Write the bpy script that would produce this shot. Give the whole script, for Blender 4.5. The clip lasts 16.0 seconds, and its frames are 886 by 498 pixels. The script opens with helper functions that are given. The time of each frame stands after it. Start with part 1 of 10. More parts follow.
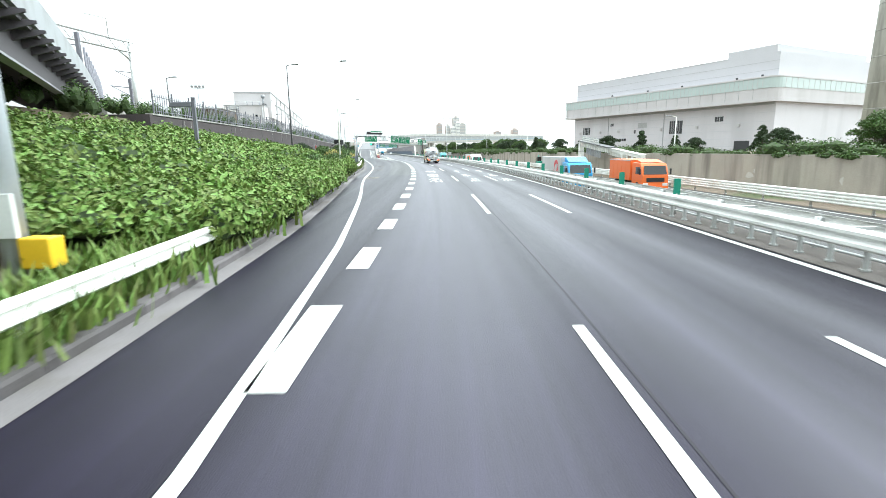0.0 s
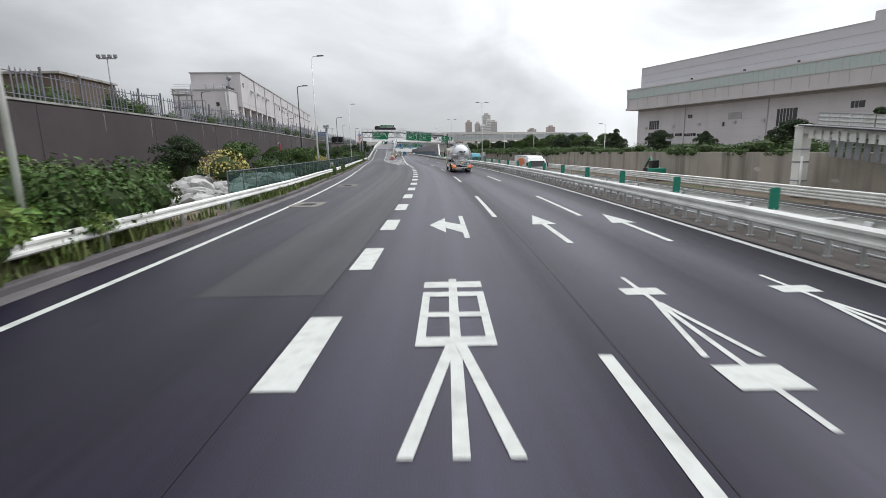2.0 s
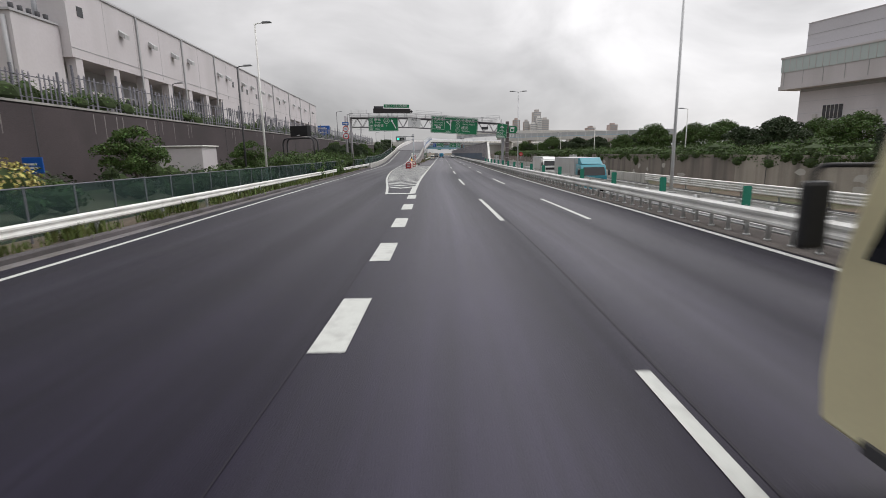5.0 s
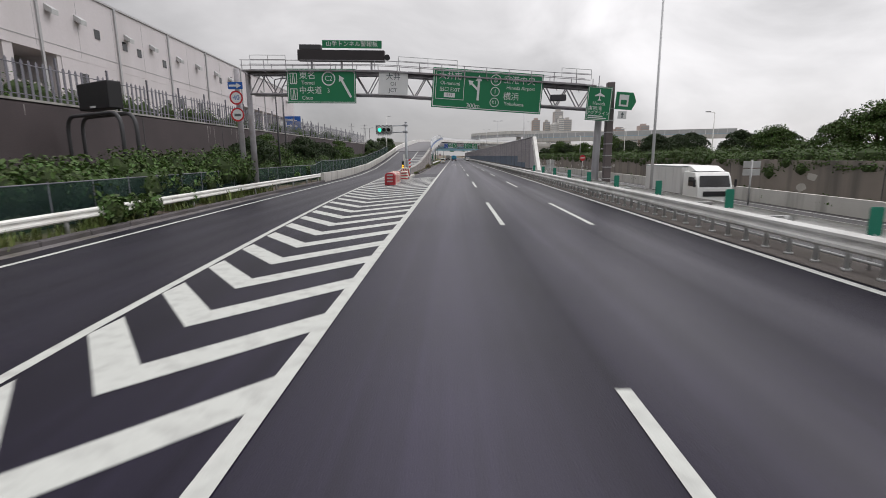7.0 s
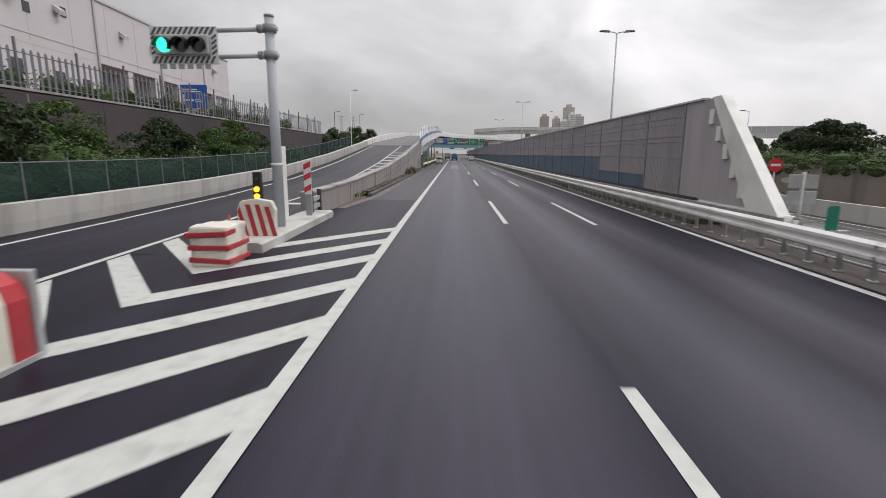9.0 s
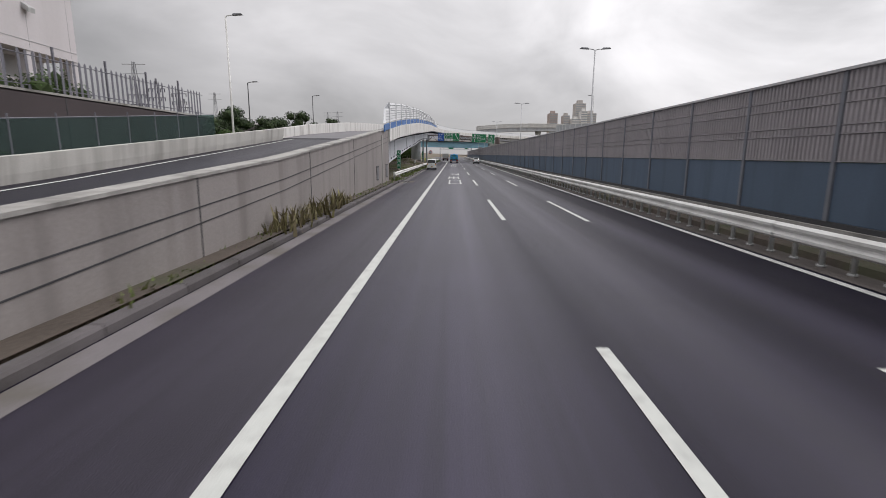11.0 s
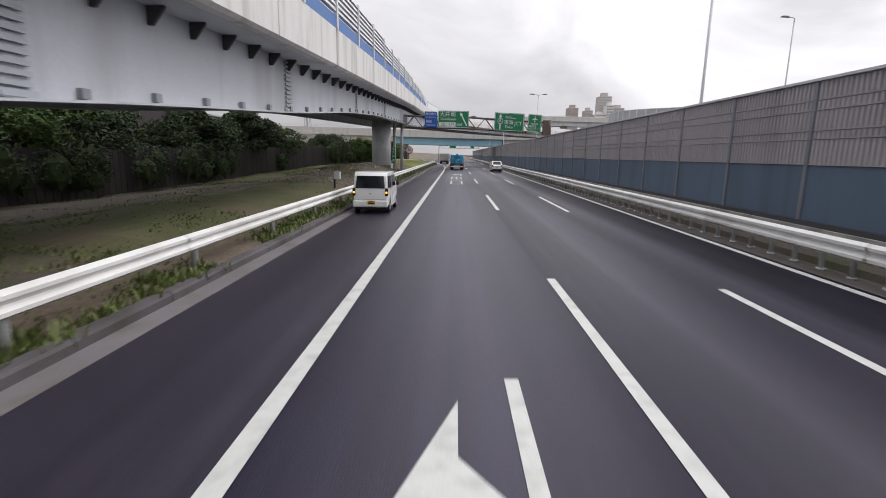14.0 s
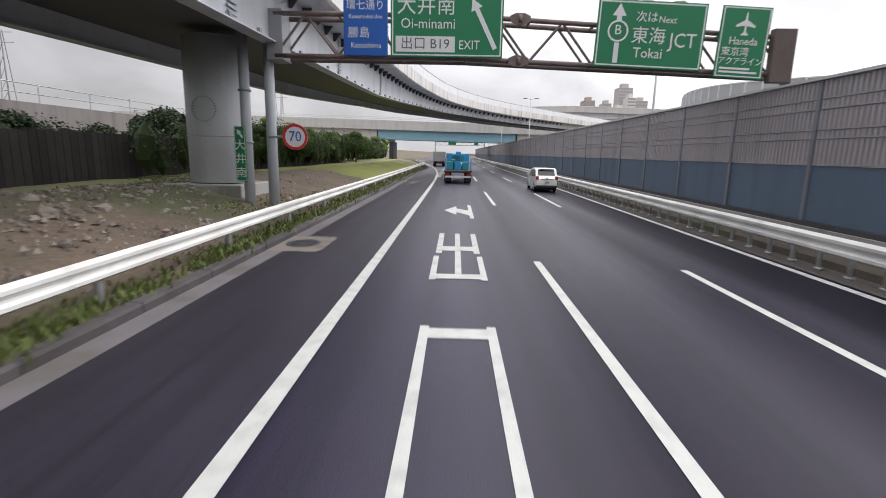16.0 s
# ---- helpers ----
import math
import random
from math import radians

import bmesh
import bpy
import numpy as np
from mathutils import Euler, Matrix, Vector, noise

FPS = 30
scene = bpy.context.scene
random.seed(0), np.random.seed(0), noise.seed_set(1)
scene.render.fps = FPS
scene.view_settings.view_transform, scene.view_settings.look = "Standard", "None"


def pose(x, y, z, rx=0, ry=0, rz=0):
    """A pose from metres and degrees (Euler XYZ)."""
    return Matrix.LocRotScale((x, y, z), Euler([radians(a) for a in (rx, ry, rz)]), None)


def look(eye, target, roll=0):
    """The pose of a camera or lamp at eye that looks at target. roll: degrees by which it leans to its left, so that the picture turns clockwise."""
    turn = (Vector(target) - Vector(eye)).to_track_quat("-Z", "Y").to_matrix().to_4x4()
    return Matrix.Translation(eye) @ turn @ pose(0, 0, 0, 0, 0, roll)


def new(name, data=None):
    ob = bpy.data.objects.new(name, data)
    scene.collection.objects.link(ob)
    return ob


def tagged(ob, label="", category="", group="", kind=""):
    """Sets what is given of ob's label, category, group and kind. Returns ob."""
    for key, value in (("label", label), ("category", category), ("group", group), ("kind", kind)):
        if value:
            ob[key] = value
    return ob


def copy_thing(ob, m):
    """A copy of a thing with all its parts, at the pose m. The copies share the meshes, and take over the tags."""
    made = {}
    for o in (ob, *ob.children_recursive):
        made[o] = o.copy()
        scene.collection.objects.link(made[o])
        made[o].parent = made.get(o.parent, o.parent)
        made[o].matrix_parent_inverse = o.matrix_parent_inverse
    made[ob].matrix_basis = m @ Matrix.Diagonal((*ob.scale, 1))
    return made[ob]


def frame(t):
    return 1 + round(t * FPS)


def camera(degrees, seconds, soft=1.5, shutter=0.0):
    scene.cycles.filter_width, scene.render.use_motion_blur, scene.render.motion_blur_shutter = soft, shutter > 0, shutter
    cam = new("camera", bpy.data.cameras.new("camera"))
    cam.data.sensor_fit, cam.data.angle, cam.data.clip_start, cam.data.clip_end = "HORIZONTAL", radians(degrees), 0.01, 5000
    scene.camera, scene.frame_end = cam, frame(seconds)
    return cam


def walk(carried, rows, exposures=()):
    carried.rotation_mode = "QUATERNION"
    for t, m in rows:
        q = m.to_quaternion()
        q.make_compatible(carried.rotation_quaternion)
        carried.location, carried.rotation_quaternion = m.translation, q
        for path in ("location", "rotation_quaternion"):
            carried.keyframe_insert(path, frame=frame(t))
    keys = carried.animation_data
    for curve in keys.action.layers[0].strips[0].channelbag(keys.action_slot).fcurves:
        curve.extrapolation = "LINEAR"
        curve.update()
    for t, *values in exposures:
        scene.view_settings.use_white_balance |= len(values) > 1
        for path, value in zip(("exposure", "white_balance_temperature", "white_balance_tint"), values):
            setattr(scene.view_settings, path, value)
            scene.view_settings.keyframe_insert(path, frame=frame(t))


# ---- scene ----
cam = camera(83.8, 16.0, soft=0.6, shutter=0.13)
# seconds, x, y, z, yaw, pitch, roll
PATH = [
    (0, -7.99, -2.95, 2.320, -8.04, -11.27, -0.72),
    (0.5, -6.521, 7.149, 2.320, -7.19, -11.46, -0.86),
    (1, -5.173, 17.477, 2.320, -6.35, -11.35, -0.79),
    (1.5, -3.960, 27.685, 2.320, -5.49, -11.12, -0.94),
    (2, -2.873, 37.812, 2.320, -4.68, -11.24, -1.12),
    (2.5, -1.962, 47.891, 2.320, -3.89, -11.26, -1.06),
    (3, -1.166, 57.947, 2.320, -3.06, -11.00, -1.07),
    (3.5, -0.477, 67.998, 2.320, -2.29, -10.92, -1.14),
    (4, 0.079, 78.057, 2.320, -1.43, -10.99, -1.16),
    (6.5, 0.378, 128.526, 2.320, 1.26, -10.92, -0.75),
    (7, 0.159, 138.618, 2.320, 1.37, -10.69, -0.63),
    (7.5, 0.050, 148.690, 2.320, 1.35, -10.79, -0.52),
    (8, 0.015, 158.729, 2.320, 1.26, -10.75, -0.23),
    (8.5, 0.008, 168.723, 2.320, 1.30, -10.81, 0.03),
    (9, 0.007, 178.661, 2.320, 1.19, -10.94, 0.42),
    (11.5, -0.066, 227.247, 2.320, 1.06, -10.80, 0.46),
    (12, -0.031, 236.735, 2.320, 1.21, -10.66, 0.73),
    (12.5, -0.008, 246.163, 2.320, 1.33, -10.69, 0.40),
    (13, -0.007, 255.550, 2.320, 1.36, -10.74, 0.20),
    (13.5, -0.036, 264.921, 2.320, 1.25, -10.85, 0.51),
    (14, -0.090, 274.310, 2.320, 1.25, -10.84, 0.98),
    (14.5, -0.088, 283.756, 2.320, 1.47, -11.06, 1.42),
    (15, -0.037, 293.309, 2.320, 1.62, -10.93, 1.14),
    (15.5, -0.029, 303.028, 2.320, 1.54, -10.87, 0.88),
    (16, -0.055, 312.984, 2.320, 1.23, -11.01, 1.17),
]


def aim(x, y, z, yaw, pitch, roll):
    a, b = radians(yaw), radians(pitch)
    return look((x, y, z), (x - math.sin(a) * math.cos(b), y + math.cos(a) * math.cos(b), z + math.sin(b)), roll)


walk(cam, [(t, aim(*row)) for t, *row in PATH],
     exposures=[(0, 1.5, 5900, 1), (0.3, 1.2, 5900, 1), (0.6, 0.9, 5920, 3), (1.0, 0.58, 5950, 5), (1.5, 0.34, 6000, 8), (2.5, 0.1, 6200, 15), (4.0, 0.0, 6350, 15), (7.0, -0.1, 6350, 16), (12.0, -0.05, 6300, 17), (14.0, 0.16, 6250, 18), (15.0, 0.27, 6250, 18), (16.0, 0.47, 6250, 17)])

# ---- sky and light: a bright overcast day ----
world = bpy.data.worlds.new("overcast_sky")
scene.world = world
world.use_nodes = True
wn, wl = world.node_tree.nodes, world.node_tree.links
wn.clear()
SUN_UP, SUN_ROUND = radians(50), radians(65)
sky = wn.new("ShaderNodeTexSky")
sky.sky_type, sky.sun_disc, sky.sun_elevation, sky.sun_rotation = "NISHITA", False, SUN_UP, SUN_ROUND
coord = wn.new("ShaderNodeTexCoord")
squash = wn.new("ShaderNodeMapping")
squash.inputs["Scale"].default_value = (1.0, 1.0, 2.0)
cloud = wn.new("ShaderNodeTexNoise")
cloud.inputs["Scale"].default_value, cloud.inputs["Detail"].default_value, cloud.inputs["Roughness"].default_value = 2.3, 6.0, 0.5
cloud.inputs["Distortion"].default_value = 0.5
tone = wn.new("ShaderNodeValToRGB")
tone.color_ramp.elements[0].position, tone.color_ramp.elements[0].color = 0.32, (0.51, 0.512, 0.49, 1)
tone.color_ramp.elements[1].position, tone.color_ramp.elements[1].color = 0.64, (0.95, 0.95, 0.91, 1)
# the veiled sun brightens its side of the cloud
toward, glow, lift = wn.new("ShaderNodeVectorMath"), wn.new("ShaderNodeMapRange"), wn.new("ShaderNodeMath")
toward.operation, lift.operation = "DOT_PRODUCT", "MULTIPLY"
toward.inputs[1].default_value = (math.sin(SUN_ROUND) * math.cos(SUN_UP), math.cos(SUN_ROUND) * math.cos(SUN_UP), math.sin(SUN_UP))
glow.inputs["From Min"].default_value, glow.inputs["From Max"].default_value = 0.0, 0.85
glow.inputs["To Min"].default_value, glow.inputs["To Max"].default_value = 0.66, 1.72
# an overcast dome is brightest overhead
split, dome = wn.new("ShaderNodeSeparateXYZ"), wn.new("ShaderNodeMapRange")
dome.inputs["To Min"].default_value, dome.inputs["To Max"].default_value = 0.75, 1.44
skybg, cloudbg, mixbg, wout = wn.new("ShaderNodeBackground"), wn.new("ShaderNodeBackground"), wn.new("ShaderNodeMixShader"), wn.new("ShaderNodeOutputWorld")
skybg.inputs["Strength"].default_value, cloudbg.inputs["Strength"].default_value = 0.1, 0.92
mixbg.inputs[0].default_value = 0.96
for a, b in ((coord.outputs["Generated"], toward.inputs[0]), (toward.outputs["Value"], glow.inputs["Value"]), (glow.outputs["Result"], lift.inputs[0]), (coord.outputs["Generated"], split.inputs[0]), (split.outputs["Z"], dome.inputs["Value"]), (dome.outputs["Result"], lift.inputs[1]), (lift.outputs[0], cloudbg.inputs["Strength"]), (coord.outputs["Generated"], squash.inputs["Vector"]), (squash.outputs["Vector"], cloud.inputs["Vector"]),
             (cloud.outputs["Fac"], tone.inputs["Fac"]), (tone.outputs["Color"], cloudbg.inputs["Color"]), (sky.outputs["Color"], skybg.inputs["Color"]),
             (skybg.outputs[0], mixbg.inputs[1]), (cloudbg.outputs[0], mixbg.inputs[2]), (mixbg.outputs[0], wout.inputs["Surface"])):
    wl.new(a, b)
sun = new("sun", bpy.data.lights.new("sun", "SUN"))
sun.data.energy, sun.data.angle, sun.data.color = 0.8, radians(25), (1.0, 0.97, 0.92)
sun.matrix_basis = look((0, 0, 60), (0 - 40 * math.sin(SUN_ROUND), 0 - 40 * math.cos(SUN_ROUND), 60 - 40 * math.tan(SUN_UP)))

# ---- the road's line: stations along it (s), metres to its right (lat) ----
STATION = np.arange(-400.0, 1400.0, 1.0)
BEND = np.radians(np.interp(STATION, [-60, -20, 10, 40, 70, 100, 125, 150], [-13.1, -10.045, -7.723, -5.505, -3.212, -0.759, 1.795, 0]))
BEND = np.convolve(np.pad(BEND, 10, "edge"), np.ones(21) / 21, "valid")
LINE_X = np.r_[0, np.cumsum(-np.sin((BEND[1:] + BEND[:-1]) / 2))]
LINE_Y = np.r_[0, np.cumsum(np.cos((BEND[1:] + BEND[:-1]) / 2))]
LINE_X, LINE_Y = LINE_X - LINE_X[-1], LINE_Y - LINE_Y[400]


def at(s, lat, z=0.0, far=1e9):
    """The place at a station, so far to the right of the lane's middle."""
    t = float(np.interp(s, STATION, BEND)) * math.exp(-abs(lat) / far)
    return Vector((float(np.interp(s, STATION, LINE_X)) + lat * math.cos(t), float(np.interp(s, STATION, LINE_Y)) + lat * math.sin(t), z))


def facing(s):
    """Degrees by which the road's line turns to the left at a station."""
    return math.degrees(float(np.interp(s, STATION, BEND)))


def stand(s, lat, z=0.0, turn=0.0):
    p = at(s, lat, z)
    return pose(p.x, p.y, p.z, 0, 0, facing(s) + turn)


def curve_of(*pairs):
    xs, ys = [p[0] for p in pairs], [p[1] for p in pairs]
    return lambda s: float(np.interp(s, xs, ys))


# left edge line, left kerb, heights of the ramp that climbs away on the left
EDGE_LEFT = curve_of((-60, -1.75), (0, -1.9), (9, -2.6), (22, -4.0), (34, -5.4), (42, -6.1), (53, -6.55), (66, -7.1), (85, -8.1), (100, -8.9), (120, -9.5), (150, -9.9), (170, -10.6), (190, -11.2), (206, -12.0), (230, -12.6), (258, -12.8))
KERB_LEFT = curve_of((-60, -4.0), (0, -4.2), (12, -4.8), (23, -5.8), (36, -7.0), (49, -7.8), (68, -8.5), (80, -9.3), (100, -10.0), (117, -10.5), (150, -11.0), (170, -11.7), (190, -12.2), (206, -13.0), (230, -13.5), (258, -13.5))
GORE_LEFT = curve_of((128, -3.3), (135, -3.85), (145, -4.9), (155, -5.75), (165, -6.5), (175, -7.0), (185, -7.4), (195, -7.8), (258, -8.3))
RAMP_Z = curve_of((196, 0.0), (205, 0.05), (218, 0.4), (233, 1.3), (245, 2.3), (258, 3.4))
EXIT = curve_of((392, 0.0), (400, 0.6), (410, 1.8), (425, 3.6), (445, 6.5), (470, 9.0))    # widening where the exit lane leaves
MEDIAN = 7.2        # right edge line
RAIL_RIGHT = 7.75

# ---- materials ----
def mat(name, colour, rough=0.7, metal=0.0, vary=0.12, scale=3.0, fine=60.0, bump=0.0, stain=None, stain_amount=0.0, stain_scale=0.6, spec=0.5, piece=0.0, streak=False, coat=0.0, space="Object"):
    """A surface with broad and fine variation in tone and roughness, stains, and fine relief."""
    m = bpy.data.materials.new(name)
    m.use_nodes = True
    n, l = m.node_tree.nodes, m.node_tree.links
    bsdf = n["Principled BSDF"]
    bsdf.inputs["Roughness"].default_value, bsdf.inputs["Metallic"].default_value = rough, metal
    bsdf.inputs["Specular IOR Level"].default_value, bsdf.inputs["Coat Weight"].default_value = spec, coat
    tc = n.new("ShaderNodeTexCoord")
    vec = tc.outputs["Object"]
    if space == "World":
        geo = n.new("ShaderNodeNewGeometry")
        vec = geo.outputs["Position"]
    big, small = n.new("ShaderNodeTexNoise"), n.new("ShaderNodeTexNoise")
    for node, sc, det in ((big, scale, 4.0), (small, fine, 3.0)):
        node.inputs["Scale"].default_value, node.inputs["Detail"].default_value = sc, det
        l.new(vec, node.inputs["Vector"])
    add = n.new("ShaderNodeMath"); add.operation = "ADD"
    l.new(big.outputs["Fac"], add.inputs[0]); l.new(small.outputs["Fac"], add.inputs[1])
    span = n.new("ShaderNodeMapRange")
    span.inputs["From Min"].default_value, span.inputs["From Max"].default_value = 0.6, 1.4
    span.inputs["To Min"].default_value, span.inputs["To Max"].default_value = 1 - vary, 1 + vary
    l.new(add.outputs[0], span.inputs["Value"])
    mul = n.new("ShaderNodeMix"); mul.data_type, mul.blend_type = "RGBA", "MULTIPLY"
    mul.inputs["Factor"].default_value = 1.0
    mul.inputs["A"].default_value = (*colour, 1)
    grey = n.new("ShaderNodeCombineColor")
    val = span.outputs["Result"]
    if piece:
        info = n.new("ShaderNodeObjectInfo")
        pr = n.new("ShaderNodeMapRange"); pr.inputs["To Min"].default_value, pr.inputs["To Max"].default_value = 1 - piece, 1 + piece
        l.new(info.outputs["Random"], pr.inputs["Value"])
        pm = n.new("ShaderNodeMath"); pm.operation = "MULTIPLY"
        l.new(val, pm.inputs[0]); l.new(pr.outputs["Result"], pm.inputs[1])
        val = pm.outputs[0]
    for k in ("Red", "Green", "Blue"):
        l.new(val, grey.inputs[k])
    l.new(grey.outputs["Color"], mul.inputs["B"])
    out = mul.outputs["Result"]
    if stain:
        st, rp, mx = n.new("ShaderNodeTexNoise"), n.new("ShaderNodeMapRange"), n.new("ShaderNodeMix")
        mp = n.new("ShaderNodeMapping")
        mp.inputs["Scale"].default_value = (3.0, 3.0, 0.35) if streak else (1, 1, 1)
        l.new(vec, mp.inputs["Vector"]); l.new(mp.outputs["Vector"], st.inputs["Vector"])
        st.inputs["Scale"].default_value, st.inputs["Detail"].default_value = stain_scale, 6.0
        rp.inputs["From Min"].default_value, rp.inputs["From Max"].default_value = 0.48, 0.7
        rp.inputs["To Max"].default_value = stain_amount
        l.new(st.outputs["Fac"], rp.inputs["Value"])
        mx.data_type = "RGBA"
        mx.inputs["B"].default_value = (*stain, 1)
        l.new(rp.outputs["Result"], mx.inputs["Factor"]); l.new(out, mx.inputs["A"])
        out = mx.outputs["Result"]
    l.new(out, bsdf.inputs["Base Color"])
    rr = n.new("ShaderNodeMapRange")
    rr.inputs["To Min"].default_value, rr.inputs["To Max"].default_value = max(0.02, rough - 0.08), min(1, rough + 0.08)
    l.new(big.outputs["Fac"], rr.inputs["Value"]); l.new(rr.outputs["Result"], bsdf.inputs["Roughness"])
    if bump:
        b = n.new("ShaderNodeBump")
        b.inputs["Strength"].default_value, b.inputs["Distance"].default_value = min(1.0, bump), 0.02
        l.new(small.outputs["Fac"], b.inputs["Height"]); l.new(b.outputs["Normal"], bsdf.inputs["Normal"])
    return m


def lamp_mat(name, colour, strength):
    m = bpy.data.materials.new(name)
    m.use_nodes = True
    b = m.node_tree.nodes["Principled BSDF"]
    b.inputs["Base Color"].default_value, b.inputs["Roughness"].default_value = (*colour, 1), 0.3
    b.inputs["Emission Color"].default_value, b.inputs["Emission Strength"].default_value = (*colour, 1), strength
    return m


def glass_mat(name, colour, rough=0.08):
    m = bpy.data.materials.new(name)
    m.use_nodes = True
    b = m.node_tree.nodes["Principled BSDF"]
    b.inputs["Base Color"].default_value, b.inputs["Roughness"].default_value = (*colour, 1), rough
    b.inputs["Specular IOR Level"].default_value = 0.8
    return m


def asphalt_mat(name, tone, worn=0.35, left=0.66):
    """Dense grey asphalt: fine stones, long wheel-worn bands along the road, and patches."""
    m = mat(name, tone, rough=0.62, vary=0.26, scale=0.5, fine=55.0, bump=0.3, spec=0.17, space="World")
    n, l = m.node_tree.nodes, m.node_tree.links
    bsdf = n["Principled BSDF"]
    was = bsdf.inputs["Base Color"].links[0].from_socket
    uv = n.new("ShaderNodeUVMap")
    mp = n.new("ShaderNodeMapping"); mp.inputs["Scale"].default_value = (0.9, 0.012, 1)
    band = n.new("ShaderNodeTexNoise"); band.inputs["Scale"].default_value, band.inputs["Detail"].default_value = 1.0, 3.0
    l.new(uv.outputs["UV"], mp.inputs["Vector"]); l.new(mp.outputs["Vector"], band.inputs["Vector"])
    sp = n.new("ShaderNodeMapRange")
    sp.inputs["From Min"].default_value, sp.inputs["From Max"].default_value = 0.3, 0.7
    sp.inputs["To Min"].default_value, sp.inputs["To Max"].default_value = 1 - worn * 0.6, 1 + worn
    l.new(band.outputs["Fac"], sp.inputs["Value"])
    mx = n.new("ShaderNodeMix"); mx.data_type, mx.blend_type = "RGBA", "MULTIPLY"
    mx.inputs["Factor"].default_value = 1.0
    cc = n.new("ShaderNodeCombineColor")
    for k in ("Red", "Green", "Blue"):
        l.new(sp.outputs["Result"], cc.inputs[k])
    # lanes laid and worn apart: the middle lane polished pale, the outer ones darker, partly to paint in lens
    # vignetting
    lane, spread, cut = n.new("ShaderNodeValToRGB"), n.new("ShaderNodeMapRange"), n.new("ShaderNodeSeparateXYZ")
    spread.inputs["From Min"].default_value, spread.inputs["From Max"].default_value = -14.0, 8.0
    l.new(uv.outputs["UV"], cut.inputs[0]); l.new(cut.outputs["X"], spread.inputs["Value"]); l.new(spread.outputs["Result"], lane.inputs["Fac"])
    ramp = lane.color_ramp
    for lat, v in ((-6.0, left), (-2.0, left), (-1.65, 0.85), (-0.6, 1.2), (0.3, 1.42), (1.0, 1.1), (1.7, 0.68), (2.4, 0.9), (3.2, 1.2), (3.9, 0.8), (4.4, 0.66), (5.3, 1.0), (5.9, 0.6), (6.8, 0.55)):
        el = ramp.elements.new((lat + 14) / 22)
        el.color = (v * 0.8, v * 0.8, v * 0.8, 1)
    ramp.elements[0].color, ramp.elements[-1].color = (0.51, 0.51, 0.51, 1), (0.54, 0.54, 0.54, 1)
    mp2 = n.new("ShaderNodeMapping"); mp2.inputs["Scale"].default_value = (6.0, 0.07, 1)
    streak = n.new("ShaderNodeTexNoise"); streak.inputs["Scale"].default_value, streak.inputs["Detail"].default_value = 1.0, 5.0
    l.new(uv.outputs["UV"], mp2.inputs["Vector"]); l.new(mp2.outputs["Vector"], streak.inputs["Vector"])
    sr = n.new("ShaderNodeMapRange")
    sr.inputs["From Min"].default_value, sr.inputs["From Max"].default_value = 0.3, 0.7
    sr.inputs["To Min"].default_value, sr.inputs["To Max"].default_value = 1.0, 1.5
    l.new(streak.outputs["Fac"], sr.inputs["Value"])
    both = n.new("ShaderNodeMath"); both.operation = "MULTIPLY"
    third = n.new("ShaderNodeMath"); third.operation = "MULTIPLY"
    l.new(sp.outputs["Result"], both.inputs[0]); l.new(lane.outputs["Color"], both.inputs[1])
    l.new(both.outputs[0], third.inputs[0]); l.new(sr.outputs["Result"], third.inputs[1])
    for k in ("Red", "Green", "Blue"):
        l.new(third.outputs[0], cc.inputs[k])
    l.new(was, mx.inputs["A"]); l.new(cc.outputs["Color"], mx.inputs["B"]); l.new(mx.outputs["Result"], bsdf.inputs["Base Color"])
    r2 = n.new("ShaderNodeMapRange")
    r2.inputs["To Min"].default_value, r2.inputs["To Max"].default_value = 0.5, 0.3
    l.new(band.outputs["Fac"], r2.inputs["Value"]); l.new(r2.outputs["Result"], bsdf.inputs["Roughness"])
    # wheel-polished tracks shine more than the rough strips between them
    shine = n.new("ShaderNodeMapRange")
    shine.inputs["From Min"].default_value, shine.inputs["From Max"].default_value = 0.44, 1.1
    shine.inputs["To Min"].default_value, shine.inputs["To Max"].default_value = 0.08, 0.42
    l.new(lane.outputs["Color"], shine.inputs["Value"]); l.new(shine.outputs["Result"], bsdf.inputs["Specular IOR Level"])
    return m


ASPHALT = asphalt_mat("asphalt", (0.0168, 0.0138, 0.0285))
ASPHALT_FAR = asphalt_mat("asphalt_side", (0.065, 0.063, 0.066), 0.25)
PAINT = mat("road_paint", (0.52, 0.535, 0.505), 0.6, vary=0.09, scale=6.0, fine=60, bump=0.2, stain=(0.30, 0.30, 0.29), stain_amount=0.5, stain_scale=3.5, space="World")
CONCRETE = mat("concrete", (0.36, 0.35, 0.33), 0.85, vary=0.16, scale=0.5, fine=25, bump=0.25, stain=(0.14, 0.135, 0.125), stain_amount=0.8, stain_scale=0.35, streak=True, space="World")
CONCRETE_PALE = mat("pale_concrete", (0.52, 0.51, 0.48), 0.85, vary=0.12, scale=0.6, fine=30, bump=0.2, stain=(0.26, 0.25, 0.23), stain_amount=0.7, stain_scale=0.4, streak=True, space="World")
CONCRETE_DARK = mat("dark_concrete", (0.068, 0.055, 0.058), 0.9, vary=0.3, scale=0.3, fine=18, bump=0.3, stain=(0.045, 0.038, 0.04), stain_amount=0.6, stain_scale=0.25, space="World")
RAMPWALL = mat("grey_wall_concrete", (0.285, 0.262, 0.252), 0.88, vary=0.16, scale=0.35, fine=22, bump=0.25, stain=(0.185, 0.168, 0.162), stain_amount=0.75, stain_scale=0.4, streak=True, space="World")
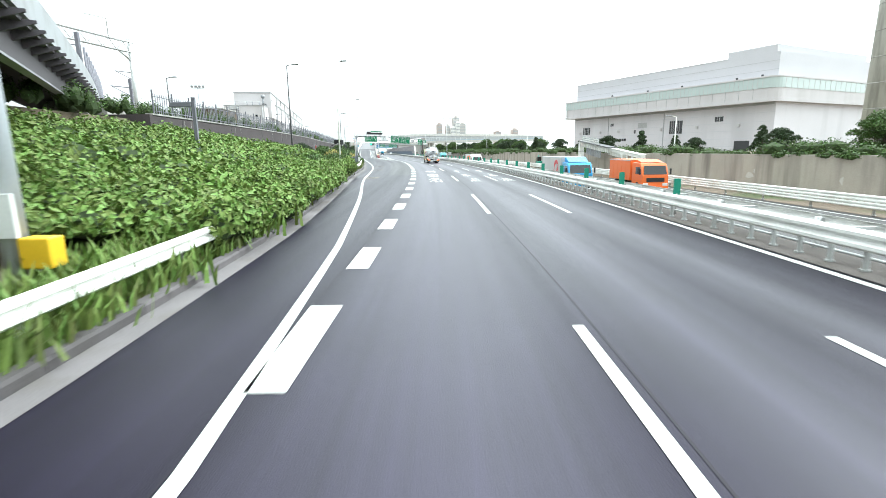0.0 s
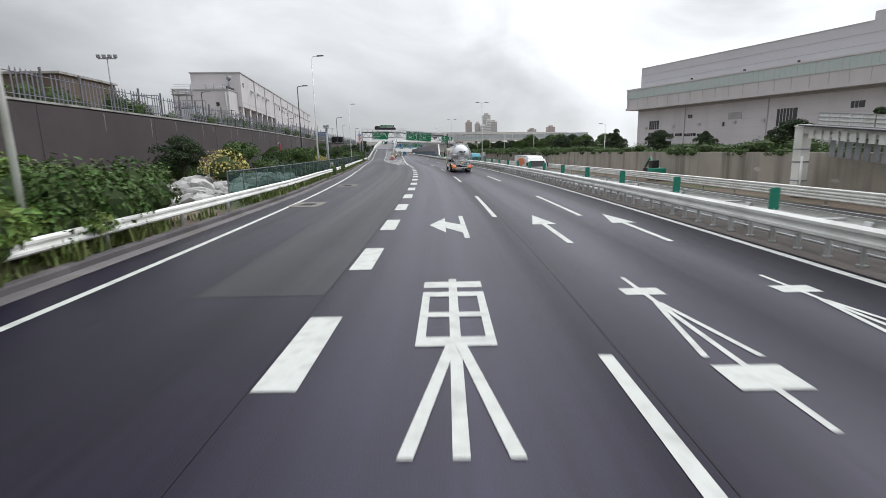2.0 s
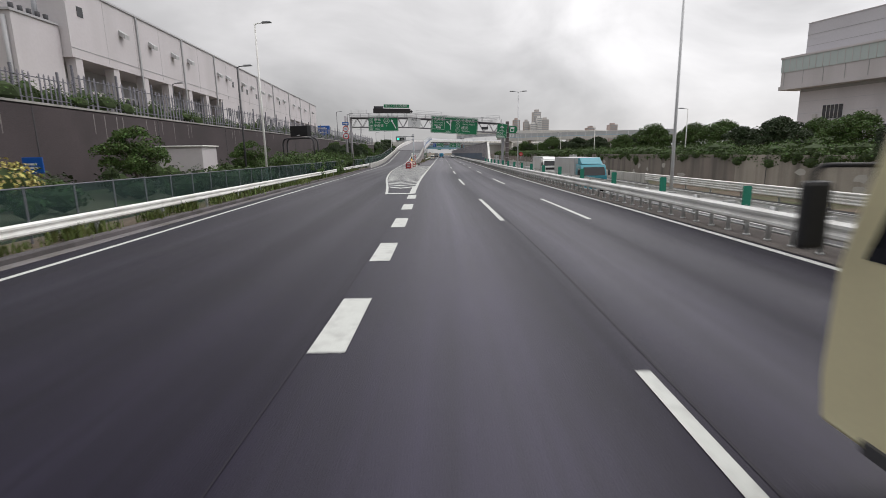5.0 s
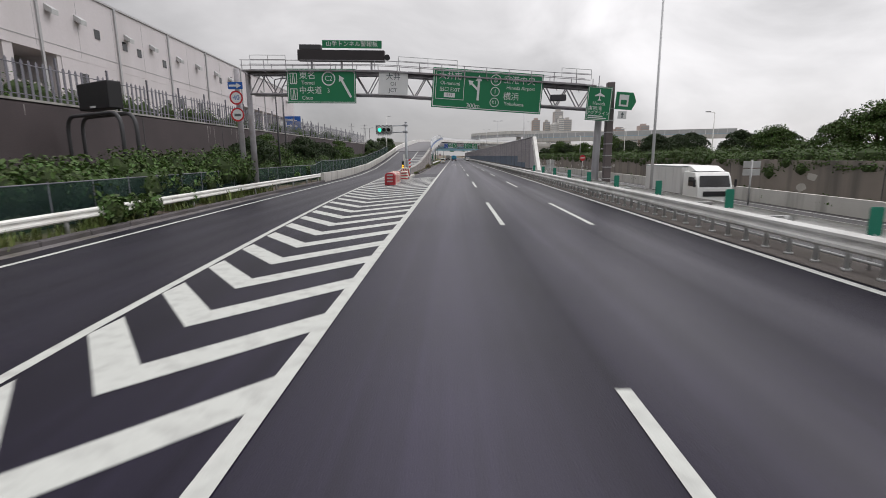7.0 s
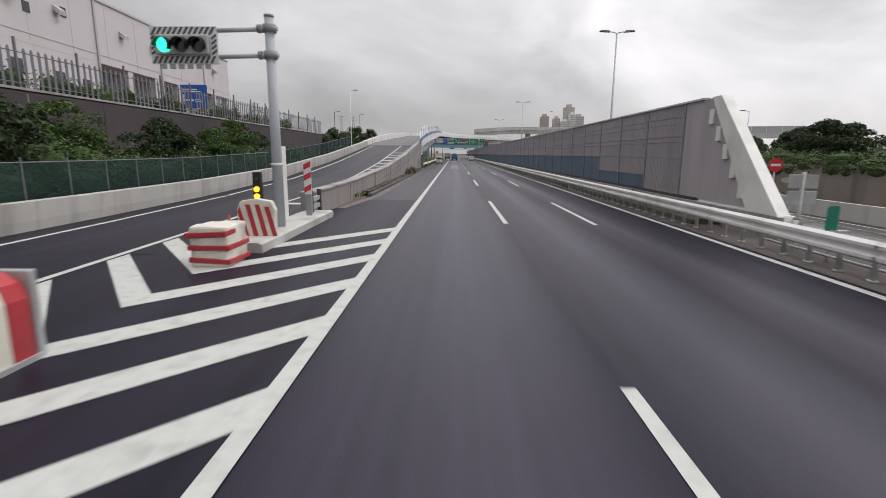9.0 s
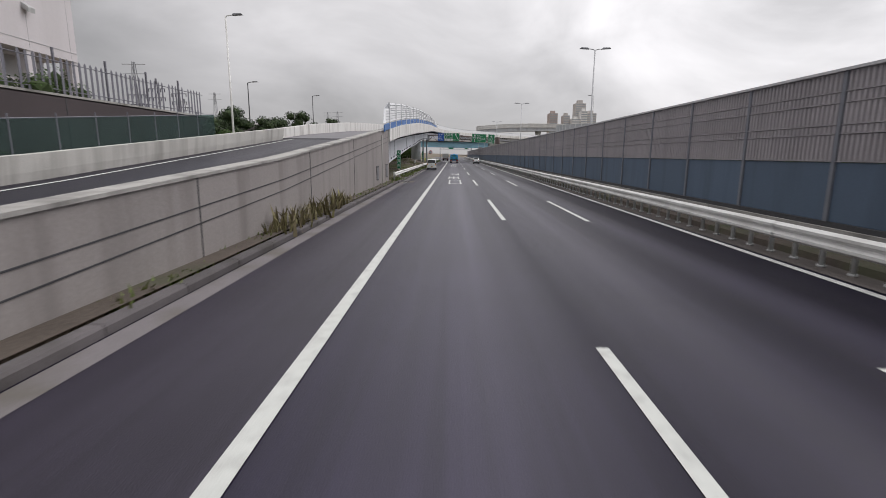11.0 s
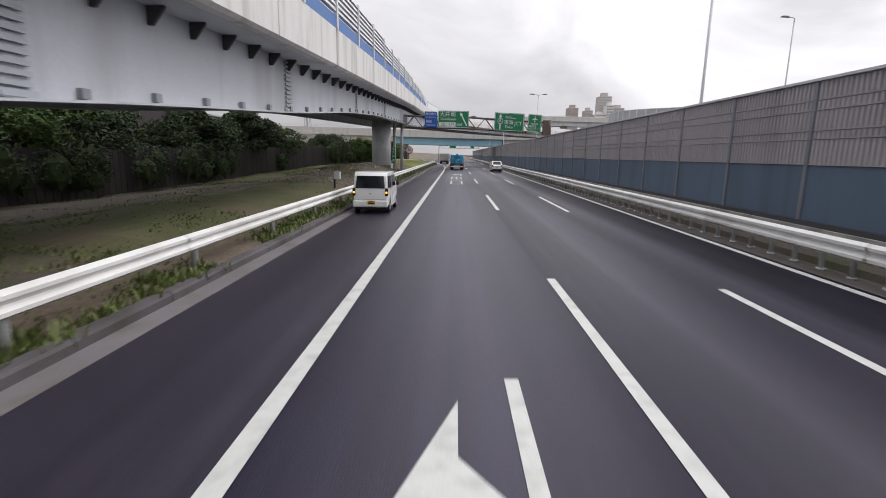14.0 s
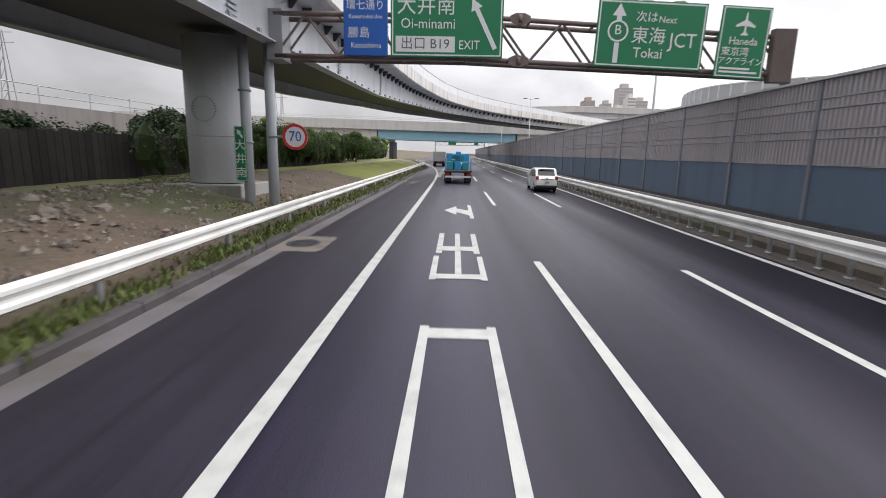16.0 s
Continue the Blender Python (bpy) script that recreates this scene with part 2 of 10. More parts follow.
KERB = mat("kerb_concrete", (0.15, 0.138, 0.142), 0.9, vary=0.2, scale=0.8, fine=30, bump=0.3, stain=(0.10, 0.09, 0.07), stain_amount=0.8, stain_scale=0.7, space="World", piece=0.12)
SOIL = mat("soil", (0.15, 0.115, 0.085), 0.95, vary=0.35, scale=0.8, fine=9, bump=0.6, stain=(0.055, 0.085, 0.025), stain_amount=1.0, stain_scale=0.16, space="World")
GALV = mat("galvanised_steel", (0.50, 0.51, 0.51), 0.5, 0.35, vary=0.12, scale=1.2, fine=30, stain=(0.26, 0.25, 0.23), stain_amount=0.5, stain_scale=0.9, space="World")
STEEL_WHITE = mat("white_painted_steel", (0.80, 0.80, 0.765), 0.45, 0.0, vary=0.07, scale=1.0, fine=25, stain=(0.45, 0.42, 0.37), stain_amount=0.45, stain_scale=0.8, space="World")
STEEL_GREY = mat("grey_painted_steel", (0.30, 0.31, 0.33), 0.5, 0.1, vary=0.12, scale=1.5, fine=30, stain=(0.15, 0.14, 0.13), stain_amount=0.5, space="World")
STEEL_BLUEGREY = mat("pale_blue_grey_steel", (0.44, 0.47, 0.50), 0.5, 0.0, vary=0.08, scale=0.6, fine=20, stain=(0.26, 0.26, 0.27), stain_amount=0.6, stain_scale=0.35, streak=True, space="World")
STEEL_DARK = mat("dark_steel", (0.06, 0.06, 0.065), 0.6, 0.2, vary=0.2, scale=2, fine=30, space="World")
BLACK = mat("black_plastic", (0.018, 0.018, 0.02), 0.55, vary=0.2, scale=4, fine=40)
RUBBER = mat("rubber", (0.022, 0.021, 0.021), 0.85, vary=0.25, scale=5, fine=60, bump=0.3)
SIGN_GREEN = mat("green_sign_face", (0.005, 0.185, 0.075), 0.45, vary=0.06, scale=1.5, fine=20)
SIGN_BLUE = mat("blue_sign_face", (0.01, 0.10, 0.42), 0.45, vary=0.06, scale=1.5, fine=20)
SIGN_WHITE = mat("white_sign_face", (0.72, 0.73, 0.73), 0.45, vary=0.06, scale=2, fine=20)
SIGN_RED = mat("red_sign_face", (0.55, 0.03, 0.04), 0.45, vary=0.08, scale=2, fine=20)
SIGN_YELLOW = mat("yellow_face", (0.80, 0.50, 0.02), 0.5, vary=0.08, scale=2, fine=20)
CLADDING = mat("pale_cladding", (0.57, 0.54, 0.552), 0.6, vary=0.05, scale=0.1, fine=4, stain=(0.46, 0.44, 0.44), stain_amount=0.5, stain_scale=0.07, streak=True, space="World")
CLADDING_GREY = mat("grey_cladding", (0.40, 0.40, 0.41), 0.55, vary=0.06, scale=0.1, fine=4, stain=(0.30, 0.30, 0.31), stain_amount=0.5, stain_scale=0.06, streak=True, space="World")
GLASS_DARK = glass_mat("dark_glass", (0.012, 0.014, 0.017))
GLASS_GREEN = glass_mat("greenish_glazing", (0.46, 0.53, 0.52), 0.3)
BARK = mat("bark", (0.09, 0.07, 0.055), 0.95, vary=0.3, scale=4, fine=30, bump=0.6)


def leaf_mat(name, colour, spread=(0.55, 1.5)):
    m = mat(name, colour, 0.6, vary=0.35, scale=0.9, fine=14, space="World", spec=0.3)
    n, l = m.node_tree.nodes, m.node_tree.links
    bsdf = n["Principled BSDF"]
    was = bsdf.inputs["Base Color"].links[0].from_socket
    geo = n.new("ShaderNodeNewGeometry")
    hsv = n.new("ShaderNodeHueSaturation")
    mr = n.new("ShaderNodeMapRange"); mr.inputs["To Min"].default_value, mr.inputs["To Max"].default_value = spread
    l.new(geo.outputs["Random Per Island"], mr.inputs["Value"]); l.new(mr.outputs["Result"], hsv.inputs["Value"])
    mh = n.new("ShaderNodeMapRange"); mh.inputs["To Min"].default_value, mh.inputs["To Max"].default_value = 0.475, 0.52
    l.new(geo.outputs["Random Per Island"], mh.inputs["Value"]); l.new(mh.outputs["Result"], hsv.inputs["Hue"])
    l.new(was, hsv.inputs["Color"]); l.new(hsv.outputs["Color"], bsdf.inputs["Base Color"])
    bsdf.inputs["Subsurface Weight"].default_value = 0.0
    return m


LEAF_BRIGHT = leaf_mat("bright_leaves", (0.138, 0.212, 0.046), (0.72, 1.25))
LEAF_MID = leaf_mat("green_leaves", (0.057, 0.100, 0.022))
LEAF_DARK = leaf_mat("dark_leaves", (0.032, 0.052, 0.02))
LEAF_YELLOW = leaf_mat("yellow_blossom", (0.42, 0.36, 0.12))

# ---- mesh helpers ----
def add_box(bm, x0, y0, z0, x1, y1, z1, m=None):
    vs = [bm.verts.new((x, y, z)) for x in (x0, x1) for y in (y0, y1) for z in (z0, z1)]
    for f in ((0, 1, 3, 2), (4, 6, 7, 5), (0, 4, 5, 1), (2, 3, 7, 6), (0, 2, 6, 4), (1, 5, 7, 3)):
        bm.faces.new([vs[i] for i in f])
    if m is not None:
        bmesh.ops.transform(bm, matrix=m, verts=vs)
    return vs


def box(x0, y0, z0, x1, y1, z1, bevel=0.0, m=None):
    bm = bmesh.new()
    add_box(bm, x0, y0, z0, x1, y1, z1, m)
    if bevel:
        bmesh.ops.bevel(bm, geom=bm.edges[:], offset=bevel, segments=2, affect="EDGES", profile=0.5)
    return bm


def add_tube(bm, a, b, r, r2=None, seg=10, caps=True):
    a, b = Vector(a), Vector(b)
    d = (b - a).normalized()
    u = d.orthogonal().normalized()
    v = d.cross(u)
    rings = []
    for p, q in ((a, r), (b, r if r2 is None else r2)):
        rings.append([bm.verts.new(p + (u * math.cos(k) + v * math.sin(k)) * q) for k in [2 * math.pi * i / seg for i in range(seg)]])
    for i in range(seg):
        f = bm.faces.new((rings[0][i], rings[0][(i + 1) % seg], rings[1][(i + 1) % seg], rings[1][i]))
        f.smooth = seg > 6
    if caps:
        bm.faces.new(rings[0][::-1]); bm.faces.new(rings[1])
    return bm


def tube(a, b, r, r2=None, seg=10):
    return add_tube(bmesh.new(), a, b, r, r2, seg)


def add_pipe(bm, pts, r, seg=8):
    """A bent pipe through the points."""
    pts = [Vector(p) for p in pts]
    rings, u = [], None
    for i, p in enumerate(pts):
        d = (pts[min(i + 1, len(pts) - 1)] - pts[max(i - 1, 0)]).normalized()
        u = d.orthogonal().normalized() if u is None else (u - d * u.dot(d)).normalized()
        v = d.cross(u)
        rings.append([bm.verts.new(p + (u * math.cos(k) + v * math.sin(k)) * r) for k in [2 * math.pi * j / seg for j in range(seg)]])
    for a, b in zip(rings, rings[1:]):
        for j in range(seg):
            bm.faces.new((a[j], a[(j + 1) % seg], b[(j + 1) % seg], b[j])).smooth = True
    bm.faces.new(rings[0][::-1]); bm.faces.new(rings[-1])
    return bm


def pipe(pts, r, seg=8):
    return add_pipe(bmesh.new(), pts, r, seg)


def rounded(pts, r=0.12, n=4):
    """The points of a path with its corners rounded."""
    pts, out = [Vector(p) for p in pts], []
    out.append(pts[0])
    for a, b, c in zip(pts, pts[1:], pts[2:]):
        p, q = b + (a - b).normalized() * min(r, (a - b).length / 2), b + (c - b).normalized() * min(r, (c - b).length / 2)
        out += [p.lerp(b, t).lerp(b.lerp(q, t), t) for t in [i / n for i in range(n + 1)]]
    return out + [pts[-1]]


def add_prism(bm, outline, lo, hi, axis="x"):
    """A closed outline (two coordinates) pushed from lo to hi along an axis."""
    def place(p, w):
        return {"x": (w, p[0], p[1]), "y": (p[0], w, p[1]), "z": (p[0], p[1], w)}[axis]
    a, b = [bm.verts.new(place(p, lo)) for p in outline], [bm.verts.new(place(p, hi)) for p in outline]
    n = len(outline)
    for i in range(n):
        bm.faces.new((a[i], a[(i + 1) % n], b[(i + 1) % n], b[i]))
    bm.faces.new(a[::-1]); bm.faces.new(b)
    return bm


def prism(outline, lo, hi, axis="x", bevel=0.0):
    bm = add_prism(bmesh.new(), outline, lo, hi, axis)
    bmesh.ops.recalc_face_normals(bm, faces=bm.faces[:])
    if bevel:
        bmesh.ops.bevel(bm, geom=bm.edges[:], offset=bevel, segments=2, affect="EDGES", profile=0.5)
    return bm


def ribbon(section, stations, closed=True, z=lambda s: 0.0, lat=lambda s: 0.0, smooth=False, where=None):
    """A section of (lat, z) points swept along the road."""
    bm = bmesh.new()
    uv = bm.loops.layers.uv.new("UVMap")
    put = where or (lambda s, a, b: at(s, lat(s) + a, z(s) + b))
    rows = [[bm.verts.new(put(s, a, b)) for a, b in section] for s in stations]
    n = len(section)
    for (s0, r0), (s1, r1) in zip(zip(stations, rows), zip(stations[1:], rows[1:])):
        for i in range(n if closed else n - 1):
            j = (i + 1) % n
            f = bm.faces.new((r0[i], r0[j], r1[j], r1[i]))
            f.smooth = smooth
            for loop, (u, v) in zip(f.loops, ((section[i][0], s0), (section[j][0], s0), (section[j][0], s1), (section[i][0], s1))):
                loop[uv].uv = (u, v)
    if closed:
        bm.faces.new(rows[0]); bm.faces.new(rows[-1][::-1])
    bmesh.ops.recalc_face_normals(bm, faces=bm.faces[:])
    return bm


def steps(a, b, d):
    n = max(1, round((b - a) / d))
    return [a + (b - a) * i / n for i in range(n + 1)]


def mesh_of(name, bm, material):
    me = bpy.data.meshes.new(name)
    bm.normal_update()
    bm.to_mesh(me)
    bm.free()
    for one in material if isinstance(material, (list, tuple)) else [material]:
        me.materials.append(one)
    return me


def part(name, bm, material, parent, label="", m=None):
    ob = new(name, mesh_of(name, bm, material))
    ob.parent = parent
    if m is not None:
        ob.matrix_basis = m
    if label:
        ob["label"] = label
    return ob


def share(name, mesh, parent, m):
    ob = new(name, mesh)
    ob.parent = parent
    ob.matrix_basis = m
    return ob


def thing(name, m, label, category, group="", kind=""):
    ob = new(name)
    ob.empty_display_size = 0.3
    ob.matrix_basis = m
    return tagged(ob, label, category, group, kind)


def solid(name, bm, material, label, category, group="", kind="", m=None):
    ob = new(name, mesh_of(name, bm, material))
    if m is not None:
        ob.matrix_basis = m
    return tagged(ob, label, category, group, kind)


def structure(name, bm, material, label, category):
    return solid(name, bm, material, label, category, kind="structure")


def lettering(text, size, depth=0.004, align="CENTER", stretch=1.0):
    """Solid letters, upright in x and z, facing -y."""
    cu = bpy.data.curves.new("letters", "FONT")
    cu.body, cu.size, cu.extrude, cu.align_x, cu.align_y, cu.resolution_u = text, size, depth, align, "CENTER", 2
    ob = bpy.data.objects.new("letters", cu)
    me = bpy.data.meshes.new_from_object(ob)
    bm = bmesh.new()
    bm.from_mesh(me)
    bpy.data.objects.remove(ob); bpy.data.curves.remove(cu); bpy.data.meshes.remove(me)
    bmesh.ops.transform(bm, matrix=pose(0, 0, 0, 90) @ Matrix.Diagonal((stretch, 1, 1, 1)), verts=bm.verts[:])
    return bm


def rock_hash(*v):
    return noise.noise(Vector(v) * 1.37 + Vector((3.1, 7.7, 1.9)))

# ---- ground: one sheet to the horizon, with the cutting, the banks and the lower carriageway ----
def ground_height(s, lat):
    right = np.interp(lat, [8.9, 9.6, 24.6, 25.4, 40, 130, 400], [-0.06, -1.12, -1.12, 0.75, 0.9, 1.2, 1.2])
    if lat >= 0:
        return float(right)
    k = KERB_LEFT(min(s, 258.0))
    if s < 215:
        out = np.interp(lat, [-60, -23, -22.0, k - 6, k - 1.0, k - 0.3], [5.3, 5.0, 0.5, 0.4, 0.1, -0.06])
    else:
        bank = float(np.interp(s, [215, 300, 315, 335, 380, 430, 470], [0.3, 0.5, 0.75, 1.1, 1.0, 0.6, 0.2]))
        out = np.interp(lat, [-60, -24, -23.2, -16, -9, -5.4, -4.3], [4.0, 3.6, bank - 0.4, bank - 0.4, bank, 0.25, -0.06]) if s < 392 else np.interp(lat + EXIT(s), [-60, -24, -23.2, -9, -5.4, -4.3], [4.0, 3.6, bank, bank, 0.25, -0.06])
        out += 0.12 * rock_hash(s * 0.5, lat * 0.5, 0) * (1 if lat < -6 else 0)
        out += 0.45 * math.exp(-((s - 321) / 7) ** 2 - ((lat + 9.5) / 2.6) ** 2) * (1 if lat < -5.4 else 0)
    return float(out)


def make_ground():
    lats = [-2600, -1200, -600, -300, -150, -90, -60, -40, -30, -24, -23.5, -23.2, -22.6, -22, -21, -19, -17, -15, -14, -13, -12.3, -11.6, -11, -10.4, -9.8, -9, -8.4, -7.8, -7.2, -6.6, -6, -5.4, -4.9, -4.3,
            -3.5, 0, 8.5, 8.9, 9.6, 12, 20, 24.6, 25.4, 30, 40, 60, 90, 150, 300, 600, 1200, 2600]
    sts = [-2600, -1000, -350, -150, -60] + steps(-40, 480, 4) + [520, 600, 800, 1150, 2000, 4500]
    bm = bmesh.new()
    rows = []
    for s in sts:
        c = min(max(s, -390), 1390)
        rows.append([bm.verts.new(at(c, la, ground_height(s, la), 160) + Vector((0, s - c, 0))) for la in lats])
    for a, b in zip(rows, rows[1:]):
        for i in range(len(lats) - 1):
            bm.faces.new((a[i], a[i + 1], b[i + 1], b[i]))
    bmesh.ops.recalc_face_normals(bm, faces=bm.faces[:])
    return structure("ground", bm, SOIL, "bare soil and rough grass verge beside the motorway", "ground")


make_ground()


# ---- carriageway ----
def road_left(s):
    if s < 196:
        return KERB_LEFT(s)
    return float(np.interp(s, [196, 200, 206, 440], [-5.5, -5.0, -4.5, -4.45])) - EXIT(s)


def flat_strip(left, right, stations, z, across=6):
    bm = bmesh.new()
    uv = bm.loops.layers.uv.new("UVMap")
    rows = []
    for s in stations:
        a, b = left(s), right(s)
        rows.append([(bm.verts.new(at(s, a + (b - a) * i / across, z(s))), (a + (b - a) * i / across, s)) for i in range(across + 1)])
    for r, q in zip(rows, rows[1:]):
        for i in range(across):
            four = (r[i], r[i + 1], q[i + 1], q[i])
            f = bm.faces.new([v for v, _ in four])
            for loop, (_, t) in zip(f.loops, four):
                loop[uv].uv = t
    bmesh.ops.recalc_face_normals(bm, faces=bm.faces[:])
    if sum(f.normal.z for f in bm.faces) < 0:
        bmesh.ops.reverse_faces(bm, faces=bm.faces[:])
    return bm


road = structure("road", flat_strip(road_left, lambda s: 8.9, steps(-60, 640, 4), lambda s: 0.0), ASPHALT, "dark grey worn asphalt motorway carriageway", "road")
part("exit_lane", flat_strip(lambda s: -4.2 - EXIT(s), lambda s: -1.74 - 0.9 * EXIT(s), steps(204, 470, 3), lambda s: 0.003), asphalt_mat("exit_lane_asphalt", (0.027, 0.0230, 0.036), 0.25, 0.92), road, "paler violet-grey asphalt of the exit lane")
ramp = structure("ramp_road", flat_strip(KERB_LEFT, lambda s: -5.55, steps(190, 258, 2), lambda s: RAMP_Z(s) + 0.004), ASPHALT, "dark asphalt ramp climbing to the viaduct", "road")
side_road = structure("side_road", flat_strip(lambda s: 9.7, lambda s: 21.0, steps(-60, 640, 5), lambda s: -1.06), ASPHALT_FAR, "grey asphalt opposite carriageway on a lower level", "road")
# darker relaid patch in the left lane
part("asphalt_patch", flat_strip(lambda s: np.interp(s, [46, 62, 100], [-4.2, -4.6, -4.9]), lambda s: -2.05, steps(46, 100, 3), lambda s: 0.003), asphalt_mat("patched_asphalt", (0.040, 0.039, 0.045), 0.2), road, "darker relaid asphalt patch")

LIFT = 0.007


def stripe(a, b, lat, width, z=lambda s: LIFT, d=3.0):
    return flat_strip(lambda s: lat(s) - width / 2, lambda s: lat(s) + width / 2, steps(a, b, d), z, 1)


def outline_on_road(pts):
    """A flat painted shape from (s, lat) points."""
    bm = bmesh.new()
    f = bm.faces.new([bm.verts.new(at(s, la, LIFT)) for s, la in pts])
    f.normal_update()
    if f.normal.z < 0:
        f.normal_flip()
    return bm


part("edge_line", stripe(-60, 196, EDGE_LEFT, 0.17), PAINT, road, "white edge line")
part("edge_line", stripe(196, 258, EDGE_LEFT, 0.17, lambda s: RAMP_Z(s) + 0.012), PAINT, ramp, "white edge line")
part("edge_line", stripe(128, 196, GORE_LEFT, 0.17), PAINT, road)
part("edge_line", stripe(196, 258, GORE_LEFT, 0.17, lambda s: RAMP_Z(s) + 0.012), PAINT, ramp)
part("edge_line", stripe(-60, 640, lambda s: MEDIAN, 0.19), PAINT, road, "white edge line beside the median")
# wide solid line on the left of the lane, bending away at the exit far ahead
part("edge_line", stripe(128, 470, lambda s: float(np.interp(s, [128, 345, 358, 371, 384, 396, 410, 425, 445, 470], [-1.72, -1.73, -1.8, -2.1, -2.8, -3.75, -5.3, -7.2, -10.1, -12.6])), 0.21, lambda s: 0.0125), PAINT, road, "broad white solid line")
part("edge_line", stripe(-60, 640, lambda s: 10.6, 0.15, lambda s: -1.05), PAINT, side_road)
part("edge_line", stripe(-60, 640, lambda s: 20.2, 0.15, lambda s: -1.05), PAINT, side_road)
FIRST_DASH = 35.3
for k in range(-4, 24):
    s0 = FIRST_DASH + 20.05 * k
    part("lane_dash", stripe(s0, s0 + 8.1, lambda s: 1.79, 0.16), PAINT, road)
    part("lane_dash", stripe(s0 - 0.1, s0 + 7.6, lambda s: 4.78, 0.16), PAINT, road)
    part("lane_dash", stripe(s0 + 3, s0 + 11, lambda s: 13.9, 0.15, lambda s: -1.05), PAINT, side_road)
    part("lane_dash", stripe(s0 + 3, s0 + 11, lambda s: 17.1, 0.15, lambda s: -1.05), PAINT, side_road)
for k in range(-5, 23):
    s0 = 11.85 + 5.13 * k
    if s0 > 2 and s0 < 126:
        part("block_dash", stripe(s0, s0 + 2.25, lambda s: -1.74, 0.46, d=1.2), PAINT, road)
for k in range(14):
    part("block_dash", stripe(363 + 5.13 * k, 365.25 + 5.13 * k, lambda s: -1.74, 0.46, d=1.2), PAINT, road)
part("block_dash", outline_on_road([(1.5, -1.55), (4.3, -1.55), (4.3, -2.05), (1.5, -1.98)]), PAINT, road)

# painted no-go area between the lane and the ramp
for k in range(28):
    tip = float(np.interp(k, [0, 11, 13, 15, 17, 19, 22, 25, 27], [135.49, 157.65, 161.75, 166.0, 169.6, 173.7, 179.4, 186.1, 190.3]))
    mid = float(np.interp(tip, [135.5, 143.7, 148, 163.9, 168.1, 178, 192], [-2.97, -3.5, -3.85, -4.35, -4.62, -4.95, -5.0]))
    run = (-1.84 - mid) * 1.12
    part("chevron_bar", outline_on_road([(tip, mid), (tip + 0.75, mid), (tip + 0.84 + run, -1.74), (tip + 0.04 + run, -1.74)]), PAINT, road)
    if k < 27:
        left = GORE_LEFT(tip + 1.6) + 0.09
        run = (mid - left) * 1.3
        part("chevron_bar", outline_on_road([(tip, mid), (tip + run, left), (tip + 0.75 + run, left), (tip + 0.75, mid)]), PAINT, road)
part("chevron_bar", outline_on_road([(132.6, -2.75), (133.45, -2.75), (134.9, -1.84), (133.9, -1.84)]), PAINT, road)
part("chevron_bar", outline_on_road([(132.6, -2.75), (133.7, -3.5), (134.9, -3.72), (133.45, -2.75)]), PAINT, road)
part("gore_line", stripe(128.3, 133.9, lambda s: -1.90, 0.16, lambda s: 0.010), PAINT, road)
part("gore_end", outline_on_road([(127.6, -1.7), (128.1, -3.3), (128.8, -3.25), (128.25, -1.9)]), PAINT, road, m=pose(0, 0, 0.009))
for k in range(14):
    s0 = 201 + 3.4 * k
    part("chevron_bar", flat_strip(lambda s: GORE_LEFT(s) + 0.1, lambda s: -6.0, [s0, s0 + 0.7], lambda s: RAMP_Z(s) + 0.012, 1), PAINT, ramp)


def strokes(name, list_of, s0, lat0, long=5.0, wide=1.0, parent=None):
    """Road lettering from bars: (x0, y0, x1, y1, thickness) in a unit square, y ahead."""
    bm = bmesh.new()
    for x0, y0, x1, y1, w in list_of:
        a, b = Vector((x0, y0)), Vector((x1, y1))
        d = (b - a)
        across = abs(d.x) * wide > abs(d.y) * long * 0.25
        off = Vector((0, w * 0.55)) if across and abs(d.y) < 0.12 else Vector((w, 0))
        q = [a - off / 2, b - off / 2, b + off / 2, a + off / 2]
        f = bm.faces.new([bm.verts.new(at(s0 + p.y * long, lat0 + p.x * wide, LIFT + 0.0005 * len(bm.faces))) for p in q])
        f.normal_update()
        if f.normal.z < 0:
            f.normal_flip()
    return part(name, bm, PAINT, parent or road, "white painted road lettering")


EAST = [(0.0, 0.93, 1.0, 0.93, 0.13), (0.5, 0.0, 0.5, 1.0, 0.14), (0.06, 0.45, 0.06, 0.8, 0.12), (0.94, 0.45, 0.94, 0.8, 0.12), (0.0, 0.82, 1.0, 0.82, 0.09), (0.0, 0.63, 1.0, 0.63, 0.07), (0.0, 0.44, 1.0, 0.44, 0.1),
        (0.44, 0.42, 0.06, 0.0, 0.13), (0.56, 0.42, 0.94, 0.0, 0.13)]
NAME = [(0.38, 1.0, 0.04, 0.66, 0.12), (0.3, 0.95, 0.9, 0.95, 0.12), (0.86, 0.95, 0.06, 0.12, 0.13), (0.3, 0.72, 0.55, 0.6, 0.1), (0.5, 0.0, 0.5, 0.58, 0.14), (0.93, 0.0, 0.93, 0.58, 0.14), (0.44, 0.56, 1.0, 0.56, 0.1), (0.44, 0.05, 1.0, 0.05, 0.12)]
MOUTH = [(0.06, 0.0, 0.06, 1.0, 0.12), (0.94, 0.0, 0.94, 1.0, 0.12), (0.0, 0.95, 1.0, 0.95, 0.12), (0.0, 0.05, 1.0, 0.05, 0.12)]
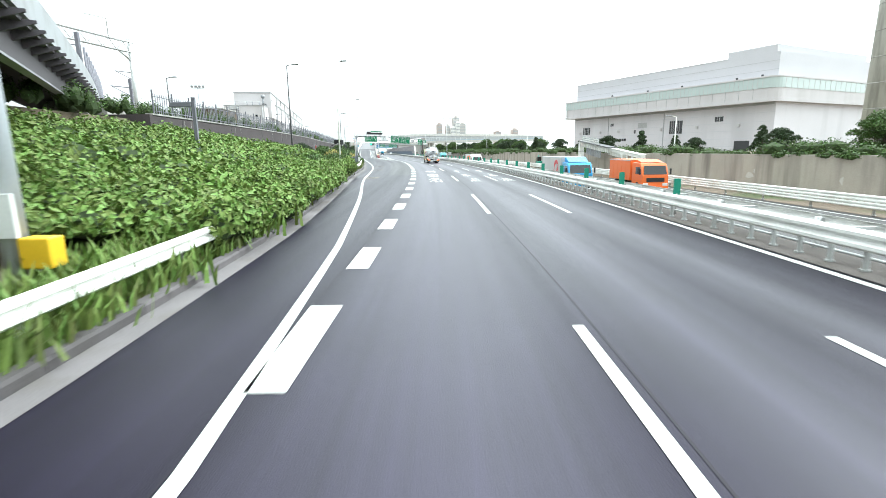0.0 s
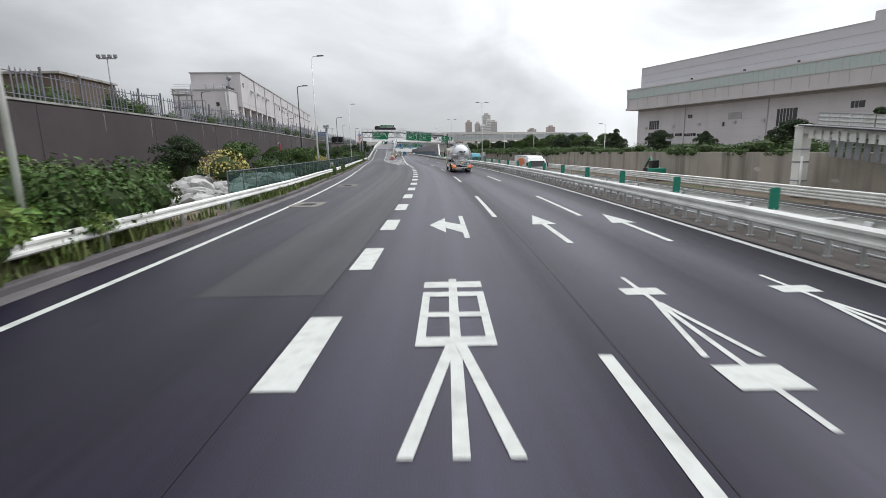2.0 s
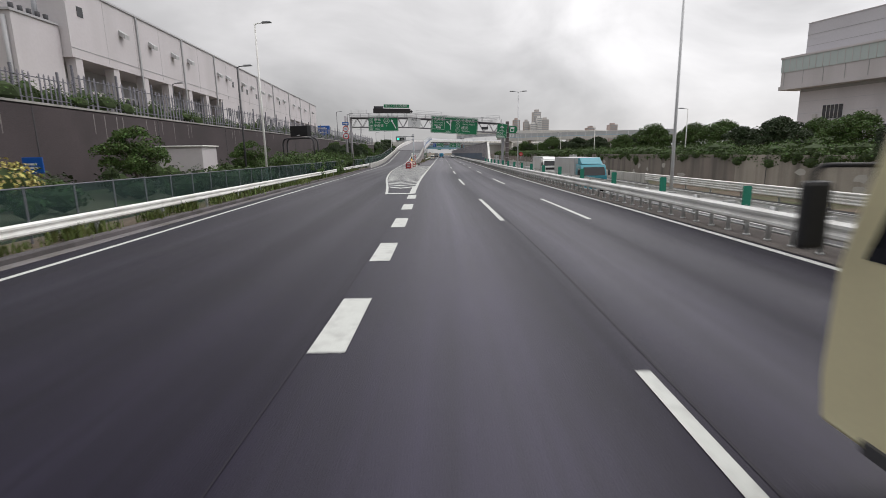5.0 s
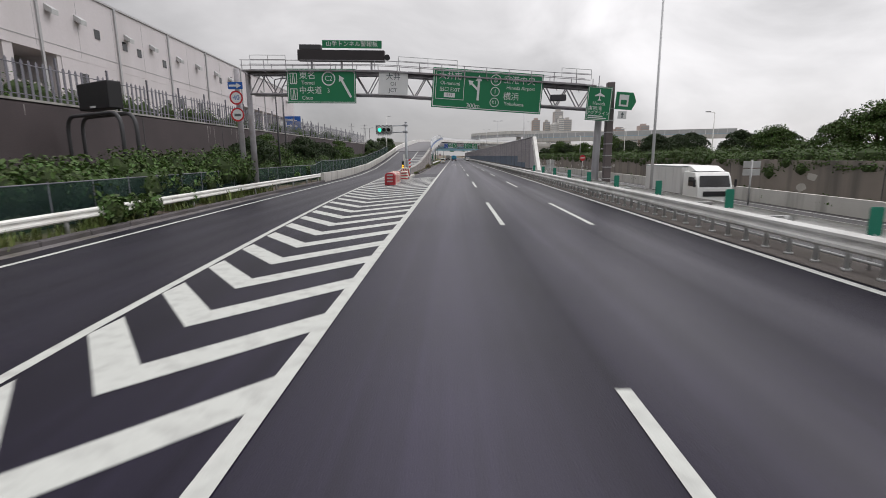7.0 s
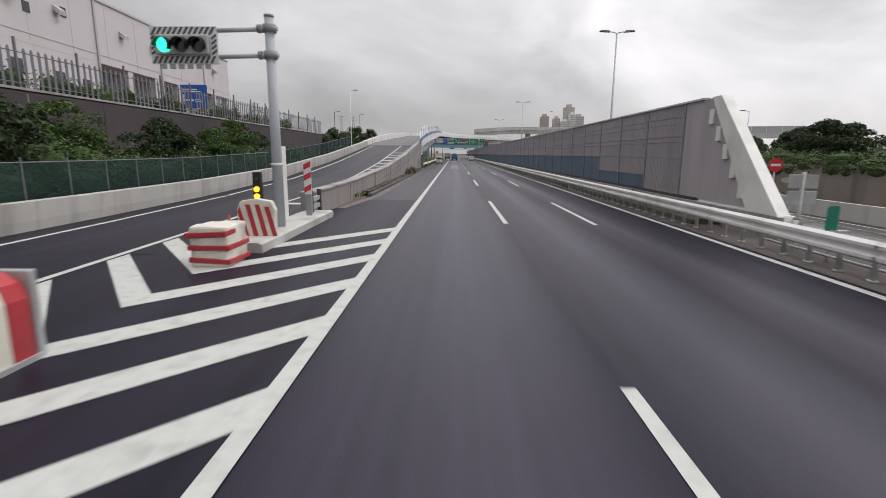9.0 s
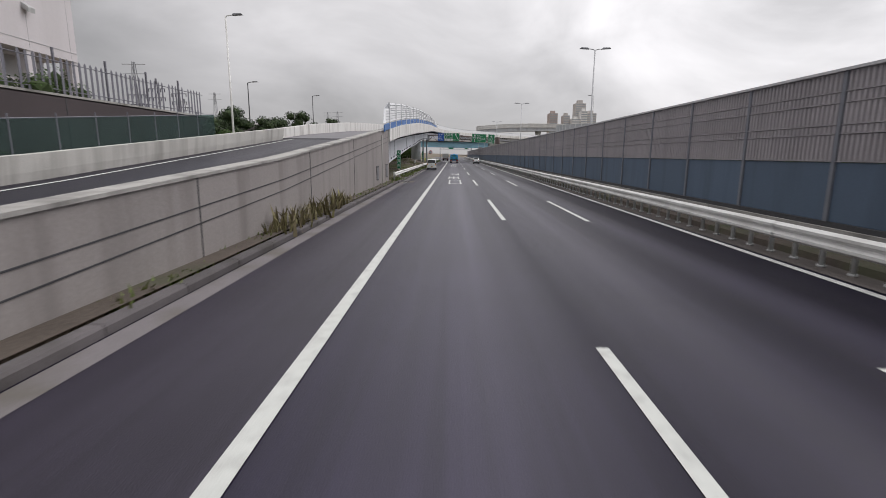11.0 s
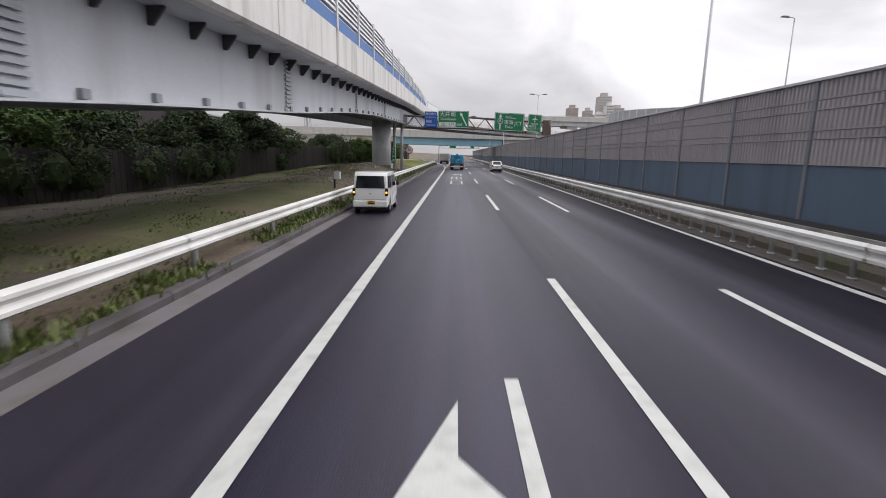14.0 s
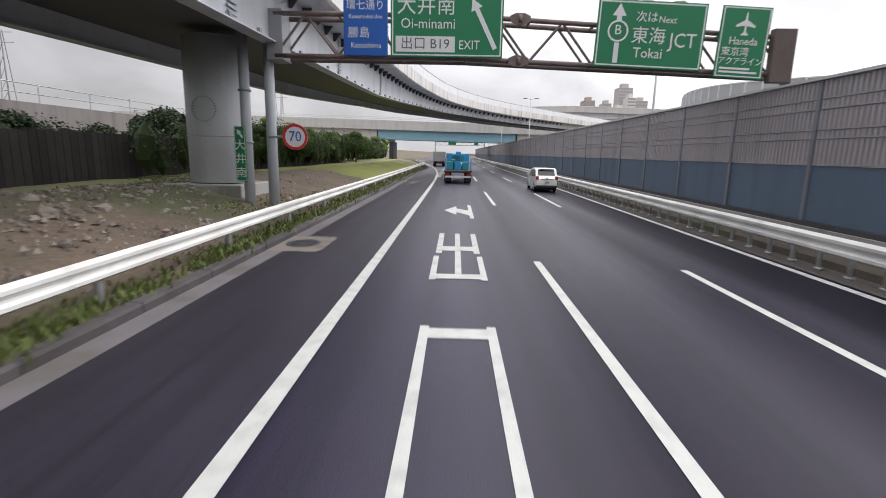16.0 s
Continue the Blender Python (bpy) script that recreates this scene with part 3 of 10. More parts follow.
OUT = [(0.5, 0.05, 0.5, 1.0, 0.13), (0.06, 0.46, 0.06, 1.0, 0.14), (0.94, 0.46, 0.94, 1.0, 0.14), (0.06, 0.57, 0.94, 0.57, 0.19), (0.02, 0.0, 0.02, 0.4, 0.12), (0.98, 0.0, 0.98, 0.4, 0.12), (0.0, 0.05, 1.0, 0.05, 0.12)]
HARBOUR = [(0.0, 0.9, 0.14, 0.8, 0.1), (0.0, 0.62, 0.14, 0.54, 0.1), (0.02, 0.05, 0.18, 0.4, 0.1), (0.3, 0.86, 1.0, 0.86, 0.09), (0.3, 0.68, 1.0, 0.68, 0.09), (0.48, 0.66, 0.48, 1.0, 0.1), (0.78, 0.66, 0.78, 1.0, 0.1),
           (0.42, 0.6, 0.25, 0.3, 0.1), (0.82, 0.6, 1.0, 0.3, 0.1), (0.4, 0.05, 0.4, 0.45, 0.1), (0.4, 0.44, 0.8, 0.44, 0.08), (0.8, 0.25, 0.8, 0.45, 0.1), (0.4, 0.25, 0.8, 0.25, 0.08), (0.38, 0.05, 0.95, 0.05, 0.1)]
strokes("road_lettering", NAME, 34.4, -0.43, 5.2, 1.0)
strokes("road_lettering", EAST, 41.5, -0.40, 5.4, 1.0)
TREE_LIKE = [(0.5, 0.0, 0.5, 1.0, 0.10), (0.1, 0.82, 0.9, 0.82, 0.14), (0.47, 0.7, 0.12, 0.3, 0.1), (0.53, 0.7, 0.9, 0.3, 0.1), (0.05, 0.2, 0.95, 0.2, 0.2)]
for lane in (2.78, 5.28):
    strokes("road_lettering", HARBOUR, 34.4, lane, 4.2, 0.85)
    strokes("road_lettering", TREE_LIKE, 41.8, lane, 5.0, 0.8)


def left_arrow(s0, lat0, scale=1.0, tail=0.0):
    f = lambda pts: outline_on_road([(s0 + a, lat0 + b * scale) for a, b in pts])
    part("road_arrow", f([(-tail, 0.62), (4.6, 0.62), (4.6, 0.77), (-tail, 0.77)]), PAINT, road, "white painted exit arrow")
    part("road_arrow", f([(0.9, 0.62), (1.9, 0.13), (3.2, 0.13), (2.5, 0.62)]), PAINT, road)
    part("road_arrow", f([(1.0, 0.13), (2.5, -0.38), (4.1, 0.13)]), PAINT, road)


def ahead_arrow(s0, lat0):
    f = lambda pts: outline_on_road([(s0 + a, lat0 + b) for a, b in pts])
    part("road_arrow", f([(-1.2, -0.06), (2.0, -0.06), (2.0, 0.1), (-1.2, 0.1)]), PAINT, road, "white painted arrow ahead")
    part("road_arrow", f([(2.0, -0.35), (4.2, 0.05), (2.0, 0.40)]), PAINT, road)


left_arrow(51.2, -0.1)
ahead_arrow(51.4, 3.10)
ahead_arrow(51.4, 5.6)
strokes("road_lettering", MOUTH, 257.6, -0.42, 6.3, 1.05)
strokes("road_lettering", OUT, 265.6, -0.49, 5.07, 1.0)
left_arrow(275.0, -0.15, tail=0.55)
strokes("road_lettering", MOUTH, 314.4, -0.48, 5.4, 1.02)
strokes("road_lettering", OUT, 322.3, -0.46, 5.4, 1.02)
left_arrow(331.2, -0.1)
# a long seam beside the right-hand line, and gully covers in pale concrete frames
SEAM = mat("bitumen_seam", (0.0125, 0.0105, 0.017), 0.5, spec=0.2, vary=0.2, scale=2, fine=30, space="World")
part("bitumen_seam", stripe(-40, 118, lambda s: 1.98 + 0.02 * math.sin(s * 0.3), 0.032, lambda s: 0.004), SEAM, road, "dark sealed seam")
part("bitumen_seam", stripe(-20, 110, lambda s: -2.03 + 0.03 * math.sin(s * 0.2), 0.018, lambda s: 0.0045), SEAM, road)


GULLY = mat("gully_concrete", (0.20, 0.18, 0.155), 0.9, vary=0.2, scale=1.2, fine=25, bump=0.3, stain=(0.09, 0.08, 0.07), stain_amount=0.7, stain_scale=0.8, space="World")


def gully(s, lat, long=2.1, wide=1.35):
    g = thing("manhole", stand(s, lat, 0.0), "round dark iron cover in a pale concrete frame", "manhole", "covers in the road")
    bm = bmesh.new()
    ring_o, ring_i = [], []
    for i in range(32):
        a = 2 * math.pi * (i + 0.5) / 32
        c, d = math.cos(a), math.sin(a)
        k = min(wide / 2 / max(abs(c), 1e-6), long / 2 / max(abs(d), 1e-6))
        ring_o.append(bm.verts.new((c * k, d * k, 0.009)))
        ring_i.append(bm.verts.new((c * 0.42, d * 0.55, 0.009)))
    for i in range(32):
        bm.faces.new((ring_o[i], ring_o[(i + 1) % 32], ring_i[(i + 1) % 32], ring_i[i]))
    part("frame", bm, GULLY, g, "dirty beige concrete frame")
    bm = bmesh.new()
    vs = [bm.verts.new((0.42 * math.cos(2 * math.pi * i / 24), 0.55 * math.sin(2 * math.pi * i / 24), 0.012)) for i in range(24)]
    bm.faces.new(vs)
    for i in range(-3, 4):
        add_box(bm, -0.28, i * 0.11 - 0.02, 0.012, 0.28, i * 0.11 + 0.02, 0.018)
    part("cover", bm, STEEL_DARK, g, "dark iron cover")


for s, la in ((41.8, -5.45), (61.0, -6.2), (104, -9.3), (260.2, -4.05), (325.6, -3.85), (352, -3.8), (74, -6.5)):
    gully(s, la)

STRIP = mat("dirty_strip", (0.088, 0.076, 0.070), 0.95, vary=0.3, scale=0.9, fine=22, bump=0.5, stain=(0.07, 0.062, 0.05), stain_amount=0.9, stain_scale=0.5, space="World")
RAILW = mat("weathered_white_rail", (0.74, 0.74, 0.72), 0.5, 0.0, vary=0.14, scale=1.0, fine=25, stain=(0.42, 0.40, 0.37), stain_amount=0.5, stain_scale=0.7, space="World")
# ---- kerbs, one stone after another ----
KERB_STONE = mat("kerb_stone", (0.105, 0.095, 0.098), 0.9, vary=0.25, scale=0.8, fine=30, bump=0.3, stain=(0.05, 0.045, 0.04), stain_amount=0.8, stain_scale=0.7, space="World", piece=0.2)


def kerb_run(name, a, b, lat, inner, step=2.0, high=0.16, wide=0.22, label="grey concrete kerb with weeds in its joints"):
    """inner: +1 where the road lies to the right of the kerb's face."""
    k = thing(name, Matrix(), label, "kerb", kind="structure")
    me = mesh_of("kerb_stone", prism([(0, -0.05), (0, high - 0.04), (0.03, high), (wide, high), (wide, -0.05)], -step / 2 + 0.012, step / 2 - 0.012, "y"), KERB_STONE)
    for i in range(int((b - a) / step)):
        s = a + (i + 0.5) * step
        p, q = at(s - step / 2, lat(s - step / 2)), at(s + step / 2, lat(s + step / 2))
        d = q - p
        rz = math.degrees(math.atan2(-d.x, d.y))
        c = (p + q) / 2
        share("kerb_stone", me, k, pose(c.x, c.y, 0.0, 0, 0, rz + (180 if inner > 0 else 0)))
    return k


kerb_run("kerb", -40, 186, KERB_LEFT, 1)
kerb_run("kerb", 258, 470, lambda s: -4.42 - EXIT(s), 1)
kerb_run("kerb", 206, 258, lambda s: -4.47, 1)
# pale gutter strips along the kerbs
part("gutter", flat_strip(lambda s: KERB_LEFT(s) + 0.0, lambda s: KERB_LEFT(s) + 0.42, steps(-40, 172, 3), lambda s: 0.0055, 1), KERB, road, "pale concrete gutter")
part("gutter", flat_strip(lambda s: float(np.interp(s, [200, 206], [-5.0, -4.43])) - EXIT(s), lambda s: float(np.interp(s, [200, 206], [-4.6, -4.02])) - EXIT(s), steps(200, 470, 3), lambda s: 0.0055, 1), KERB, road)
part("gutter", flat_strip(lambda s: 7.4, lambda s: 8.9, steps(-60, 640, 4), lambda s: 0.012, 1), STRIP, road, "dirty brown-grey strip under the median rail")

# dirt at the wall foot; elsewhere this dark tone stands in for shade
DIRT_SHADE = mat("dirt_and_shade", (0.085, 0.068, 0.055), 0.95, vary=0.35, scale=0.9, fine=14, bump=0.6, stain=(0.05, 0.065, 0.025), stain_amount=0.9, stain_scale=0.5, space="World")
part("dirt_strip", flat_strip(lambda s: -5.19, lambda s: -4.7, steps(207, 258, 3), lambda s: 0.2, 1), DIRT_SHADE, road, "dark dirt at the foot of the ramp wall")

# ---- steel rails ----
WAVE = [(0.0, 0.0), (0.03, 0.02), (0.075, 0.05), (0.075, 0.10), (0.03, 0.135), (0.015, 0.165), (0.03, 0.195), (0.075, 0.23), (0.075, 0.28), (0.03, 0.31), (0.0, 0.33)]


def many(name, mesh, places, parent):
    """A mesh repeated into one joined part."""
    v = np.array([tuple(q.co) for q in mesh.vertices])
    faces = [tuple(p.vertices) for p in mesh.polygons]
    vs, fs = [], []
    for m in places:
        k = len(vs)
        a = np.array(m)
        vs += (v @ a[:3, :3].T + a[:3, 3]).tolist()
        fs += [tuple(k + i for i in f) for f in faces]
    me = bpy.data.meshes.new(name)
    me.from_pydata(vs, [], fs)
    me.materials.append(mesh.materials[0])
    ob = new(name, me)
    ob.parent = parent
    return tagged(ob, kind="stuff")


def rail(name, a, b, lat, top, side, post_every, label, material, waves=1, post_base=0.0, piece_len=4.0, post_r=0.065, group="", deep=0.33, crowd=None):
    """side: +1 where the corrugation faces to the right."""
    r = thing(name, Matrix(), label, "guardrail", group)
    front = [(side * x * deep / 0.33, zz * deep / 0.33) for x, zz in WAVE]
    sec = front + [(x - side * 0.012, zz) for x, zz in front[::-1]]
    for i in range(waves):
        s = a
        while s < b - 0.1:
            e = min(b, s + piece_len)
            low = top - deep * (i + 1) - 0.02 * i
            bm = ribbon(sec, steps(s, e + 0.06, 2.0), lat=lat, z=lambda q: low)
            part("beam", bm, material, r)
            s = e
    foot = bmesh.new()
    add_tube(foot, (0, 0, post_base), (0, 0, top - 0.05), post_r, seg=10)
    add_tube(foot, (0, 0, post_base), (0, 0, post_base + 0.05), post_r * 1.6, seg=10)
    posts = mesh_of("post", foot, GALV)
    blocks = mesh_of("bracket", box(-0.05, -0.06, top - 0.27, 0.05, 0.06, top - 0.07), GALV)
    near = [s for s in steps(a + 0.4, b - 0.4, post_every)]
    far = []
    if crowd:
        far = [s for s in near if not crowd[0] < s < crowd[1]]
        near = [s for s in near if crowd[0] < s < crowd[1]]
    for s in near:
        share("post", posts, r, stand(s, lat(s) - side * 0.12))
        if not crowd:
            share("bracket", blocks, r, stand(s, lat(s) - side * 0.055))
    if crowd:
        many("post_row", posts, [stand(s, lat(s) - side * 0.12) for s in far], r)
        many("bracket_row", blocks, [stand(s, lat(s) - side * 0.055) for s in near + far], r)
    for s, d in ((a, -1), (b, 1)):
        bm = bmesh.new()
        add_tube(bm, (0, 0, top - 0.36), (0, 0, top + 0.02), 0.11, seg=12)
        part("end_cap", bm, material, r, m=stand(s, lat(s) - side * 0.03))
    return r


rail("guardrail", -14, 186, lambda s: KERB_LEFT(s) - 0.42, 0.80, 1, 4.0, "white-painted corrugated steel guardrail on round posts along the verge", STEEL_WHITE)
rail("guardrail", 259.2, 445, lambda s: float(np.interp(s, [259, 310, 330, 400], [-4.85, -4.85, -4.88, -4.95])) - EXIT(s), 0.84, 1, 4.0, "white-painted corrugated steel guardrail on posts along the grass bank", STEEL_WHITE)
rail("guardrail", -40, 560, lambda s: RAIL_RIGHT, 0.80, -1, 0.86, "galvanised corrugated steel median guardrail on closely set posts", RAILW, piece_len=6.0, deep=0.40, crowd=(92, 346), post_r=0.055)
rail("guardrail", -40, 192, lambda s: RAIL_RIGHT + 1.0, 0.78, 1, 4.0, "galvanised steel guardrail at the back of the median", RAILW, piece_len=6.0, post_base=-0.5, deep=0.42)
spc = thing("rail_spacers", Matrix(), "flat steel spacers joining the two median guardrails", "guardrail")
spacer = mesh_of("spacer", box(0.02, -0.05, 0.66, 0.98, 0.05, 0.72), GALV)
for s in steps(-39, 190, 3.8):
    share("spacer", spacer, spc, stand(s, RAIL_RIGHT))
low = thing("lower_rail", Matrix(), "thin galvanised pipe rail low behind the median guardrail", "guardrail")
for s in steps(-40, 192, 4.0)[:-1]:
    part("pipe", pipe([at(s, RAIL_RIGHT + 0.30, 0.22), at(s + 3.9, RAIL_RIGHT + 0.30, 0.22)], 0.035, 6), GALV, low)
# added low bank, dark in colour, in place of the shadow behind the posts
part("shadow_bank", ribbon([(0.0, 0.0), (0.06, 0.16), (0.5, 0.22), (0.95, 0.3), (1.0, 0.0)], steps(196, 556, 6), lat=lambda s: 8.12), DIRT_SHADE, road, "dark bank added for the shadow behind the median posts")
# green glare paddles on the median
TEAL = mat("green_plastic", (0.01, 0.20, 0.13), 0.5, vary=0.12, scale=3, fine=30)
pad = thing("delineator", stand(4, RAIL_RIGHT + 0.55), "upright green plastic anti-glare paddle on a post in the median", "delineator", "paddles on the median")
part("paddle", prism([(-0.12, 0.72), (-0.10, 0.70), (0.10, 0.70), (0.12, 0.72), (0.12, 1.22), (0.10, 1.26), (-0.10, 1.26), (-0.12, 1.22)], -0.025, 0.025, "y"), TEAL, pad)
part("post", tube((0, 0, -0.1), (0, 0, 0.74), 0.03, seg=8), GALV, pad)
for s in steps(9.2, 190, 5.2)[1:]:
    copy_thing(pad, stand(s, RAIL_RIGHT + 0.55, turn=random.uniform(-4, 4)))

# ---- ramp wall and parapet ----
WALL_TOP = lambda s: RAMP_Z(s) + 0.85
wall = structure("retaining_wall", ribbon([(0.0, -0.2), (0.0, 1.0), (-0.38, 1.0), (-0.38, -0.2)], steps(197, 258, 1.5), where=lambda s, a, b: at(s, -5.2 + a, -0.2 if b < 0 else WALL_TOP(s))), RAMPWALL, "stained grey concrete ramp retaining wall", "wall")
for off in (0.62, 0.95):
    part("groove", ribbon([(0.0, -0.012), (0.014, -0.012), (0.014, 0.012), (0.0, 0.012)], steps(215, 257.5, 2), where=lambda s, a, b: at(s, -5.2 + a, WALL_TOP(s) - off + b)), STEEL_DARK, wall)
part("coping", ribbon([(0.05, -0.02), (0.05, 0.045), (-0.43, 0.045), (-0.43, -0.02)], steps(197, 258, 1.5), where=lambda s, a, b: at(s, -5.2 + a, WALL_TOP(s) + b)), CONCRETE, wall, "pale concrete coping")
part("pilaster", box(-0.01, -0.16, 0.0, 0.035, 0.16, WALL_TOP(254.3) - 0.3), CONCRETE, wall, m=stand(254.3, -5.2))
for s0 in (204, 212, 220, 228, 236, 244):
    part("joint", box(-0.006, -0.02, 0.0, 0.006, 0.02, WALL_TOP(s0)), STEEL_DARK, wall, m=stand(s0, -5.195))
NICHE = mat("niche_steel", (0.16, 0.16, 0.17), 0.6, vary=0.15, scale=2, fine=20)
for s0, h in ((252.0, 0.95), (256.6, 1.0)):
    n = thing("wall_cabinet", stand(s0, -5.2, 0.55), "grey steel door recessed low in the concrete ramp wall", "cabinet", "doors in the ramp wall")
    part("frame", box(-0.05, -0.50, 0.0, 0.02, 0.50, h), STEEL_DARK, n)
    part("door", box(0.0, -0.36, 0.06, 0.028, 0.44, h - 0.1), NICHE, n, "grey steel door leaf")
structure("parapet", ribbon([(0.0, -0.1), (0.06, 0.3), (0.1, 0.85), (-0.3, 0.85), (-0.3, -0.1)], steps(186, 258, 2), lat=lambda s: KERB_LEFT(s) - 0.1, z=RAMP_Z), CONCRETE_PALE, "pale concrete barrier along the outside of the ramp", "barrier")

# end of the wall by the fork: low pier and rail over the gore
structure("island", ribbon([(-0.55, -0.05), (-0.55, 0.2), (-0.45, 0.24), (0.45, 0.24), (0.55, 0.2), (0.55, -0.05)], [190.3, 190.8, 192, 194, 196, 197.2], lat=lambda s: -5.0), CONCRETE_PALE, "pale concrete island at the fork", "island")

# ---- viaduct on the left, swinging over the road far ahead ----
VX = [(256, -5.1), (266, -4.98), (280, -4.75), (300, -4.52), (333, -4.5), (348, -4.3), (358, -3.6), (366, -2.6), (374, -1.0), (381, 1.2), (388, 4.2), (394, 7.6), (400, 11.5), (412, 20.5), (426, 31.5), (446, 47), (480, 74), (540, 122)]
VTOP = curve_of((0, 4.05), (9, 4.9), (15, 5.38), (28, 6.3), (48, 7.3), (60, 7.85), (74, 8.4), (96, 9.05), (110, 9.3), (130, 9.4), (160, 9.45), (400, 9.5))
VDECK = curve_of((0, 3.05), (9, 3.8), (28, 4.95), (48, 5.95), (74, 7.3), (96, 8.05), (110, 8.3), (130, 8.4), (160, 8.45), (400, 8.5))   # foot of the fascia
VLOW = curve_of((0, 0.75), (7, 1.35), (12, 1.85), (17, 2.22), (22, 2.7), (28.5, 3.2), (36, 3.65), (45, 4.4), (53.5, 4.9), (58, 5.05), (72, 5.5), (92, 6.1), (110, 7.0), (130, 7.5), (400, 7.6))
_edge = [at(s, la) for s, la in VX]
_smooth = []
for i in range(len(_edge) - 1):
    p0, p1, p2, p3 = _edge[max(i - 1, 0)], _edge[i], _edge[i + 1], _edge[min(i + 2, len(_edge) - 1)]
    n = max(2, round((p2 - p1).length / 3.0))
    for j in range(n):
        t = j / n
        _smooth.append(0.5 * ((2 * p1) + (p2 - p0) * t + (2 * p0 - 5 * p1 + 4 * p2 - p3) * t * t + (3 * p1 - p0 - 3 * p2 + p3) * t ** 3))
_smooth.append(_edge[-1])
_run = np.r_[0, np.cumsum([(b - a).length for a, b in zip(_smooth, _smooth[1:])])]
_ex, _ey = np.array([p.x for p in _smooth]), np.array([p.y for p in _smooth])
V_END = float(_run[-1]) - 1.0


def on_viaduct(u, off, z):
    """u metres along its right edge, off metres to the right of that edge."""
    x, y = float(np.interp(u, _run, _ex)), float(np.interp(u, _run, _ey))
    x2, y2 = float(np.interp(u + 0.8, _run, _ex)), float(np.interp(u + 0.8, _run, _ey))
    x1, y1 = float(np.interp(u - 0.8, _run, _ex)), float(np.interp(u - 0.8, _run, _ey))
    d = Vector((x2 - x1, y2 - y1, 0)).normalized()
    return Vector((x + d.y * off, y - d.x * off, z))


def v_pose(u, off, z):
    p, q = on_viaduct(u, off, z), on_viaduct(u + 0.5, off, z)
    return pose(p.x, p.y, p.z, 0, 0, math.degrees(math.atan2(-(q.x - p.x), q.y - p.y)))


def v_ribbon(section, a, b, d=2.5):
    """section: (offset, height above the fascia's top; -1 is its foot)."""
    return ribbon(section, steps(a, b, d), where=lambda u, off, h: on_viaduct(u, off, VTOP(u) + h if h > -0.5 else VDECK(u) + 1.0 + h))


via = thing("viaduct", Matrix(), "pale steel girder viaduct with white fascia, blue band and white louvred noise screen", "viaduct", kind="structure")
FASCIA = mat("white_fascia", (0.74, 0.73, 0.70), 0.7, vary=0.08, scale=0.5, fine=18, stain=(0.30, 0.28, 0.25), stain_amount=0.6, stain_scale=0.5, streak=True, space="World")
GIRDER = mat("pale_girder", (0.57, 0.59, 0.625), 0.5, vary=0.06, scale=0.3, fine=12, stain=(0.34, 0.34, 0.36), stain_amount=0.55, stain_scale=0.25, streak=True, space="World")
BLUE_BAND = mat("blue_band", (0.045, 0.155, 0.42), 0.5, vary=0.1, scale=0.6, fine=20, space="World")
SCREEN = mat("white_screen", (0.70, 0.71, 0.72), 0.45, vary=0.06, scale=0.5, fine=20, space="World")
SCREEN_BACK = mat("screen_grey", (0.46, 0.48, 0.50), 0.5, vary=0.08, scale=0.5, fine=20, space="World")
# much darker than the girders: the shade below the deck put into the colour
UNDER = mat("under_deck_shade", (0.15, 0.146, 0.155), 0.7, vary=0.15, scale=0.3, fine=12, space="World")
# fascia, in separate panels with joints
u = 2.0
while u < V_END - 4:
    e = min(u + 5.95, V_END)
    part("fascia_panel", v_ribbon([(0.0, 0.0), (0.0, -0.92), (-0.1, -1.0), (-0.35, -1.0), (-0.35, 0.0)], u, e, 1.5), FASCIA, via)
    u += 6.0
part("deck", v_ribbon([(-0.36, -0.75), (-0.36, -0.98), (-8.7, -0.98), (-8.7, -0.75)], 2.2, V_END), UNDER, via, "underside of the deck, coloured dark for shade")
part("far_parapet", v_ribbon([(-8.7, 0.0), (-9.05, 0.0), (-9.05, -1.0), (-8.7, -1.0)], 0, V_END), FASCIA, via)
for off in (-1.25, -7.6):
    part("girder", ribbon([(0, 0), (-0.03, 0), (-0.03, 1), (0, 1)], steps(0, V_END, 2.5), where=lambda u, a, b, off=off: on_viaduct(u, off + a, VDECK(u) if b > 0 else VLOW(u))), GIRDER, via, "pale blue-grey steel girder")
    part("flange", ribbon([(0.22, 0), (-0.25, 0), (-0.25, -0.04), (0.22, -0.04)], steps(0, V_END, 2.5), where=lambda u, a, b, off=off: on_viaduct(u, off + a, VLOW(u) + b)), GIRDER, via)
part("soffit", ribbon([(-1.3, 0.02), (-7.6, 0.02), (-7.6, 0.06), (-1.3, 0.06)], steps(0, V_END, 3), where=lambda u, a, b: on_viaduct(u, a, VLOW(u) + 0.4 * (VDECK(u) - VLOW(u)) + b)), UNDER, via, "bracing plate between the girders, coloured dark for shade")
part("cantilever", v_ribbon([(-0.34, -0.985), (-0.34, -1.005), (-1.24, -1.005), (-1.24, -0.985)], 2.2, V_END), GIRDER, via, "pale underside of the cantilevered deck edge")
bracket = mesh_of("bracket", prism([(0, 0), (0.34, 0), (0.34, -0.05), (0.1, -0.36), (0, -0.36)], -0.035, 0.035, "y"), STEEL_DARK)
for i in range(1, 110):
    share("bracket", bracket, via, v_pose(i * 1.5, -1.24, VDECK(i * 1.5)))
lug = mesh_of("lug", box(0, -0.09, 0.0, 0.09, 0.09, 0.16), STEEL_GREY)
for i in range(1, 80):
    share("lug", lug, via, v_pose(i * 1.9, -1.24, VLOW(i * 1.9) + 0.02))
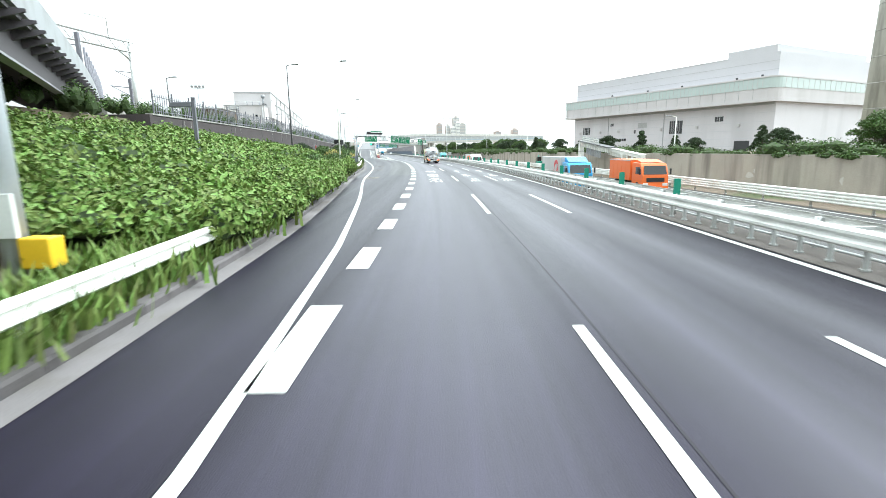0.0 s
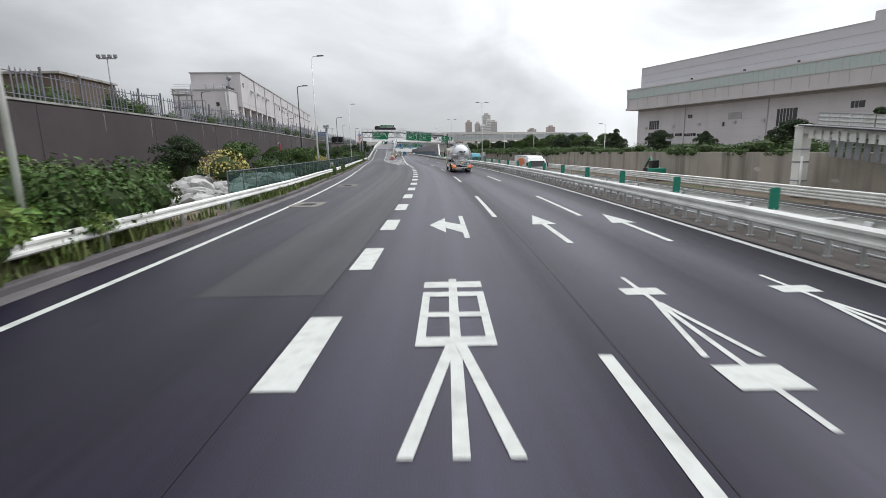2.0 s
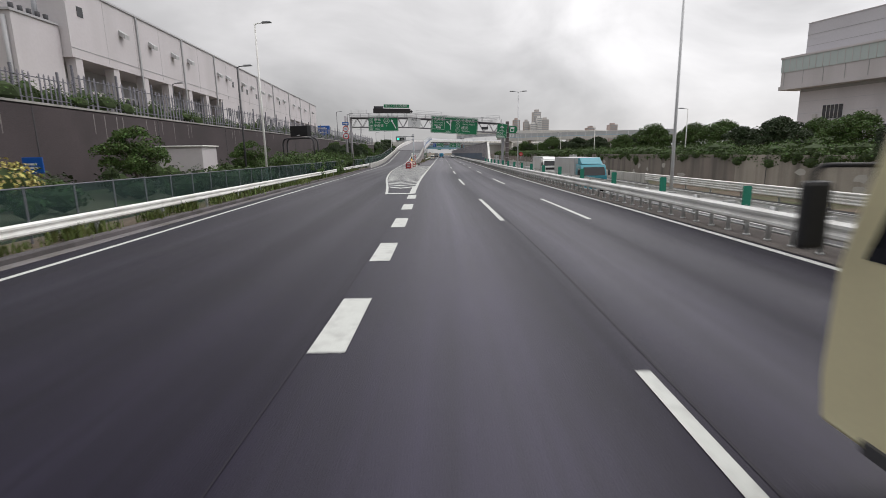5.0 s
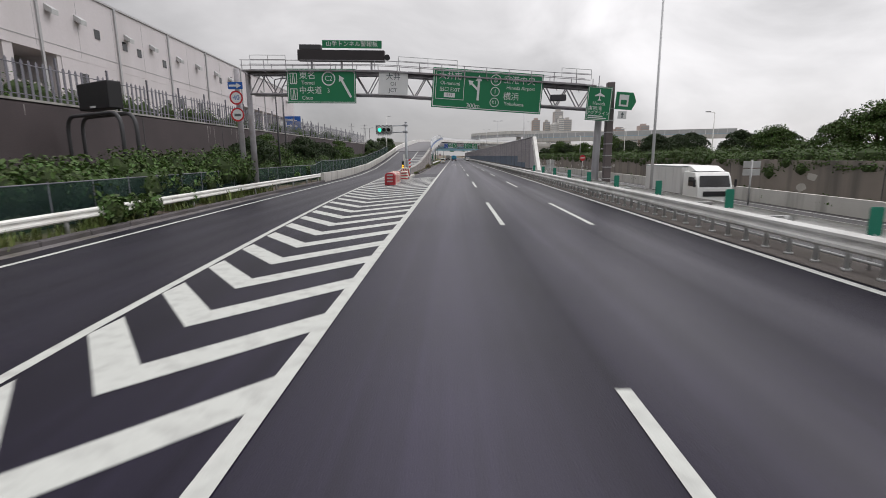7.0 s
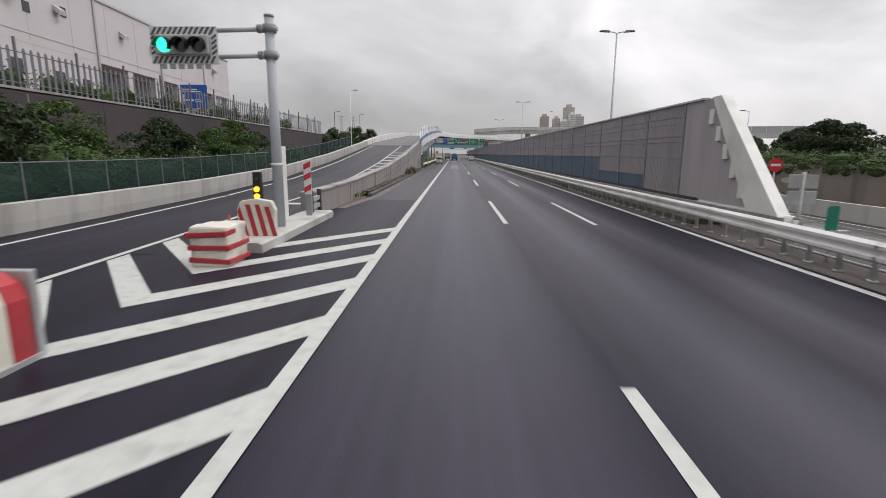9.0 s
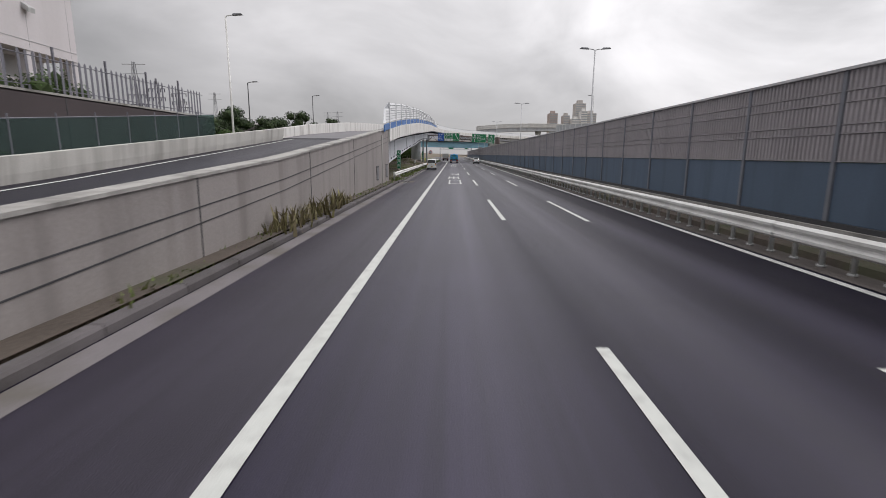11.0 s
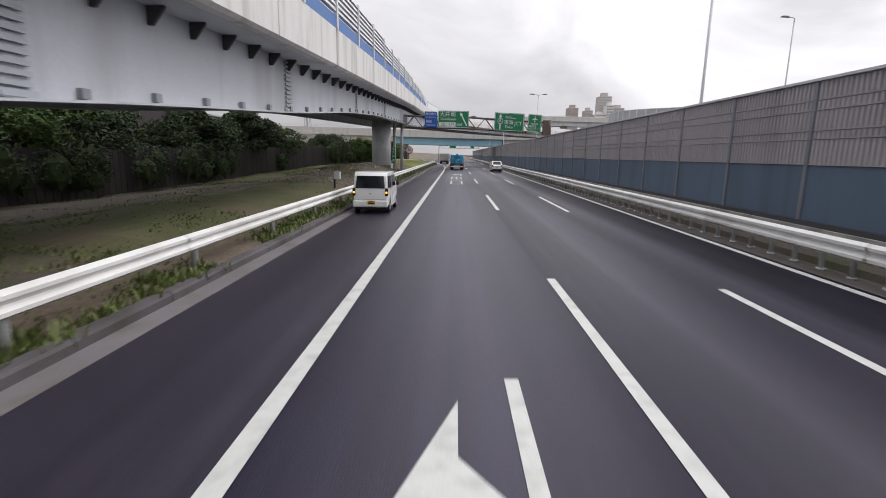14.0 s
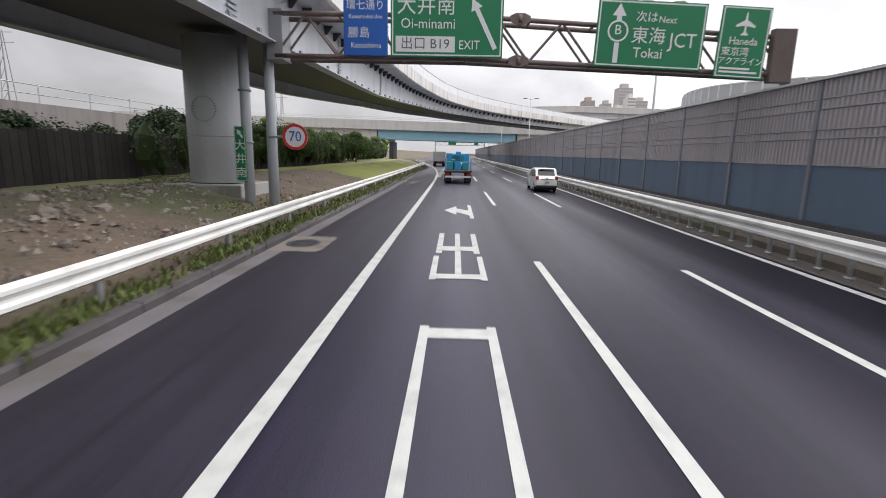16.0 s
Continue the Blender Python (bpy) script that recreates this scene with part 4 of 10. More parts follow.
for u0 in (14.0, 25.4, 36.0, 47.5, 59, 70.5, 82, 93.5):
    bm = bmesh.new()
    h = VDECK(u0) - VLOW(u0)
    for j in range(int(h / 0.14)):
        add_box(bm, 0, -0.26, j * 0.14 + 0.02, 0.05, 0.26, j * 0.14 + 0.09)
    add_box(bm, 0, -0.36, 0, 0.03, 0.36, 0.12)
    part("splice", bm, STEEL_BLUEGREY, via, "bolted splice in the girder", m=v_pose(u0, -1.23, VLOW(u0)))
# screen above the fascia: blue band, then louvres between posts
u = -1.9
while u < 90:
    e = u + 3.9
    taper = lambda q: float(np.interp(q, [-1.9, 0.5, 1.0], [0.3, 0.92, 1.0]))
    hh = lambda q: taper(q) * float(np.interp(q, [0, 30, 60, 80, 94], [2.0, 1.75, 1.6, 1.3, 0.95]))
    base = lambda q: VTOP(max(q, 0)) + min(q, 0) * 0.085
    part("blue_panel", ribbon([(-0.02, 0), (-0.02, 1), (-0.1, 1), (-0.1, 0)], steps(u, e, 2), where=lambda q, a, b: on_viaduct(max(q, 0.0), a, 0) * (1 if q >= 0 else 0) + (Vector((0, 0, 0)) if q >= 0 else at(256.5 + q, -5.0 + a, 0)) + Vector((0, 0, base(q) + b * min(0.46, hh(q))))), BLUE_BAND, via)
    for j in range(7):
        lo, hi = 0.6 + j * 0.2, 0.6 + j * 0.2 + 0.155
        if hi * 1.0 < hh((u + e) / 2) + 0.1:
            part("louvre", ribbon([(-0.0, lo), (-0.06, hi), (-0.12, hi), (-0.08, lo)], steps(u, e, 2), where=lambda q, a, b: (on_viaduct(q, a, 0) if q >= 0 else at(256.5 + q, -5.0 + a, 0)) + Vector((0, 0, base(q) + min(b, hh(q))))), SCREEN, via)
    part("backing", ribbon([(-0.12, 0.6), (-0.12, 1.0), (-0.16, 1.0), (-0.16, 0.6)], steps(u, e, 2), where=lambda q, a, b: (on_viaduct(q, a, 0) if q >= 0 else at(256.5 + q, -5.0 + a, 0)) + Vector((0, 0, base(q) + (hh(q) if b > 0.8 else min(0.6, hh(q)))))), SCREEN_BACK, via)
    if u > -1:
        part("post", box(-0.08, -0.09, 0, 0.05, 0.09, hh(u) + 0.03), SCREEN, via, m=v_pose(max(u, 0), -0.02, base(u)))
    u += 4.0
# a low plain screen takes over where the deck swings across the road
for k in range(28):
    a = 94.1 + 4.0 * k
    part("plain_screen", ribbon([(-0.04, 0.02), (-0.16, 0.86), (-0.24, 0.86), (-0.12, 0.02)], steps(a, a + 3.94, 2), where=lambda q, x, b: on_viaduct(q, x, VTOP(q) + b)), SCREEN, via, "plain white low screen")
part("screen_rail", pipe([on_viaduct(u, -0.2, VTOP(u) + 0.92) for u in steps(94, 206, 3)], 0.05, 6), STEEL_BLUEGREY, via)
# piers
PIER = mat("pier_steel", (0.74, 0.77, 0.80), 0.5, vary=0.06, scale=0.4, fine=10, stain=(0.40, 0.41, 0.43), stain_amount=0.5, stain_scale=0.3, streak=True, space="World")


def pier(p, ground, top, r):
    t = thing("viaduct_pier", Matrix.Translation((p.x, p.y, ground)), "round pale blue-white steel viaduct pier on a concrete footing", "pier", "piers of the viaduct")
    part("shaft", tube((0, 0, 0.25), (0, 0, top - ground), r, seg=40), PIER, t)
    part("band", tube((0, 0, 1.8), (0, 0, 1.84), r + 0.01, seg=40), STEEL_BLUEGREY, t)
    part("footing", box(-r - 0.2, -r - 0.3, -0.4, r + 0.2, r + 0.3, 0.22, 0.05), CONCRETE, t, "concrete footing")
    bm = bmesh.new()
    for k in range(28):
        a = 2 * math.pi * k / 28
        add_box(bm, 0.40 * math.cos(a) - 0.025, -r - 0.012, 2.7 + 0.40 * math.sin(a) - 0.025, 0.40 * math.cos(a) + 0.025, -r + 0.15, 2.7 + 0.40 * math.sin(a) + 0.025)
    part("bolt_ring", bm, STEEL_BLUEGREY, t, "ring of bolts")


pier(at(331.2, -8.45), 0.9, VLOW(75) + 0.4, 1.04)
p = on_viaduct(205, -4.4, 0)
pier(Vector((p.x, p.y, 0)), -1.0, VLOW(205) + 0.2, 1.2)

# ---- noise wall on the right ----
nw = thing("noise_wall", Matrix(), "long grey slatted noise wall with a blue lower band and steel posts", "noise wall", kind="structure")
NW_GREY = mat("grey_louvre_panel", (0.42, 0.395, 0.41), 0.6, 0.0, vary=0.08, scale=0.4, fine=25, stain=(0.30, 0.28, 0.29), stain_amount=0.5, stain_scale=0.4, streak=True, space="World", piece=0.06)
NW_BLUE = mat("dull_blue_panel", (0.098, 0.142, 0.205), 0.6, vary=0.1, scale=0.4, fine=25, stain=(0.05, 0.075, 0.11), stain_amount=0.5, stain_scale=0.4, streak=True, space="World", piece=0.06)
NW_CAP = mat("pale_cap_steel", (0.55, 0.55, 0.56), 0.5, 0.1, vary=0.1, scale=1, fine=20, space="World")
NW_POST = mat("noise_wall_post", (0.205, 0.215, 0.245), 0.55, 0.05, vary=0.1, scale=1, fine=20, space="World")
NWL, NW_Z0, NW_Z1, NW_BLUE_TOP = 9.35, 0.62, 4.35, 2.2
BAY, FIRST_POST = 3.85, 199.85


def slatted(lo, hi, length, pitch=0.155):
    """A panel of upright ribs in front of a backing sheet, facing -x."""
    bm = box(0.02, -length / 2, lo - 0.012, 0.06, length / 2, hi + 0.012)
    add_box(bm, -0.046, -length / 2, lo, 0.02, length / 2, lo + 0.014)
    n = int(length / pitch)
    for i in range(n):
        y = -length / 2 + (i + 0.5) * length / n
        vs = [bm.verts.new(v) for v in ((0.02, y - 0.05, lo), (-0.045, y - 0.03, lo), (-0.045, y + 0.03, lo), (0.02, y + 0.05, lo), (0.02, y - 0.05, hi), (-0.045, y - 0.03, hi), (-0.045, y + 0.03, hi), (0.02, y + 0.05, hi))]
        for f in ((0, 1, 5, 4), (1, 2, 6, 5), (2, 3, 7, 6)):
            bm.faces.new([vs[k] for k in f])
    bmesh.ops.recalc_face_normals(bm, faces=bm.faces[:])
    return bm


hts = (NW_BLUE_TOP, 2.86, 3.08, 3.6, 3.86, NW_Z1)
upper = [mesh_of("panel", slatted(hts[i] + 0.01, hts[i + 1] - 0.01, BAY - 0.14), NW_GREY) for i in range(5)]
lower_blue = mesh_of("panel", box(-0.01, -1.86, NW_Z0 + 0.12, 0.06, 1.86, NW_BLUE_TOP - 0.01, 0.01), NW_BLUE)
lower_grey = mesh_of("panel", slatted(NW_Z0 + 0.12, NW_BLUE_TOP - 0.01, BAY - 0.14), NW_GREY)
base_blue = mesh_of("panel", box(-0.01, -1.86, NW_Z0 + 0.12, 0.06, 1.86, 1.35, 0.01), NW_BLUE)
upper_mid = mesh_of("panel", slatted(1.37, NW_BLUE_TOP - 0.01, BAY - 0.14), NW_GREY)
npost = mesh_of("post", box(-0.05, -0.06, NW_Z0 - 0.75, 0.10, 0.06, NW_Z1 + 0.03), NW_POST)
for i in range(92):
    s = FIRST_POST + BAY * (i + 0.5)
    m = stand(s, NWL)
    for me in upper:
        share("panel", me, nw, m)
    if i < 1:
        share("panel", lower_grey, nw, m)
    elif i < 3:
        share("panel", base_blue, nw, m); share("panel", upper_mid, nw, m)
    else:
        share("panel", lower_blue, nw, m)
    share("post", npost, nw, stand(s - BAY / 2, NWL - 0.01))
part("cap", ribbon([(-0.1, 0), (0.14, 0), (0.14, 0.07), (-0.1, 0.07)], steps(198.3, 556, 6), lat=lambda s: NWL, z=lambda s: NW_Z1), NW_CAP, nw, "pale steel top rail")
part("plinth", ribbon([(-0.22, -1.2), (-0.22, 0.0), (0.25, 0.0), (0.25, -1.2)], steps(193, 556, 6), lat=lambda s: NWL, z=lambda s: NW_Z0), CONCRETE, nw, "concrete plinth")
part("foot_beam", ribbon([(-0.1, 0), (0.1, 0), (0.1, 0.12), (-0.1, 0.12)], steps(198.3, 556, 6), lat=lambda s: NWL - 0.03, z=lambda s: NW_Z0), STEEL_DARK, nw)
# slanted end: a short slatted panel and a pale raking buttress
part("end_panel", prism([(194.9 - 198.4, NW_Z0 + 0.1), (1.4, NW_Z0 + 0.1), (1.4, NW_Z1), (-0.9, NW_Z1)], -0.03, 0.05, "x"), NW_GREY, nw, m=stand(198.4, NWL))
bm = prism([(-5.25, NW_Z0), (-3.65, NW_Z0), (-0.85, NW_Z1 + 0.02), (-1.45, NW_Z1 + 0.02)], -0.18, 0.2, "x", 0.02)
part("buttress", bm, STEEL_WHITE, nw, "pale raking steel end post", m=stand(198.4, NWL))
for i in range(5):
    part("step_plate", box(-0.05, -0.1, 0, 0.06, 0.2, 0.5), STEEL_WHITE, nw, m=stand(195.25 + i * 0.58, NWL - 0.06, NW_Z0 + 0.35 + i * 0.62))

# ---- signs, gantries, signals ----
def sign(name, m, w, h, face, label, lines=(), border=True, category="road sign", group="", thick=0.06, tilt=0.0):
    """A framed sign with its lower left corner at x = 0, z = 0; lines: (text, x, z, size, stretch)."""
    t = thing(name, m @ pose(0, 0, 0, 0, tilt, 0), label, category, group)
    panel = part("panel", box(0, 0, 0, w, thick, h, 0.012), face, t)
    if border:
        bm = bmesh.new()
        g = min(w, h) * 0.018 + 0.012
        for x0, z0, x1, z1 in ((g, g, w - g, 1.8 * g), (g, h - 1.8 * g, w - g, h - g), (g, 1.8 * g, 1.8 * g, h - 1.8 * g), (w - 1.8 * g, 1.8 * g, w - g, h - 1.8 * g)):
            add_box(bm, x0, -0.004, z0, x1, 0.004, z1)
        part("border", bm, SIGN_WHITE, panel)
    for text, x, z, size, stretch in lines:
        part("lettering", lettering(text, size, 0.003, "CENTER", stretch), SIGN_WHITE, panel, m=pose(x, -0.006, z))
    bm = bmesh.new()
    for x in (w * 0.2, w * 0.5, w * 0.8):
        add_box(bm, x - 0.03, thick, 0.05, x + 0.03, thick + 0.05, h - 0.05)
    part("back_rib", bm, GALV, t)
    return t, panel


def slab(panel, outline, material, y=-0.006, name="symbol", label=""):
    return part(name, prism(outline, y - 0.003, y + 0.003, "y"), material, panel, label)


def arrow_shape(x0, z0, x1, z1, w):
    a, b = Vector((x0, z0)), Vector((x1, z1))
    d = (b - a).normalized()
    n = Vector((-d.y, d.x))
    k = b - d * w * 2.4
    return [tuple(p) for p in (a - n * w / 2, k - n * w / 2, k - n * w * 1.4, b, k + n * w * 1.4, k + n * w / 2, a + n * w / 2)]


def disc(x, z, r, n=28):
    return [(x + r * math.cos(2 * math.pi * i / n), z + r * math.sin(2 * math.pi * i / n)) for i in range(n)]


def ring(bm_y, x, z, r0, r1, n=28):
    bm = bmesh.new()
    o = [[bm.verts.new((x + r * math.cos(2 * math.pi * i / n), y, z + r * math.sin(2 * math.pi * i / n))) for i in range(n)] for r in (r0, r1) for y in (bm_y,)]
    for i in range(n):
        bm.faces.new((o[0][i], o[0][(i + 1) % n], o[1][(i + 1) % n], o[1][i]))
    return bm


def bars(panel, x, z, w, h, n=2, material=None):
    """Writing too small to read: plain bars."""
    bm = bmesh.new()
    for i in range(n):
        zz = z + h * (i + 0.2) / n
        add_box(bm, x, -0.006, zz, x + w * (1.0 if i % 2 == 0 else 0.8), 0.0, zz + h / n * 0.55)
    part("writing", bm, material or SIGN_WHITE, panel)


def truss(t, x0, x1, zlo, zhi, depth, bay, chord=0.07, web=0.035, material=None):
    """A box truss of pipes along x; zlo and zhi are functions of x."""
    material = material or STEEL_GREY
    n = max(2, round((x1 - x0) / bay))
    xs = [x0 + (x1 - x0) * i / n for i in range(n + 1)]
    for y in (0.1, depth):
        for zf in (zlo, zhi):
            part("chord", pipe([(x, y, zf(x)) for x in xs], chord, 8), material, t)
        for i in range(n):
            a, b, c = xs[i], (xs[i] + xs[i + 1]) / 2, xs[i + 1]
            part("web", tube((a, y, zlo(a)), (b, y, zhi(b)), web, seg=6), material, t)
            part("web", tube((b, y, zhi(b)), (c, y, zlo(c)), web, seg=6), material, t)
    for x in xs:
        for zf in (zlo, zhi):
            part("cross_brace", tube((x, 0.1, zf(x)), (x, depth, zf(x)), web, seg=6), material, t)


# first gantry
G1 = 170.0
droop = lambda x: -0.02 * (x + 12) if x < -4 else -0.16 - 0.08 * (x + 4)
g1 = thing("sign_gantry", stand(G1, 0), "weathered grey steel truss gantry with a railed walkway above the road", "gantry")
GANTRY = mat("gantry_steel", (0.33, 0.32, 0.34), 0.5, 0.15, vary=0.14, scale=1.5, fine=30, stain=(0.15, 0.12, 0.10), stain_amount=0.6, stain_scale=1.2, space="World")
LAMP_TUBE = mat("pale_tube_steel", (0.47, 0.47, 0.50), 0.5, 0.1, vary=0.1, scale=1.5, fine=25, stain=(0.3, 0.28, 0.27), stain_amount=0.5, stain_scale=0.9, streak=True, space="World")
truss(g1, -12.2, 9.2, lambda x: 6.15 + droop(x), lambda x: 7.35 + droop(x), 0.85, 1.45, material=GANTRY)
for x in (-13.15, -12.45):
    part("post", tube((x, 0.5, -0.2), (x, 0.5, 7.7 if x < -13 else 7.5), 0.19, 0.16, 14), GANTRY, g1, "round steel post")
part("post", tube((8.95, 0.7, -1.2), (9.15, 0.7, 6.4), 0.24, 0.2, 16), LAMP_TUBE, g1, "round pale steel post")
part("post", box(9.42, 0.1, -1.2, 9.84, 0.55, 6.55, 0.03), mat("brown_post", (0.13, 0.11, 0.11), 0.6, vary=0.15, scale=2, fine=20), g1, "square brown steel post")
for z in (0.8, 1.5, 2.2, 2.9, 3.6, 4.3, 5.0):
    part("joint_ring", box(9.40, 0.06, z, 9.86, 0.57, z + 0.05), GALV, g1)
part("walkway", ribbon([(0, -0.1), (0, 0.62), (0.08, 0.62), (0.08, -0.1)], [-12.4 + i * 0.7 for i in range(31)], where=lambda x, a, b: Vector((x, b * 1.5 - 0.2, 7.42 + a + droop(x)))), GANTRY, g1, "steel grating walkway")
bm = bmesh.new()
for i in range(17):
    x = -12.4 + i * 1.32
    z = 7.4 + droop(x)
    add_tube(bm, (x, -0.4, z), (x, -0.45, z + 0.62), 0.022, seg=6)
    add_tube(bm, (x, 0.9, z), (x, 0.9, z + 0.62), 0.022, seg=6)
    add_tube(bm, (x, -0.4, z), (x + 0.3, 0.1, z - 0.35), 0.022, seg=6)
part("rail_post", bm, GANTRY, g1)
for y, h in ((-0.45, 0.62), (-0.43, 0.33), (0.9, 0.62), (0.9, 0.3)):
    part("handrail", pipe([(x, y, 7.4 + h + droop(x)) for x in [-12.5 + i * 0.9 for i in range(24)]], 0.02, 6), GANTRY, g1)
for x0, x1 in ((-12.4, -10.2), (-3.2, 0.4), (6.8, 8.6)):
    bm = bmesh.new()
    for x in (x0, (x0 + x1) / 2, x1):
        add_tube(bm, (x, 0.9, 8.0 + droop(x)), (x, 0.9, 8.55 + droop(x)), 0.018, seg=6)
    for h in (8.3, 8.55):
        add_tube(bm, (x0, 0.9, h + droop(x0)), (x1, 0.9, h + droop(x1)), 0.018, seg=6)
    part("cage_rail", bm, GALV, g1)
part("light_fitting", box(6.0, -0.1, 5.5, 6.9, 0.4, 5.85, 0.03), STEEL_DARK, g1)

t, p = sign("motorway_sign", stand(G1, -9.85) @ pose(0, -0.25, 5.55), 4.15, 1.98, SIGN_GREEN, "green motorway direction sign with white lettering and a slanting arrow", [("東名", 1.25, 1.58, 0.5, 1.0), ("Tomei", 1.28, 1.17, 0.32, 0.95), ("中央道", 1.42, 0.72, 0.46, 1.0), ("Chuo", 1.22, 0.30, 0.32, 0.95), ("C2", 2.52, 1.42, 0.42, 0.9), ("3", 2.5, 0.72, 0.34, 1.0)], tilt=1.0)
part("ring", ring(-0.006, 2.52, 1.42, 0.34, 0.41), SIGN_WHITE, p)
slab(p, arrow_shape(3.85, 0.35, 3.15, 1.62, 0.14), SIGN_WHITE)
for z in (1.4, 0.5):
    slab(p, [(0.2, z - 0.3), (0.62, z - 0.3), (0.62, z + 0.34), (0.2, z + 0.34)], SIGN_WHITE)
    slab(p, [(0.24, z - 0.26), (0.58, z - 0.26), (0.58, z + 0.30), (0.24, z + 0.30)], SIGN_GREEN, -0.011)
    slab(p, [(0.3, z - 0.24), (0.36, z - 0.24), (0.40, z + 0.26), (0.42, z + 0.26), (0.46, z - 0.24), (0.52, z - 0.24), (0.44, z + 0.28), (0.38, z + 0.28)], SIGN_WHITE, -0.017)
t, p = sign("junction_sign", stand(G1, -4.35) @ pose(0, -0.25, 5.98), 1.75, 1.38, SIGN_WHITE, "white junction name sign with dark lettering", border=False, tilt=3)
INK = mat("sign_ink", (0.10, 0.12, 0.13), 0.5, vary=0.1, scale=3, fine=20)
for text, z, size in (("大井", 1.02, 0.44), ("OI", 0.62, 0.32), ("JCT", 0.26, 0.32)):
    part("lettering", lettering(text, size, 0.003), INK, p, m=pose(0.87, -0.006, z))
t, p = sign("motorway_sign", stand(G1, -1.2) @ pose(0, -0.28, 5.22), 6.55, 2.28, SIGN_GREEN, "large green motorway direction sign with exit panel and forked arrow", [("大井南", 1.05, 1.82, 0.46, 1.0), ("Oi-minami", 1.05, 1.42, 0.30, 0.92), ("出口 EXIT", 1.05, 1.06, 0.30, 0.95), ("300m", 2.5, 0.22, 0.36, 1.0),
        ("B", 3.75, 1.78, 0.40, 1.0), ("1", 3.75, 1.12, 0.32, 1.0), ("K1", 3.75, 0.5, 0.28, 0.9), ("空港中央", 5.15, 1.82, 0.48, 0.98), ("Haneda Airport", 5.25, 1.40, 0.30, 0.88), ("横浜", 4.72, 0.88, 0.48, 1.0), ("Yokohama", 4.92, 0.47, 0.30, 0.92)], tilt=4.6)
slab(p, [(0.72, 0.62), (1.38, 0.62), (1.38, 0.88), (0.72, 0.88)], SIGN_WHITE)
part("lettering", lettering("B19", 0.22, 0.003), INK, p, m=pose(1.05, -0.011, 0.75))
part("frame_line", ring(-0.006, 3.75, 1.78, 0.27, 0.32), SIGN_WHITE, p)
part("frame_line", ring(-0.006, 3.75, 1.12, 0.23, 0.27), SIGN_WHITE, p)
part("frame_line", ring(-0.006, 3.75, 0.5, 0.23, 0.27), SIGN_WHITE, p)
bm = bmesh.new()
for x0, z0, x1, z1 in ((0.2, 0.5, 1.9, 0.53), (0.2, 2.1, 1.9, 2.13), (0.2, 0.53, 0.23, 2.1), (1.87, 0.53, 1.9, 2.1)):
    add_box(bm, x0, -0.008, z0, x1, 0.0, z1)
part("frame_line", bm, SIGN_WHITE, p)
slab(p, arrow_shape(2.75, 0.55, 2.75, 2.0, 0.14), SIGN_WHITE)
slab(p, arrow_shape(2.72, 1.15, 2.12, 1.68, 0.12), SIGN_WHITE, -0.012)
t, p = sign("motorway_sign", stand(G1, 8.0) @ pose(0, -0.3, 4.35), 1.45, 1.95, SIGN_GREEN, "green airport direction sign with a white aeroplane", [("Haneda", 0.72, 0.98, 0.27, 0.9), ("東京湾", 0.52, 0.68, 0.28, 1.0), ("アクアライン", 0.72, 0.42, 0.24, 0.95)], tilt=4.6)
PLANE = [(-0.04, -0.34), (-0.03, -0.1), (-0.38, -0.16), (-0.38, -0.08), (-0.04, 0.12), (-0.03, 0.36), (0.0, 0.42), (0.03, 0.36), (0.04, 0.12), (0.38, -0.08), (0.38, -0.16), (0.03, -0.1), (0.04, -0.34), (0.14, -0.42), (0.14, -0.46), (-0.14, -0.46), (-0.14, -0.42)]
slab(p, [(0.72 + x * 0.75, 1.5 + z * 0.75) for x, z in PLANE], SIGN_WHITE)
bars(p, 0.15, 0.1, 1.1, 0.22)
t, p = sign("motorway_sign", stand(G1, 9.75) @ pose(0, -0.3, 4.95), 1.0, 1.0, SIGN_GREEN, "small green sign pointing to the bus lay-by", border=False, tilt=4.6)
slab(p, [(0.2, 0.18), (0.75, 0.18), (0.75, 0.85), (0.2, 0.85)], SIGN_WHITE)
slab(p, [(0.3, 0.28), (0.65, 0.28), (0.65, 0.55), (0.3, 0.55)], SIGN_GREEN, -0.011)
slab(p, [(1.0, 0.0), (1.22, 0.5), (1.0, 1.0)], SIGN_GREEN, 0.02)
t, p = sign("arrow_plate", stand(G1, 9.95) @ pose(0, -0.28, 4.4), 0.5, 0.45, SIGN_WHITE, "small white plate with a dark upward arrow", border=False, tilt=4.6)
slab(p, arrow_shape(0.25, 0.05, 0.25, 0.4, 0.07), INK)
led = thing("message_board", stand(G1, -9.15) @ pose(0, -0.1, 8.02, 0, 1.5, 0), "long dark electronic message board on top of the gantry", "message board")
part("cabinet", box(0, 0, 0, 5.2, 0.5, 0.62, 0.03), mat("board_dark", (0.025, 0.02, 0.022), 0.5, vary=0.2, scale=2, fine=20), led)
part("hood", box(0.1, 0.05, 0.64, 1.4, 0.45, 0.92, 0.02), STEEL_DARK, led)
part("lamp", tube((5.35, 0.1, 0.25), (5.35, 0.3, 0.25), 0.16, seg=14), BLACK, led)
for x in (0.8, 2.6, 4.4):
    part("leg", box(x - 0.05, 0.15, -0.7, x + 0.05, 0.3, 0.0), GANTRY, led)
t, p = sign("tunnel_board", stand(G1, -7.65) @ pose(0, 0.0, 8.72), 3.55, 0.44, SIGN_GREEN, "narrow green board lettered for the tunnel information display", [("山手トンネル警報板", 1.77, 0.22, 0.33, 1.05)], border=False, tilt=1.5)
